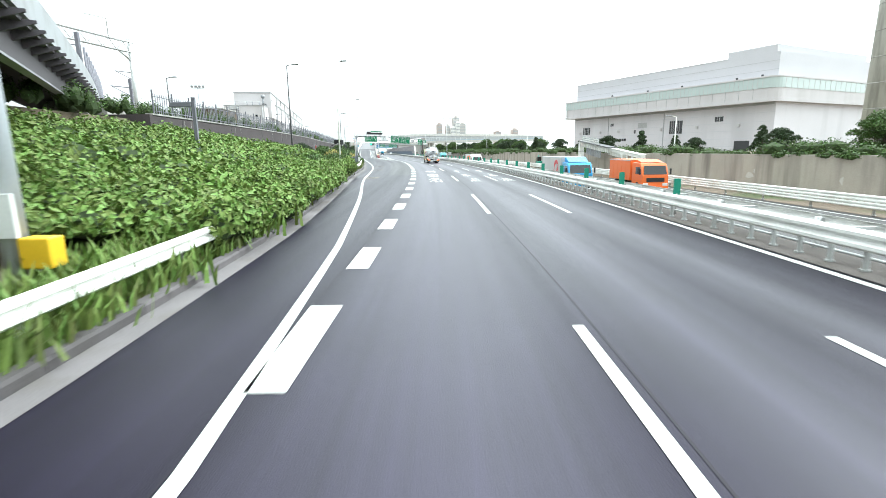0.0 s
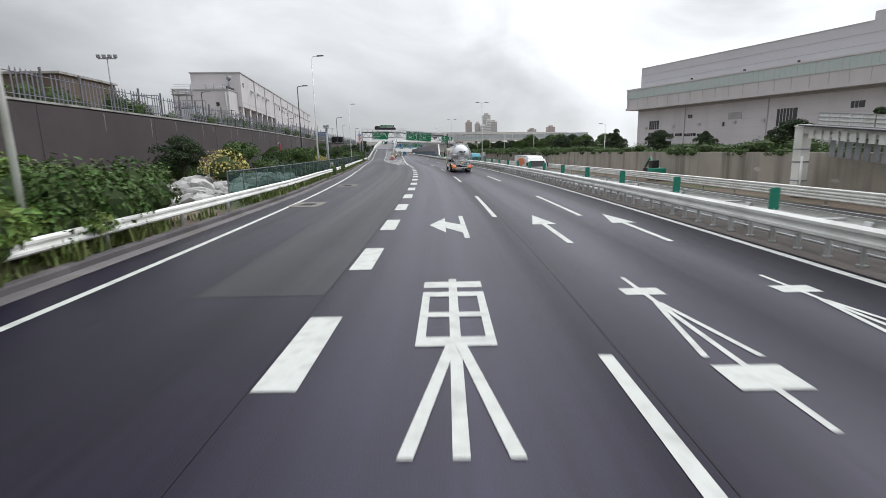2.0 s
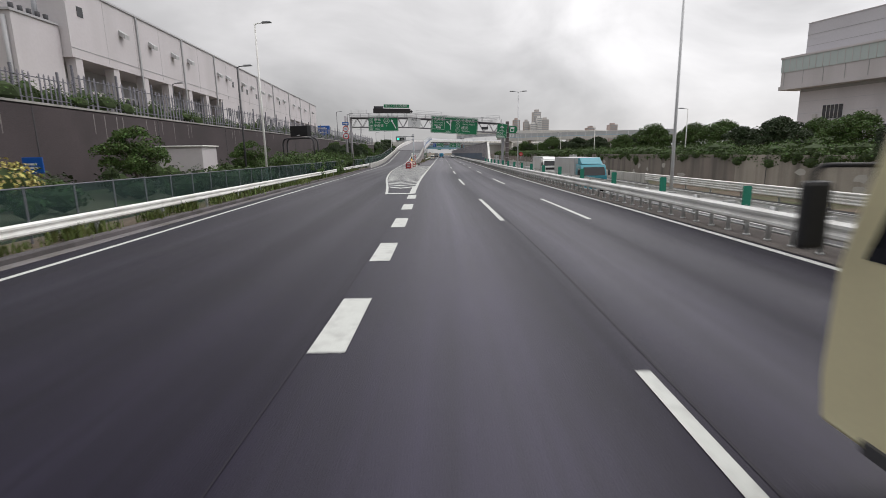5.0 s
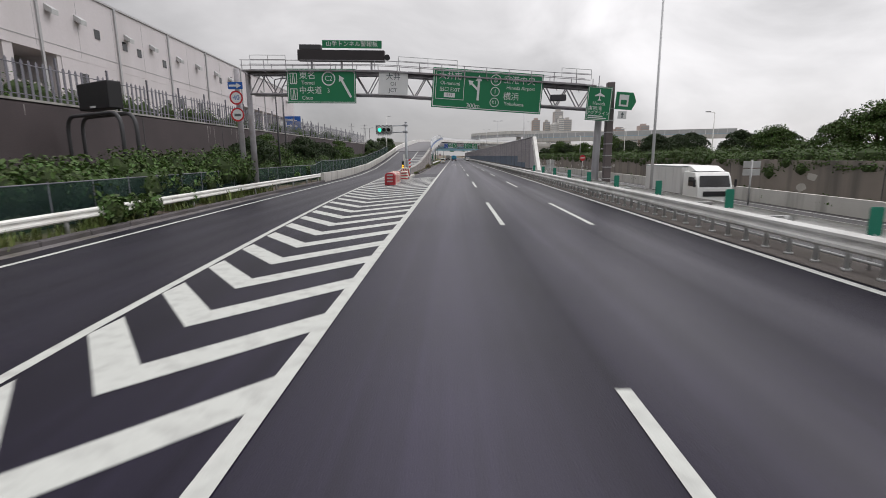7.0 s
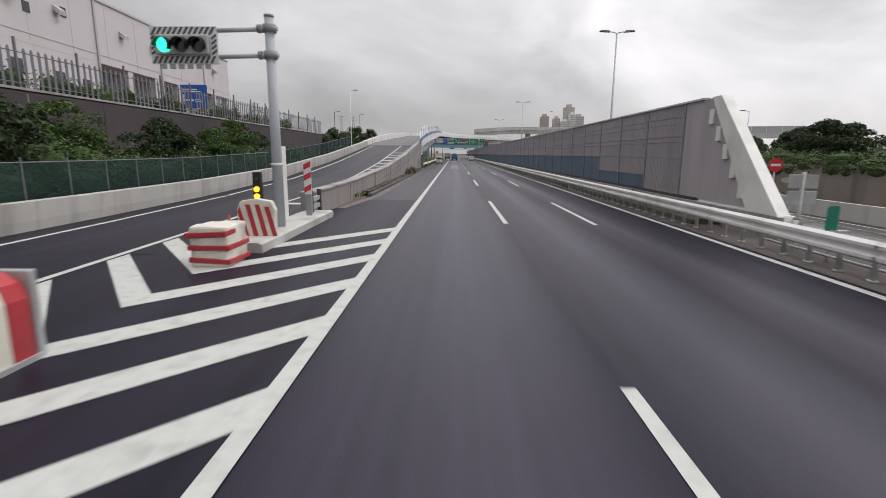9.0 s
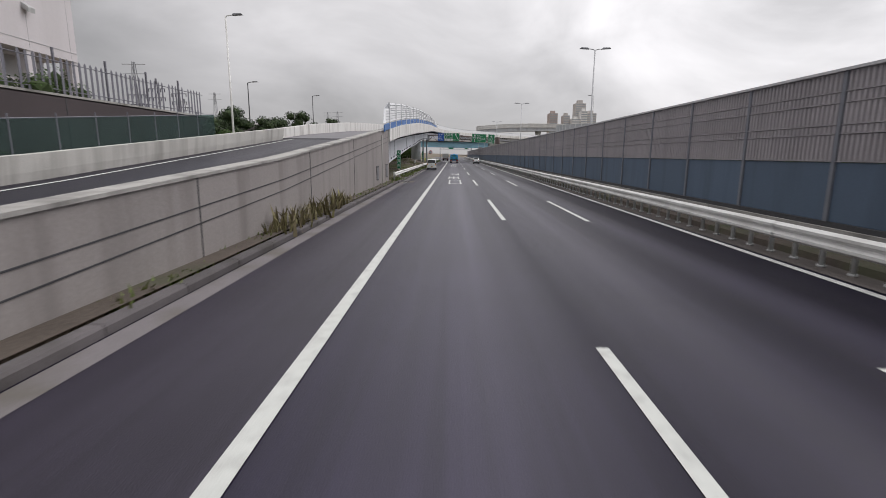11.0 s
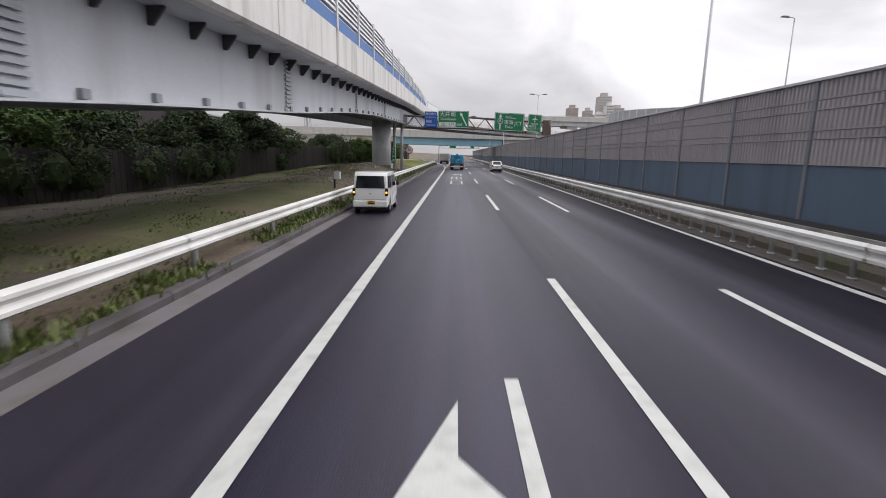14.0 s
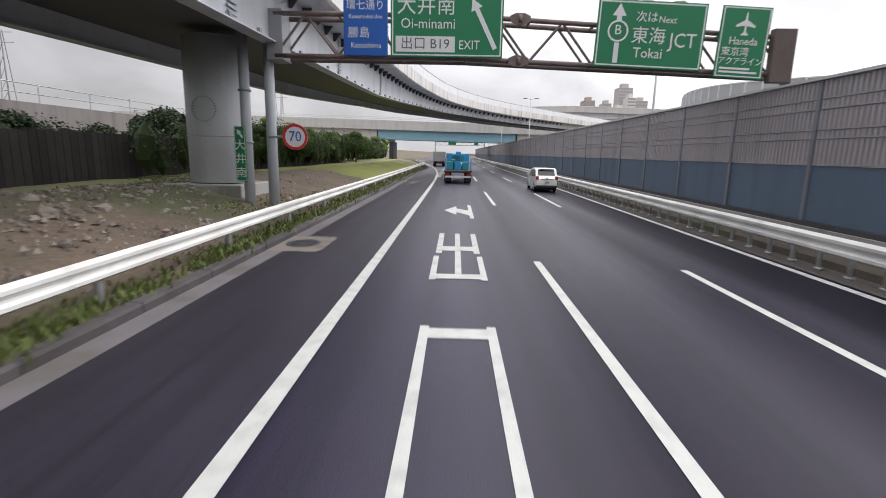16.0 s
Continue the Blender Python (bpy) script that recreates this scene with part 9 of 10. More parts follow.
def pebbles(n, rng):
    """Very many small clods and pebbles over the bare soil, one mesh."""
    v, f = [], []
    for i in range(n):
        s, la = rng.gauss(319, 12), rng.uniform(-13.5, -5.7)
        c = at(s, la, ground_height(s, la))
        r = rng.uniform(0.015, 0.05) + 0.06 * rng.random() ** 5
        k = len(v)
        a = rng.uniform(0, 6.28)
        for j in range(4):
            v.append((c.x + r * math.cos(a + j * 1.57) * rng.uniform(0.7, 1.3), c.y + r * math.sin(a + j * 1.57) * rng.uniform(0.7, 1.3), c.z - 0.02))
        v.append((c.x + r * rng.uniform(-0.3, 0.3), c.y + r * rng.uniform(-0.3, 0.3), c.z + r * rng.uniform(0.5, 1.1)))
        f += [(k + j, k + (j + 1) % 4, k + 4) for j in range(4)]
    me = bpy.data.meshes.new("pebbles")
    me.from_pydata(v, [], f)
    me.materials.append(leaf_mat("clods", (0.21, 0.18, 0.15), (0.45, 1.6)))
    return tagged(new("pebbles", me), "clods, pebbles and broken rubble on the bare bank", "pebbles", kind="stuff")


pebbles(9000, random.Random(8))
box_ = thing("marker_stake", stand(301.5, -6.6, ground_height(301.5, -6.6)), "short wooden stake with a pale box on the bank", "stake")
part("stake", box(-0.05, -0.05, -0.2, 0.05, 0.05, 0.9), DARKWOOD, box_)
part("box", box(-0.02, -0.14, 0.55, 0.32, 0.1, 0.95, 0.03), SIGN_WHITE, box_)

# ---- vehicles ----
TYRE_SEG = 28
RIM = mat("wheel_rim", (0.55, 0.55, 0.54), 0.35, 0.6, vary=0.1, scale=4, fine=30)
CHROME = mat("chrome", (0.65, 0.65, 0.66), 0.18, 1.0, vary=0.05, scale=4, fine=30)
TAIL = lamp_mat("tail_lamp_lit", (1.0, 0.16, 0.14), 1.1)
TAIL_OFF = mat("tail_lamp", (0.42, 0.02, 0.02), 0.25, vary=0.1, scale=4, fine=30)
ORANGE = lamp_mat("side_marker_lit", (1.0, 0.45, 0.03), 1.6)
SILVER = mat("silver_tank_paint", (0.68, 0.69, 0.70), 0.36, 0.35, vary=0.05, scale=0.8, fine=12, stain=(0.40, 0.41, 0.42), stain_amount=0.35, stain_scale=1.1, streak=True, coat=0.3)
SILVER_FLAT = mat("silver_frame_paint", (0.60, 0.61, 0.62), 0.45, 0.2, vary=0.08, scale=2, fine=25, stain=(0.25, 0.24, 0.23), stain_amount=0.4, stain_scale=2.0)
CREAM = mat("cream_cab_paint", (0.72, 0.66, 0.42), 0.35, 0.0, vary=0.05, scale=1, fine=20, coat=0.4)
CARWHITE = mat("white_car_paint", (0.86, 0.87, 0.85), 0.25, 0.0, vary=0.03, scale=1, fine=20, coat=0.6)
CHEV_Y = mat("reflective_yellow", (0.85, 0.50, 0.03), 0.45, vary=0.05, scale=3, fine=20)
CHEV_R = mat("reflective_red", (0.62, 0.04, 0.03), 0.45, vary=0.05, scale=3, fine=20)


def lathe(profile, axis="y", seg=48, squash=1.0, centre=(0, 0, 0)):
    """profile: (along, radius)."""
    bm = bmesh.new()
    rows = []
    for y, r in profile:
        if r < 1e-4:
            rows.append([bm.verts.new((centre[0], y, centre[2]))])
        else:
            rows.append([bm.verts.new((centre[0] + r * math.cos(2 * math.pi * i / seg), y, centre[2] + squash * r * math.sin(2 * math.pi * i / seg))) for i in range(seg)])
    for a, b in zip(rows, rows[1:]):
        for i in range(seg):
            j = (i + 1) % seg
            if len(a) == 1:
                f = bm.faces.new((a[0], b[i], b[j]))
            elif len(b) == 1:
                f = bm.faces.new((a[i], a[j], b[0]))
            else:
                f = bm.faces.new((a[i], a[j], b[j], b[i]))
            f.smooth = True
    bmesh.ops.recalc_face_normals(bm, faces=bm.faces[:])
    return bm


def wheel(parent, x, y, r, w, dual=False, holes=True):
    """A wheel with its axle along x; the outside faces away from the middle."""
    o = 1 if x > 0 else -1
    prof = [(-w / 2, r * 0.60), (-w / 2, r * 0.90), (-w * 0.38, r * 0.985), (-w * 0.2, r), (w * 0.2, r), (w * 0.38, r * 0.985), (w / 2, r * 0.90), (w / 2, r * 0.60)]
    tyre = lathe(prof, seg=TYRE_SEG)
    m = pose(x, y, r, 0, 0, 90 if o < 0 else -90)
    t = part("tyre", tyre, RUBBER, parent, m=m)
    rim = lathe([(w * 0.46, r * 0.62), (w * 0.48, r * 0.56), (w * 0.30, r * 0.50), (w * 0.22, r * 0.30), (w * 0.34, r * 0.24), (w * 0.36, r * 0.08), (w * 0.36, 0.0)], seg=24)
    part("rim", rim, RIM, t)
    if holes:
        for k in range(8):
            a = 2 * math.pi * k / 8
            part("hand_hole", tube((r * 0.40 * math.cos(a), w * 0.255, r * 0.40 * math.sin(a)), (r * 0.40 * math.cos(a), w * 0.285, r * 0.40 * math.sin(a)), r * 0.065, seg=8), BLACK, t)
    if dual:
        part("tyre", lathe(prof, seg=TYRE_SEG), RUBBER, parent, m=pose(x - o * (w + 0.04), y, r, 0, 0, 90 if o < 0 else -90))
    return t


def plate_bars(parent, x, y, z, w, h, face, ink):
    """A number plate with plain bars for its writing, facing -y."""
    p = part("number_plate", box(x - w / 2, y, z - h / 2, x + w / 2, y + 0.015, z + h / 2, 0.004), face, parent, "number plate with blank bars")
    bm = bmesh.new()
    add_box(bm, x - w * 0.4, y - 0.004, z - h * 0.32, x + w * 0.4, y, z + h * 0.08)
    add_box(bm, x - w * 0.28, y - 0.004, z + h * 0.2, x + w * 0.28, y, z + h * 0.36)
    part("writing", bm, ink, p)


def tanker():
    t = thing("tanker_lorry", stand(92.0, 3.32), "silver powder tanker lorry with cream cab and red side panel", "lorry")
    # chassis
    for x in (-0.38, 0.38):
        part("chassis_beam", box(x - 0.05, 0.7, 0.62, x + 0.05, 9.2, 0.86, 0.01), SILVER_FLAT, t)
    part("axle_housing", box(-0.9, 1.7, 0.35, 0.9, 3.5, 0.6, 0.05), STEEL_DARK, t)
    # rear bumper
    part("rear_bumper", box(-1.04, 0.0, 0.42, 1.04, 0.14, 0.58, 0.02), SILVER_FLAT, t, "silver rear underrun bar")
    for sx in (-1, 1):
        lb = part("lamp_box", box(sx * 0.84 - 0.22, -0.04, 0.58, sx * 0.84 + 0.22, 0.12, 0.80, 0.015), SILVER_FLAT, t)
        for k in (0, 1):
            x = sx * 0.84 + (0.03 + k * 0.0) * 0 + (-0.05 + k * 0.115) * sx * -1
            part("tail_lamp", box(x - 0.05, -0.055, 0.62, x + 0.05, -0.04, 0.76, 0.008), TAIL, lb, "lit red tail lamp")
        part("reflector", box(sx * 1.0 - 0.04, -0.055, 0.62, sx * 1.0 + 0.03, -0.04, 0.76, 0.006), TAIL_OFF, lb)
        part("side_marker", tube((sx * 1.07, -0.02, 0.70), (sx * 1.12, -0.02, 0.70), 0.045, seg=12), ORANGE, lb, "lit orange marker")
        hz = part("hazard_plate", box(sx * 0.82 - 0.24, -0.05, 0.44, sx * 0.82 + 0.24, -0.03, 0.57), CHEV_Y, t, "yellow and red hazard stripes")
        for k in range(4):
            x = sx * 0.82 - 0.2 + k * 0.12
            slab(hz, [(x - 0.04, 0.445), (x + 0.015, 0.445), (x + 0.07, 0.565), (x + 0.015, 0.565)] if sx < 0 else [(x + 0.04, 0.445), (x + 0.095, 0.445), (x + 0.04, 0.565), (x - 0.015, 0.565)], CHEV_R, -0.054, "stripe")
    part("white_reflector", tube((-0.55, -0.03, 0.66), (-0.55, -0.05, 0.66), 0.04, seg=12), SIGN_WHITE, t)
    # wheels
    for y in (1.85, 3.12):
        for x in (-0.97, 0.97):
            wheel(t, x, y, 0.44, 0.21, dual=True)
    for x in (-0.97, 0.97):
        wheel(t, x, 8.55, 0.44, 0.22)
    # mudguards, flaps, side guard
    for sx in (-1, 1):
        sec = [(sx * 0.72, 0), (sx * 1.08, 0), (sx * 1.08, -0.16), (sx * 1.05, -0.16), (sx * 1.05, -0.03), (sx * 0.72, -0.03)]
        pts = [(1.22, 0.62), (1.28, 0.92), (1.52, 1.08), (3.45, 1.08), (3.72, 0.92), (3.80, 0.62)]
        bm = bmesh.new()
        rows = [[bm.verts.new((a, y, z + b)) for a, b in sec] for y, z in pts]
        for r0, r1 in zip(rows, rows[1:]):
            for i in range(6):
                bm.faces.new((r0[i], r0[(i + 1) % 6], r1[(i + 1) % 6], r1[i]))
        bm.faces.new(rows[0][::-1]); bm.faces.new(rows[-1])
        bmesh.ops.recalc_face_normals(bm, faces=bm.faces[:])
        part("mudguard", bm, SILVER_FLAT, t, "silver mudguard")
        fl = part("mud_flap", box(sx * 0.88 - 0.24, 1.12, 0.12, sx * 0.88 + 0.24, 1.15, 0.78, 0.01), BLACK, t, "black rubber mud flap")
        slab(fl, [(sx * 0.88 - 0.02, 0.42), (sx * 0.88 + 0.10, 0.50), (sx * 0.88 + 0.02, 0.50), (sx * 0.88 - 0.10, 0.42)], SIGN_WHITE, 1.11, "mark")
        slab(fl, [(sx * 0.88 - 0.08, 0.36), (sx * 0.88 + 0.04, 0.40), (sx * 0.88 + 0.10, 0.44), (sx * 0.88 - 0.02, 0.40)], SIGN_WHITE, 1.11, "mark")
        bm = bmesh.new()
        for k in range(5):
            add_box(bm, sx * 0.88 - 0.16 + k * 0.068, 1.106, 0.2, sx * 0.88 - 0.11 + k * 0.068, 1.112, 0.25)
        part("writing", bm, SIGN_WHITE, fl)
        part("side_lamp", tube((sx * 1.0, 1.16, 0.84), (sx * 1.0, 1.12, 0.84), 0.055, seg=12), ORANGE, t, "lit orange side lamp")
        part("side_guard", box(sx * 1.05 - 0.025, 3.9, 0.42, sx * 1.05 + 0.025, 7.7, 0.56, 0.01), SILVER_FLAT, t)
        part("side_guard", box(sx * 1.05 - 0.02, 3.9, 0.70, sx * 1.05 + 0.02, 7.7, 0.78, 0.01), SILVER_FLAT, t)
        for y in (4.2, 5.4, 6.6, 7.6):
            part("guard_leg", box(sx * 1.0 - 0.03, y - 0.03, 0.42, sx * 1.0 + 0.03, y + 0.03, 0.9), STEEL_DARK, t)
        for y in (4.6, 5.6, 6.6, 7.5):
            part("side_marker", tube((sx * 1.07, y, 0.62), (sx * 1.10, y, 0.62), 0.03, seg=10), ORANGE, t)
        part("step_box", box(sx * 0.9 - 0.17, 5.2, 0.48, sx * 0.9 + 0.17, 6.1, 0.98, 0.04), SILVER_FLAT, t)
        part("air_tank", tube((sx * 0.8, 6.4, 0.82), (sx * 0.8, 7.4, 0.82), 0.15, seg=16), SILVER_FLAT, t)
    part("discharge_pipe", tube((-0.98, 1.6, 1.42), (-0.98, 7.6, 1.42), 0.115, seg=20), SILVER_FLAT, t, "long silver discharge pipe")
    for y in (1.62, 3.0, 4.6, 6.2):
        part("pipe_clamp", tube((-0.98, y, 1.42), (-0.98, y + 0.08, 1.42), 0.135, seg=20), SILVER_FLAT, t)
    part("rubber_hose", pipe(rounded([(-0.98, 1.6, 1.42), (-0.98, 1.1, 1.36), (-0.7, 0.75, 1.1), (-0.4, 0.6, 0.95)], 0.3), 0.06, 10), BLACK, t)
    # tank
    R, ZC = 0.985, 1.97
    prof = [(0.52, 0.0), (0.53, 0.18), (0.57, 0.36), (0.66, 0.56), (0.80, 0.73), (0.98, 0.865), (1.18, 0.945), (1.42, R), (2.6, R), (5.4, R), (7.2, R), (7.5, 0.94), (7.72, 0.80), (7.85, 0.55), (7.90, 0.0)]
    body = lathe(prof, seg=64, centre=(0, 0, ZC))
    for v in body.verts:                                  # the rear belly draws in towards the outlet
        low, back = max(0.0, (ZC - 0.1) - v.co.z), max(0.0, 2.0 - v.co.y)
        v.co.x *= 1 - 0.22 * min(1, low) * min(1, back / 1.4)
        v.co.y += 0.35 * low * min(1.0, back)
    tank = part("tank", body, SILVER, t, "glossy silver tank")
    for y in (1.42, 3.35, 5.3, 7.2):
        part("weld_ring", lathe([(y - 0.015, R), (y, R + 0.008), (y + 0.015, R)], seg=64, centre=(0, 0, ZC)), SILVER, tank)
    part("seam_line", box(-R - 0.004, 1.5, ZC + 0.05, -R + 0.01, 2.4, ZC + 0.058), SIGN_WHITE, tank)
    for z, w in ((1.18, 0.5), (1.12, 0.42)):
        part("saddle", box(-0.62, 3.4, 0.86, 0.62, 3.7, z, 0.02), SILVER_FLAT, t)
        part("saddle", box(-0.62, 6.4, 0.86, 0.62, 6.7, z, 0.02), SILVER_FLAT, t)
    # red panel with plain shapes on both flanks
    REDP = mat("red_panel_paint", (0.62, 0.045, 0.035), 0.35, vary=0.05, scale=2, fine=20, coat=0.4)
    for sx in (-1, 1):
        def wrap(y0, y1, a0, a1, lift, material, slant=0.0):
            bm = bmesh.new()
            n = 8
            rows = []
            for i in range(n + 1):
                a = a0 + (a1 - a0) * i / n
                r = R + lift
                rows.append([bm.verts.new((sx * r * math.cos(a), y + slant * (a - a0), ZC + r * math.sin(a))) for y in (y0, y1)])
            for p, q in zip(rows, rows[1:]):
                bm.faces.new((p[0], p[1], q[1], q[0])).smooth = True
            bmesh.ops.recalc_face_normals(bm, faces=bm.faces[:])
            return part("flank_panel", bm, material, tank, "red flank panel" if material is REDP else "")
        wrap(4.35, 7.05, -0.08, 0.36, 0.006, REDP, -0.5)
        for k in range(4):
            wrap(4.55 + k * 0.36, 4.80 + k * 0.36, 0.02, 0.24, 0.011, SIGN_WHITE, -0.3)
        wrap(6.25, 6.33, 0.06, 0.26, 0.011, SIGN_WHITE, -0.8)
        wrap(6.42, 6.62, 0.03, 0.10, 0.011, SIGN_WHITE, -0.8)
    # roof walk and its folding rail
    part("roof_walk", box(-0.42, 1.7, ZC + R - 0.04, 0.42, 7.2, ZC + R + 0.03, 0.01), SILVER_FLAT, t)
    for y in (2.6, 4.4, 6.2):
        part("manhole_cover", tube((0, y, ZC + R), (0, y, ZC + R + 0.14), 0.26, seg=20), SILVER_FLAT, t)
    part("rack_rail", box(-0.70, 1.35, ZC + 0.86, -0.64, 7.4, ZC + 0.90), SILVER_FLAT, t)
    part("rack_rail", box(-0.80, 1.25, ZC + 1.02, -0.74, 7.4, ZC + 1.08), STEEL_DARK, t)
    part("rack_board", prism([(-0.80, ZC + 1.02), (-0.62, ZC + 0.88), (-0.60, ZC + 0.89), (-0.78, ZC + 1.06)], 1.3, 7.4, "y"), STEEL_DARK, t, "dark folded walkway rail")
    for k in range(8):
        part("rack_strut", tube((-0.66, 1.4 + k * 0.83, ZC + 0.78), (-0.80, 1.4 + k * 0.83, ZC + 1.06), 0.018, seg=6), SILVER_FLAT, t)
    part("rack_end", prism([(-0.85, ZC + 1.10), (-0.50, ZC + 0.82), (-0.50, ZC + 0.72), (-0.70, ZC + 0.72)], 1.22, 1.26, "y"), SILVER_FLAT, t)
    part("rack_end", prism([(0.85, ZC + 1.02), (0.50, ZC + 0.90), (0.62, ZC + 0.72), (0.70, ZC + 0.72)], 1.22, 1.26, "y"), SILVER_FLAT, t)
    # hoop ladders round the rear shoulder
    for sx in (-1, 1):
        pts = [(sx * (R + 0.03) * math.cos(a), 1.30 - 0.1 * math.sin(a), ZC + (R + 0.03) * math.sin(a)) for a in np.linspace(-0.75, 1.05, 18)]
        part("hoop_pipe", pipe(pts + [(sx * 0.36, 1.35, ZC + R + 0.10)], 0.030, 10), SILVER_FLAT, t, "silver vent pipe round the tank")
    part("hoop_pipe", pipe([((R + 0.10) * math.cos(a), 1.12, ZC + (R + 0.10) * math.sin(a)) for a in np.linspace(-0.6, 1.1, 18)], 0.03, 8), SILVER_FLAT, t)
    # rear head: shade hood, cable, gauges, notes
    def on_head(x, z, out=0.0):
        r = min(0.98, math.hypot(x, z - ZC))
        y = float(np.interp(r, [p[1] for p in prof[:8]], [p[0] for p in prof[:8]]))
        low = max(0.0, (ZC - 0.1) - z)
        return (x, y + 0.35 * low * min(1.0, max(0, 2.0 - y)) - out, z)
    hood = bmesh.new()
    add_prism(hood, [(-0.42, 0.0), (0.42, 0.0), (0.30, -0.20), (-0.24, -0.20)], 0.02, 0.24, "y")
    part("hood", prism([(0.30, 0.30), (0.62, 0.34), (0.62, 0.30), (0.33, 0.27)], -0.34, 0.38, "x"), SILVER, t, "projecting lamp hood", m=pose(0.05, 0.02, ZC))
    # solid block in dark grey, painted as the shade under the hood
    part("hood_recess", prism([(-0.30, 0.29), (0.42, 0.27), (0.30, 0.10), (-0.16, 0.12)], 0.30, 0.56, "y"), mat("recess_shadowed", (0.10, 0.105, 0.11), 0.6, vary=0.2, scale=4, fine=20), t, m=pose(0.05, 0.04, ZC))
    part("lamp", box(0.10, 0.28, ZC + 0.17, 0.24, 0.36, ZC + 0.23, 0.01), lamp_mat("work_lamp", (0.75, 0.77, 0.8), 0.15), t, "small white work lamp")
    part("cable", pipe([on_head(x, z, 0.02) for x, z in ((0.18, ZC + 0.20), (0.0, ZC + 0.24), (-0.18, ZC + 0.18), (-0.36, ZC + 0.14), (-0.52, ZC + 0.02), (-0.62, ZC - 0.08))], 0.014, 6), BLACK, t)
    bm = bmesh.new()
    for r_ in range(3):
        for c in range(6 if r_ < 2 else 5):
            p = on_head(-0.08 + c * 0.075, ZC - 0.04 - r_ * 0.075, 0.012)
            add_box(bm, p[0], p[1] - 0.004, p[2], p[0] + 0.055, p[1] + 0.004, p[2] + 0.04)
    part("writing", bm, STEEL_GREY, t)
    p = on_head(0.62, ZC - 0.13, 0.01)
    part("yellow_sticker", box(p[0] - 0.04, p[1] - 0.006, p[2] - 0.06, p[0] + 0.04, p[1] + 0.006, p[2] + 0.06), CHEV_Y, t, "yellow sticker")
    gb = part("gauge_box", box(-0.92, 0.34, ZC - 0.30, -0.55, 0.62, ZC - 0.08, 0.015), SILVER_FLAT, t, "silver gauge box")
    part("gauge_roof", prism([(0.28, ZC - 0.06), (0.70, ZC - 0.02), (0.70, ZC - 0.05), (0.28, ZC - 0.09)], -0.96, -0.50, "x"), SILVER_FLAT, gb)
    for x in (-0.81, -0.66):
        g = part("gauge", tube((x, 0.34, ZC - 0.19), (x, 0.315, ZC - 0.19), 0.068, seg=20), BLACK, gb)
        part("dial", tube((x, 0.316, ZC - 0.19), (x, 0.31, ZC - 0.19), 0.05, seg=20), SIGN_WHITE, g)
    # outlet: arched clamp ring, swing bolts, cone and yellow-collared valve
    arc = [(0.0 + 0.42 * math.cos(a), 0.50, ZC - 0.85 + 0.42 * math.sin(a)) for a in np.linspace(0.25, math.pi - 0.25, 16)]
    part("clamp_ring", pipe(arc, 0.04, 10), SILVER_FLAT, t, "arched clamp ring")
    for a in np.linspace(0.3, math.pi - 0.3, 7):
        c, s_ = math.cos(a), math.sin(a)
        part("swing_bolt", tube((0.36 * c, 0.47, ZC - 0.85 + 0.36 * s_), (0.54 * c + 0.03, 0.38, ZC - 0.85 + 0.56 * s_), 0.026, seg=8), SILVER_FLAT, t)
        part("bolt_nut", tube((0.47 * c, 0.42, ZC - 0.85 + 0.47 * s_), (0.50 * c, 0.40, ZC - 0.85 + 0.50 * s_), 0.045, seg=8), SILVER_FLAT, t)
    for a in (0.9, math.pi - 0.9):
        part("spoke", tube((0.0, 0.42, ZC - 0.98), (0.42 * math.cos(a), 0.48, ZC - 0.85 + 0.42 * math.sin(a)), 0.025, seg=8), SILVER_FLAT, t)
    part("outlet_cone", lathe([(0.25, 0.14), (0.36, 0.18), (0.60, 0.38), (0.75, 0.5)], seg=28, centre=(0, 0, ZC - 0.86)), SILVER_FLAT, t)
    part("valve_body", tube((0.10, 0.10, ZC - 1.08), (0.02, 0.34, ZC - 0.94), 0.10, seg=18), SILVER_FLAT, t)
    part("valve_collar", tube((0.085, 0.13, ZC - 1.06), (0.055, 0.22, ZC - 1.01), 0.118, seg=18), CHEV_Y, t, "yellow valve collar")
    part("valve_flange", tube((0.12, 0.04, ZC - 1.12), (0.10, 0.09, ZC - 1.09), 0.14, seg=18), SILVER_FLAT, t)
    part("valve_handle", tube((0.12, 0.02, ZC - 1.1), (0.10, -0.02, ZC - 1.34), 0.022, seg=8), SILVER_FLAT, t)
    # pump gear and pipework behind the rail
    for x, z, r in ((-0.52, 0.98, 0.16), (-0.30, 0.92, 0.12), (-0.66, 1.12, 0.10), (0.42, 1.0, 0.13), (0.62, 1.08, 0.10)):
        part("pump_housing", tube((x, 0.22, z), (x, 0.55, z), r, seg=18), SILVER_FLAT, t)
        part("pump_flange", tube((x, 0.20, z), (x, 0.24, z), r * 1.25, seg=18), GALV, t)
    for pts, r in (([(-0.75, 0.35, 1.35), (-0.75, 0.30, 0.95), (-0.45, 0.25, 0.82), (-0.1, 0.28, 0.84)], 0.035), ([(-0.85, 0.6, 1.5), (-0.82, 0.35, 1.2), (-0.6, 0.3, 1.15)], 0.03),
                   ([(0.25, 0.3, 0.86), (0.55, 0.28, 0.9), (0.8, 0.4, 1.1)], 0.035), ([(-0.68, 0.4, 1.62), (-0.68, 0.4, 1.30), (-0.55, 0.3, 1.2)], 0.02), ([(-0.2, 0.25, 0.75), (0.3, 0.25, 0.75)], 0.03), ([(0.5, 0.5, 1.35), (0.7, 0.4, 1.2), (0.95, 0.2, 1.12)], 0.045)):
        part("pipework", pipe(rounded(pts, 0.1), r, 8), SILVER_FLAT, t)
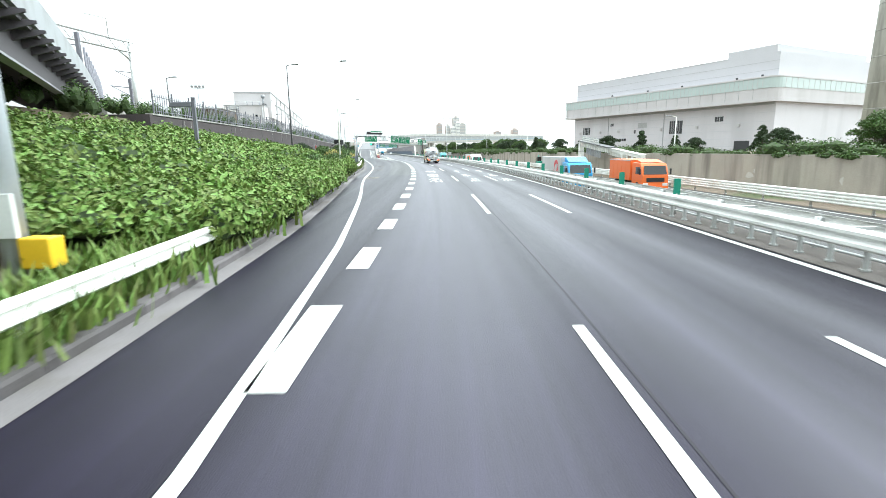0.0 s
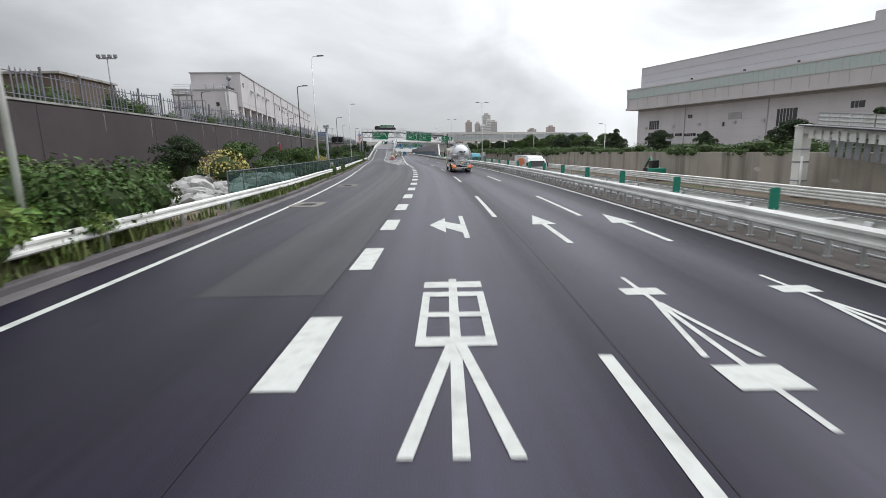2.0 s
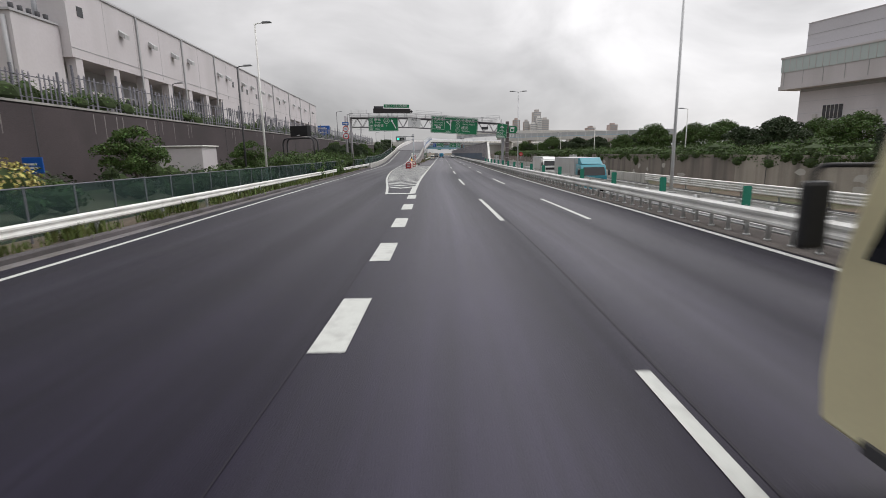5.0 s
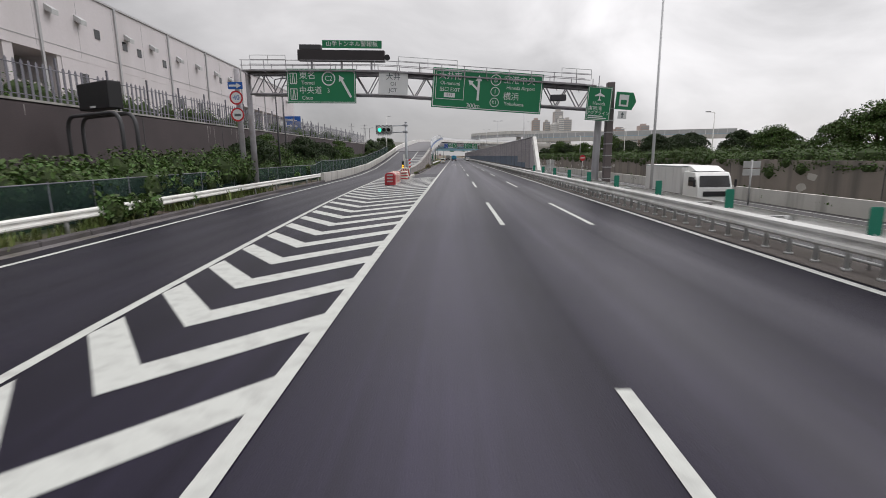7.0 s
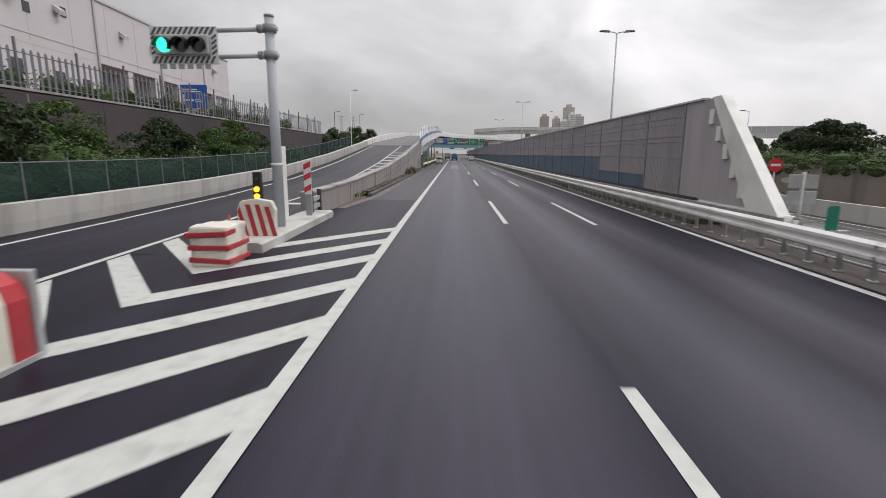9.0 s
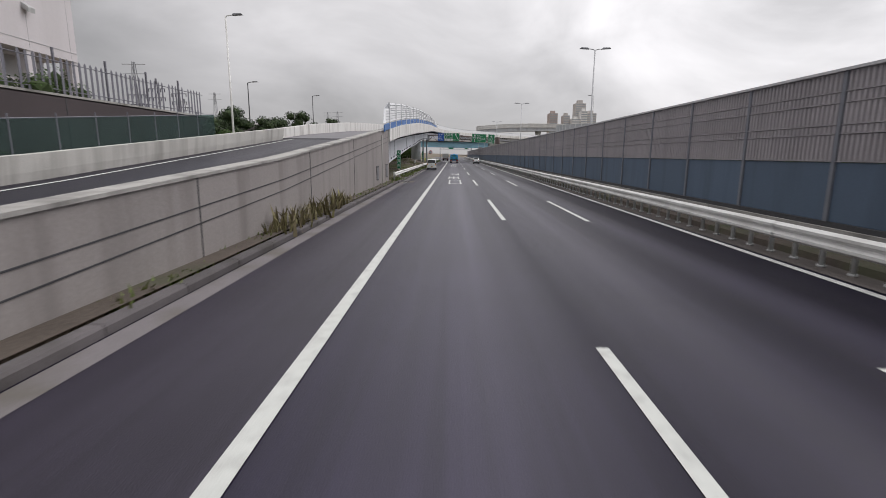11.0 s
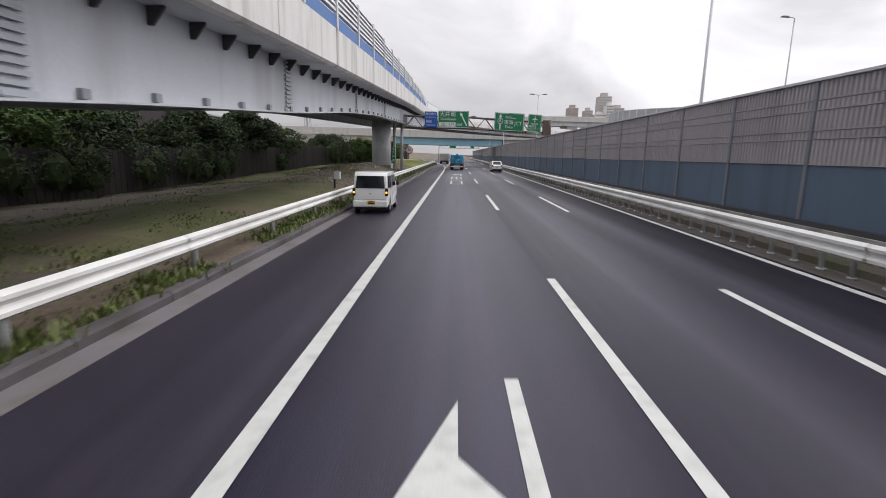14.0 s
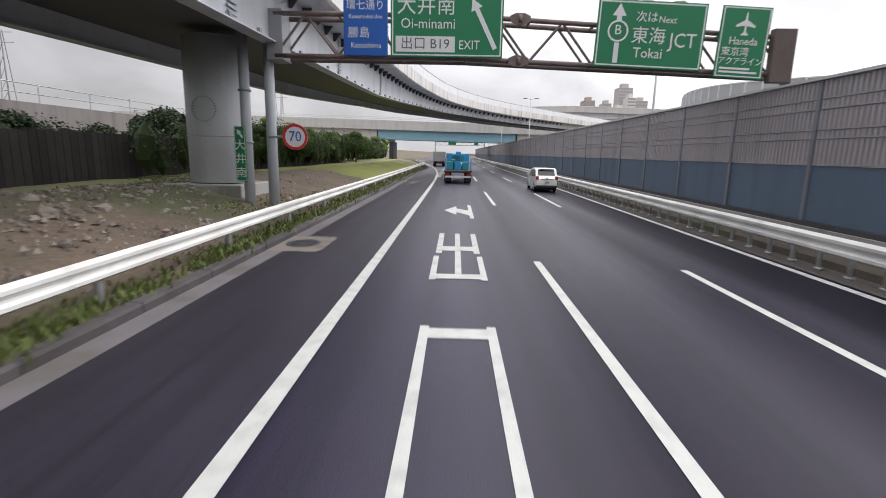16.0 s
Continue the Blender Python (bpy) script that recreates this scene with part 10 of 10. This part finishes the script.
    part("hand_wheel", pipe([(-0.66 + 0.075 * math.cos(a), 0.30, 1.50 + 0.075 * math.sin(a)) for a in np.linspace(0, 2 * math.pi, 17)], 0.014, 6), CHEV_R, t, "red hand wheel")
    part("fuse_box", box(-0.66, 0.22, 1.20, -0.50, 0.34, 1.44, 0.01), SILVER_FLAT, t)
    part("rear_beam", box(-0.98, 0.30, 0.80, 0.98, 0.42, 0.90, 0.01), SILVER_FLAT, t)
    part("rear_post", box(-0.06 + 0.62, 0.1, 0.58, 0.02 + 0.62, 0.2, 0.98), SILVER_FLAT, t)
    # white pipe rails
    RAILW = mat("pale_rail_paint", (0.66, 0.67, 0.67), 0.4, vary=0.06, scale=3, fine=20)
    part("guard_rail", pipe(rounded([(-0.62, -0.02, 0.88), (-0.64, -0.02, 1.10), (-0.55, -0.02, 1.22), (-0.12, -0.02, 1.22), (-0.08, -0.02, 1.05), (-0.10, -0.02, 0.74), (0.35, -0.02, 0.70), (0.98, -0.02, 0.70), (1.02, -0.02, 0.80)], 0.07), 0.028, 8), RAILW, t, "pale pipe guard rail")
    part("guard_rail", pipe(rounded([(-0.62, -0.02, 0.88), (-0.55, -0.02, 0.80), (-0.10, -0.02, 0.80)], 0.05), 0.024, 8), RAILW, t)
    part("guard_rail", pipe([(-0.55, -0.02, 1.20), (-0.15, -0.02, 0.84)], 0.022, 8), RAILW, t)
    part("guard_rail", pipe(rounded([(0.62, -0.02, 0.72), (0.66, -0.02, 1.10), (0.95, -0.02, 1.14), (1.0, -0.02, 1.10), (0.84, -0.02, 0.84)], 0.06), 0.026, 8), RAILW, t)
    part("folding_step", box(0.62, -0.05, 1.16, 1.06, 0.12, 1.20, 0.01), SILVER_FLAT, t)
    plate_bars(t, 0.66, -0.06, 0.98, 0.40, 0.26, mat("green_plate", (0.02, 0.10, 0.06), 0.5, vary=0.05, scale=3, fine=20), SIGN_WHITE)
    part("plate_frame", box(0.45, -0.045, 0.83, 0.87, -0.03, 1.13, 0.005), RAILW, t)
    part("dark_bay", box(-0.85, 0.55, 0.45, 0.85, 1.1, 0.80, 0.02), BLACK, t)
    # pump deck between cab and tank
    part("fuel_tank", box(-1.0, 4.1, 0.5, -0.62, 5.0, 1.0, 0.06), SILVER_FLAT, t)
    part("cab_frame", pipe(rounded([(-0.95, 7.75, 0.9), (-0.95, 7.75, 1.62), (-0.35, 7.75, 1.62)], 0.1), 0.035, 8), SILVER_FLAT, t)
    part("blower", box(-0.8, 7.5, 0.9, 0.6, 7.95, 1.35, 0.05), BLACK, t)
    # cab
    cab_prof = [(8.0, 0.62), (8.0, 2.42), (8.08, 2.58), (9.45, 2.60), (9.66, 2.45), (9.92, 1.55), (9.95, 0.75), (9.9, 0.42), (9.1, 0.42), (9.02, 0.75), (8.9, 0.92), (8.2, 0.92), (8.1, 0.62)]
    cab = part("cab", prism(cab_prof, -1.05, 1.05, "x", 0.035), CREAM, t, "cream lorry cab")
    for sx in (-1, 1):
        part("side_window", prism([(8.75, 1.62), (8.75, 2.26), (9.45, 2.26), (9.70, 1.62)], sx * 1.052 - 0.004, sx * 1.052 + 0.004, "x"), GLASS_DARK, cab)
        part("rear_quarter", prism([(8.2, 1.72), (8.2, 2.2), (8.5, 2.2), (8.5, 1.72)], sx * 1.052 - 0.004, sx * 1.052 + 0.004, "x"), GLASS_DARK, cab)
        part("door_line", box(sx * 1.052 - 0.003, 8.62, 0.95, sx * 1.052 + 0.003, 8.63, 2.35), STEEL_DARK, cab)
        part("door_handle", box(sx * 1.06 - 0.015, 8.7, 1.42, sx * 1.06 + 0.015, 8.85, 1.47), BLACK, cab)
        mi = part("mirror_arm", pipe(rounded([(sx * 1.0, 9.75, 2.2), (sx * 1.25, 9.95, 2.2), (sx * 1.25, 9.95, 1.7)], 0.08), 0.016, 6), BLACK, cab)
        part("mirror", box(sx * 1.25 - 0.09, 9.88, 1.65, sx * 1.25 + 0.09, 9.96, 2.1, 0.03), BLACK, mi)
        part("step", box(sx * 0.98 - 0.1, 9.0, 0.42, sx * 0.98 + 0.1, 9.5, 0.5), STEEL_DARK, cab)
    part("windscreen", prism([(-0.95, 1.58), (-0.9, 2.4), (0.9, 2.4), (0.95, 1.58)], 9.86, 9.90, "y"), GLASS_DARK, cab)
    part("rear_window", box(-0.4, 7.99, 1.75, 0.4, 8.01, 2.2), GLASS_DARK, cab)
    part("cab_lamp", box(-0.8, 9.9, 0.7, -0.45, 9.97, 0.85, 0.02), SIGN_WHITE, cab)
    return t


tanker()


def car_body(profile, half, tuck, waist, bevel=0.03):
    """A car body from its side outline, with the cabin narrowing above the waist."""
    bm = prism(profile, -half, half, "x")
    bmesh.ops.subdivide_edges(bm, edges=[e for e in bm.edges if abs(e.verts[0].co.x - e.verts[1].co.x) > half], cuts=2)
    for v in bm.verts:
        if v.co.z > waist:
            v.co.x *= 1 - tuck * (v.co.z - waist)
        ends = [p[0] for p in profile]
        d = min(v.co.y - min(ends), max(ends) - v.co.y)
        if abs(v.co.x) > half * 0.6:
            v.co.x *= 1 - 0.10 * max(0, 1 - d / 0.45)
    bmesh.ops.bevel(bm, geom=[e for e in bm.edges if len(e.link_faces) == 2 and e.calc_face_angle(0) > 0.5], offset=bevel, segments=3, affect="EDGES", profile=0.6)
    for f in bm.faces:
        f.smooth = True
    return bm


def on_side(pts, sx, half, tuck, waist, length):
    """A pane that follows a car's side. pts: (along, up)."""
    bm = prism(list(pts), -0.02, 0.012, "x")
    for v in bm.verts:
        d = min(v.co.y, length - v.co.y)
        w = half * (1 - tuck * max(0, v.co.z - waist)) * (1 - 0.10 * max(0, 1 - d / 0.45))
        v.co.x = sx * (w + v.co.x)
    bmesh.ops.recalc_face_normals(bm, faces=bm.faces[:])
    return bm


def on_back(pts, outline):
    """A pane that follows a car's tail. pts: (across, up)."""
    bm = prism(list(pts), -0.014, 0.03, "y")
    for v in bm.verts:
        v.co.y += float(np.interp(v.co.z, [p[1] for p in outline], [p[0] for p in outline]))
    return bm


def kei_van():
    t = thing("small_van", stand(293.8, -3.36), "small white boxy van with dark windows and amber hazard lamps lit", "car")
    prof = [(0.0, 0.36), (0.02, 0.95), (0.10, 1.45), (0.22, 1.58), (0.6, 1.62), (2.05, 1.58), (2.55, 1.08), (3.1, 0.92), (3.28, 0.75), (3.30, 0.36), (2.98, 0.30), (2.92, 0.52), (2.70, 0.60), (2.48, 0.52), (2.42, 0.24), (0.92, 0.24), (0.86, 0.52), (0.64, 0.60), (0.42, 0.52), (0.36, 0.30)]
    b = part("body", car_body(prof, 0.71, 0.10, 0.95), CARWHITE, t, "white painted body")
    tk = lambda z: 0.71 * (1 - 0.10 * max(0, z - 0.95))
    part("rear_window", on_back([(-0.57, 0.99), (-0.52, 1.46), (0.52, 1.46), (0.57, 0.99)], prof[:5]), GLASS_DARK, t)
    for sx in (-1, 1):
        for y0, y1, y2, y3 in ((0.22, 0.26, 0.62, 0.60), (0.68, 0.70, 1.28, 1.30), (1.36, 1.36, 1.98, 2.36)):
            part("side_window", on_side([(y0, 1.0), (y1, 1.46), (y2, 1.46), (y3, 1.0)], sx, 0.71, 0.10, 0.95, 3.3), GLASS_DARK, b)
        part("tail_cluster", box(sx * 0.63 - 0.055, -0.02, 0.70, sx * 0.63 + 0.06, 0.10, 1.0, 0.02), mat("smoked_lens", (0.03, 0.015, 0.015), 0.2, vary=0.1, scale=4, fine=20), t)
        part("hazard_lamp", box(sx * 0.63 - 0.035, -0.03, 0.80, sx * 0.63 + 0.04, 0.0, 0.87, 0.01), ORANGE, t, "lit amber lamp")
        part("mirror", box(sx * 0.80 - 0.06, 2.25, 1.0, sx * 0.80 + 0.06, 2.37, 1.16, 0.03), BLACK, t)
        for y in (1.30, 0.62):
            part("door_line", box(sx * 0.712 - 0.003, y, 0.38, sx * 0.712 + 0.003, y + 0.01, 0.98), STEEL_GREY, b)
        part("door_handle", box(sx * 0.715 - 0.01, 1.36, 0.86, sx * 0.715 + 0.01, 1.5, 0.89), CARWHITE, b)
    part("rear_bumper", box(-0.68, -0.05, 0.26, 0.68, 0.12, 0.52, 0.05), CARWHITE, t)
    part("tailgate_line", box(-0.58, -0.008, 0.56, 0.58, 0.01, 0.57), STEEL_GREY, b)
    part("badge", box(-0.04, -0.02, 0.76, 0.04, 0.0, 0.80, 0.008), CHROME, b)
    part("wiper", pipe([(0.0, 0.02, 1.03), (0.28, 0.02, 1.05)], 0.008, 5), BLACK, b)
    part("underbody", box(-0.62, 0.15, 0.16, 0.62, 3.1, 0.34), BLACK, t)
    plate_bars(t, 0.05, -0.06, 0.44, 0.30, 0.15, SIGN_YELLOW, BLACK)
    for y in (0.64, 2.70):
        for x in (-0.62, 0.62):
            wheel(t, x, y, 0.27, 0.15, holes=False)


kei_van()


def wagon():
    t = thing("estate_car", stand(345.0, 5.75), "white estate car with dark windows driving beside the median", "car")
    prof = [(0.0, 0.42), (0.04, 0.85), (0.28, 1.02), (0.55, 1.38), (0.75, 1.46), (1.6, 1.50), (2.3, 1.44), (3.15, 0.98), (3.85, 0.82), (4.10, 0.62), (4.12, 0.34), (3.68, 0.26), (3.62, 0.50), (3.38, 0.62), (3.12, 0.50), (3.06, 0.22), (1.06, 0.22), (1.0, 0.50), (0.76, 0.62), (0.50, 0.50), (0.44, 0.28)]
    W = 0.72
    b = part("body", car_body(prof, W, 0.16, 0.85), CARWHITE, t, "pearl white painted body")
    part("rear_window", on_back([(-0.54, 1.04), (-0.50, 1.36), (0.50, 1.36), (0.54, 1.04)], prof[:5]), GLASS_DARK, t)
    for sx in (-1, 1):
        for pts in (((0.62, 0.98), (0.80, 1.34), (1.45, 1.40), (1.45, 0.94)), ((1.52, 0.94), (1.52, 1.40), (2.15, 1.36), (2.85, 0.96))):
            part("side_window", on_side(pts, sx, W, 0.16, 0.85, 4.12), GLASS_DARK, b)
        part("tail_cluster", box(sx * 0.60 - 0.09, 0.0, 0.78, sx * 0.60 + 0.08, 0.22, 1.0, 0.03), TAIL_OFF, t, "clear and red tail lamp")
        part("mirror", box(sx * 0.80 - 0.07, 2.75, 0.92, sx * 0.80 + 0.07, 2.87, 1.05, 0.03), CARWHITE, t)
        part("door_line", box(sx * W - 0.002, 1.48, 0.36, sx * W + 0.004, 1.49, 0.95), STEEL_GREY, b)
        for y in (1.2, 2.1):
            part("door_handle", box(sx * W - 0.005, y, 0.80, sx * W + 0.015, y + 0.16, 0.83), CARWHITE, b)
    part("lower_bumper", box(-0.66, -0.03, 0.26, 0.66, 0.2, 0.42, 0.04), BLACK, t)
    part("spoiler", box(-0.50, 0.42, 1.42, 0.50, 0.72, 1.46, 0.015), CARWHITE, t)
    part("trim_strip", box(-0.35, -0.006, 0.80, 0.35, 0.03, 0.83), CHROME, b)
    part("badge", box(-0.05, -0.005, 0.86, 0.05, 0.06, 0.91, 0.01), CHROME, b)
    part("underbody", box(-0.6, 0.2, 0.15, 0.6, 3.9, 0.32), BLACK, t)
    plate_bars(t, 0.0, -0.02, 0.62, 0.32, 0.16, SIGN_WHITE, STEEL_GREY)
    for y in (0.76, 3.38):
        for x in (-0.63, 0.63):
            wheel(t, x, y, 0.30, 0.17, holes=False)


wagon()


def box_lorry(m, length, high, body_mat, cab_mat, label, logo=None, cab_high=2.3, name="box_lorry"):
    """A lorry facing +y; its rear stands at y = 0."""
    t = thing(name, m, label, "lorry", "lorries on the opposite carriageway")
    W = 1.08
    body = part("cargo_box", box(-W, 0, 0.85, W, length - 2.2, high, 0.03), body_mat, t)
    for y in np.linspace(0.05, length - 2.25, 6):
        for sx in (-1, 1):
            part("box_rib", box(sx * W - 0.012, y - 0.03, 0.85, sx * W + 0.012, y + 0.03, high), body_mat, body)
    part("top_rail", box(-W - 0.01, 0, high - 0.1, W + 0.01, length - 2.2, high - 0.02), STEEL_BLUEGREY, body)
    if logo:
        logo(body, W)
    part("chassis", box(-0.5, 0.1, 0.5, 0.5, length - 0.3, 0.85), STEEL_DARK, t)
    y0 = length - 2.0
    prof = [(y0, 0.5), (y0, cab_high - 0.1), (y0 + 0.15, cab_high), (y0 + 1.4, cab_high - 0.05), (y0 + 1.65, cab_high - 0.35), (y0 + 1.92, 1.35), (y0 + 1.96, 0.4), (y0 + 0.9, 0.4)]
    c = part("cab", prism(prof, -1.02, 1.02, "x", 0.04), cab_mat, t)
    part("windscreen", prism([(-0.9, 0.0), (-0.84, 0.68), (0.84, 0.68), (0.9, 0.0)], -0.01, 0.02, "y"), GLASS_DARK, c, m=pose(0, y0 + 1.90, 1.40, 17))
    for sx in (-1, 1):
        part("side_window", prism([(y0 + 0.7, 1.42), (y0 + 0.7, 1.95), (y0 + 1.45, 1.95), (y0 + 1.72, 1.42)], sx * 1.023 - 0.004, sx * 1.023 + 0.004, "x"), GLASS_DARK, c)
        part("head_lamp", box(sx * 0.75 - 0.2, y0 + 1.94, 0.55, sx * 0.75 + 0.2, y0 + 1.99, 0.75, 0.02), SIGN_WHITE, c)
        part("mirror", box(sx * 1.2 - 0.07, y0 + 1.8, 1.4, sx * 1.2 + 0.07, y0 + 1.88, 1.85, 0.03), BLACK, c)
        part("side_guard", box(sx * 1.02 - 0.02, 2.6, 0.4, sx * 1.02 + 0.02, length - 3.2, 0.75, 0.01), STEEL_GREY, t)
    part("grille", box(-0.7, y0 + 1.95, 0.85, 0.7, y0 + 1.98, 1.15, 0.01), BLACK, c)
    part("bumper", box(-1.02, y0 + 1.9, 0.3, 1.02, y0 + 2.02, 0.55, 0.04), cab_mat, c)
    part("wind_deflector", prism([(y0 + 0.1, cab_high), (y0 + 0.1, min(high, cab_high + 0.6)), (y0 + 0.45, min(high, cab_high + 0.55)), (y0 + 1.3, cab_high)], -0.85, 0.85, "x", 0.03), cab_mat, c)
    for y in (1.3, 2.4, length - 0.95):
        for x in (-0.92, 0.92):
            wheel(t, x, y, 0.42, 0.22, dual=y < length - 2, holes=False)
    return t


GREYBOX = mat("grey_box_body", (0.50, 0.50, 0.50), 0.5, 0.1, vary=0.06, scale=0.8, fine=20, stain=(0.36, 0.35, 0.34), stain_amount=0.4, stain_scale=0.8, streak=True)
WHITEBOX = mat("white_box_body", (0.70, 0.70, 0.69), 0.5, vary=0.05, scale=0.8, fine=20, stain=(0.5, 0.49, 0.47), stain_amount=0.4, stain_scale=0.8, streak=True)
ORANGEP = mat("orange_paint", (0.78, 0.16, 0.03), 0.4, vary=0.05, scale=1, fine=20)
BLUEP = mat("bright_blue_paint", (0.03, 0.30, 0.62), 0.35, vary=0.05, scale=1, fine=20, coat=0.3)
TEALP = mat("teal_paint", (0.03, 0.25, 0.32), 0.35, vary=0.05, scale=1, fine=20, coat=0.3)


def swirl(body, W):
    """Two red arcs as a plain emblem on both sides."""
    for sx in (-1, 1):
        for a0, a1, c in ((0.3, 3.6, 0.12), (3.5, 6.7, -0.12)):
            bm = bmesh.new()
            rows = []
            for a in np.linspace(a0, a1, 18):
                w = 0.16 * math.sin(math.pi * (a - a0) / (a1 - a0)) + 0.02
                rows.append([bm.verts.new((sx * (W + 0.014), 4.9 + c + (0.62 + k * w) * math.cos(a), 1.78 + (0.50 + k * w) * math.sin(a))) for k in (-1, 1)])
            for p, q in zip(rows, rows[1:]):
                bm.faces.new((p[0], p[1], q[1], q[0]))
            part("emblem", bm, SIGN_RED, body, "red arcs of an emblem")


def orange_block(body, W):
    for sx in (-1, 1):
        part("emblem", prism([(2.2, 1.1), (2.1, 2.25), (4.6, 2.35), (4.6, 1.1)], sx * (W + 0.014) - 0.003, sx * (W + 0.014) + 0.003, "x"), ORANGEP, body, "orange painted panel")
        part("emblem", prism(disc(4.9, 1.95, 0.34), sx * (W + 0.02) - 0.003, sx * (W + 0.02) + 0.003, "x"), ORANGEP, body)


LANE_A, LANE_B = 12.2, 15.5
def facing_us(s, la):
    return stand(s, la, -1.06, 180)


box_lorry(facing_us(101.5, LANE_A), 7.2, 2.6, WHITEBOX, CARWHITE, "white box lorry with an orange side panel, facing oncoming", orange_block)
box_lorry(facing_us(46.5, LANE_A), 8.6, 2.7, GREYBOX, BLUEP, "grey box lorry with red arcs on its side", swirl)
box_lorry(facing_us(148.0, LANE_A + 0.3), 9.4, 2.8, GREYBOX, TEALP, "long grey box lorry with a teal cab")
box_lorry(facing_us(176.5, LANE_B), 8.0, 2.6, WHITEBOX, CARWHITE, "white box lorry with a rounded cab")
box_lorry(facing_us(40.5, LANE_B + 1.2), 6.5, 2.5, ORANGEP, ORANGEP, "orange lorry with an orange cab")


def crane_lorry():
    t = thing("crane_lorry", stand(352.0, 0.15), "blue lorry carrying a folded crane, seen from behind", "lorry")
    part("flatbed", box(-1.05, 0, 0.85, 1.05, 6.2, 1.0, 0.02), STEEL_DARK, t)
    part("rear_bar", box(-1.0, -0.05, 0.45, 1.0, 0.08, 0.6, 0.02), SIGN_WHITE, t)
    for sx in (-1, 1):
        part("tail_lamp", box(sx * 0.8 - 0.15, -0.08, 0.62, sx * 0.8 + 0.15, -0.02, 0.78, 0.01), TAIL_OFF, t)
        part("mud_flap", box(sx * 0.8 - 0.25, 0.6, 0.12, sx * 0.8 + 0.25, 0.63, 0.7), BLACK, t)
        part("stake", box(sx * 1.0 - 0.04, 0.5, 1.0, sx * 1.0 + 0.04, 0.6, 1.9), BLUEP, t)
    part("cab", prism([(6.6, 0.6), (6.6, 2.3), (8.0, 2.3), (8.3, 1.4), (8.3, 0.5)], -1.02, 1.02, "x", 0.05), BLUEP, t, "blue cab")
    part("crane_base", box(-0.55, 5.4, 1.0, 0.55, 6.2, 2.2, 0.05), TEALP, t)
    part("crane_arm", box(-0.2, 0.6, 2.1, 0.2, 5.8, 2.45, 0.03, ), BLUEP, t)
    part("crane_arm", box(-0.55, 1.2, 1.5, -0.25, 5.2, 1.8, 0.03), TEALP, t)
    part("winch", tube((-0.5, 3.0, 1.3), (0.5, 3.0, 1.3), 0.3, seg=18), TEALP, t)
    for k in range(3):
        part("load_block", box(-0.9 + 0.62 * k, 1.0, 1.0, -0.4 + 0.62 * k, 2.4, 1.65, 0.04), BLUEP if k % 2 else TEALP, t)
    for y in (1.3, 2.5, 7.4):
        for x in (-0.9, 0.9):
            wheel(t, x, y, 0.42, 0.22, dual=y < 5, holes=False)


crane_lorry()
t = box_lorry(stand(401.0, -2.95), 7.0, 2.55, WHITEBOX, CARWHITE, "white box lorry in the exit lane, seen from behind")
t["group"] = "lorries ahead"
part("rear_door", box(-1.02, -0.02, 0.9, 1.02, 0.0, 2.5, 0.01), GREYBOX, t)
for sx in (-1, 1):
    part("tail_lamp", box(sx * 0.85 - 0.15, -0.05, 0.6, sx * 0.85 + 0.15, 0.0, 0.75, 0.01), TAIL_OFF, t)
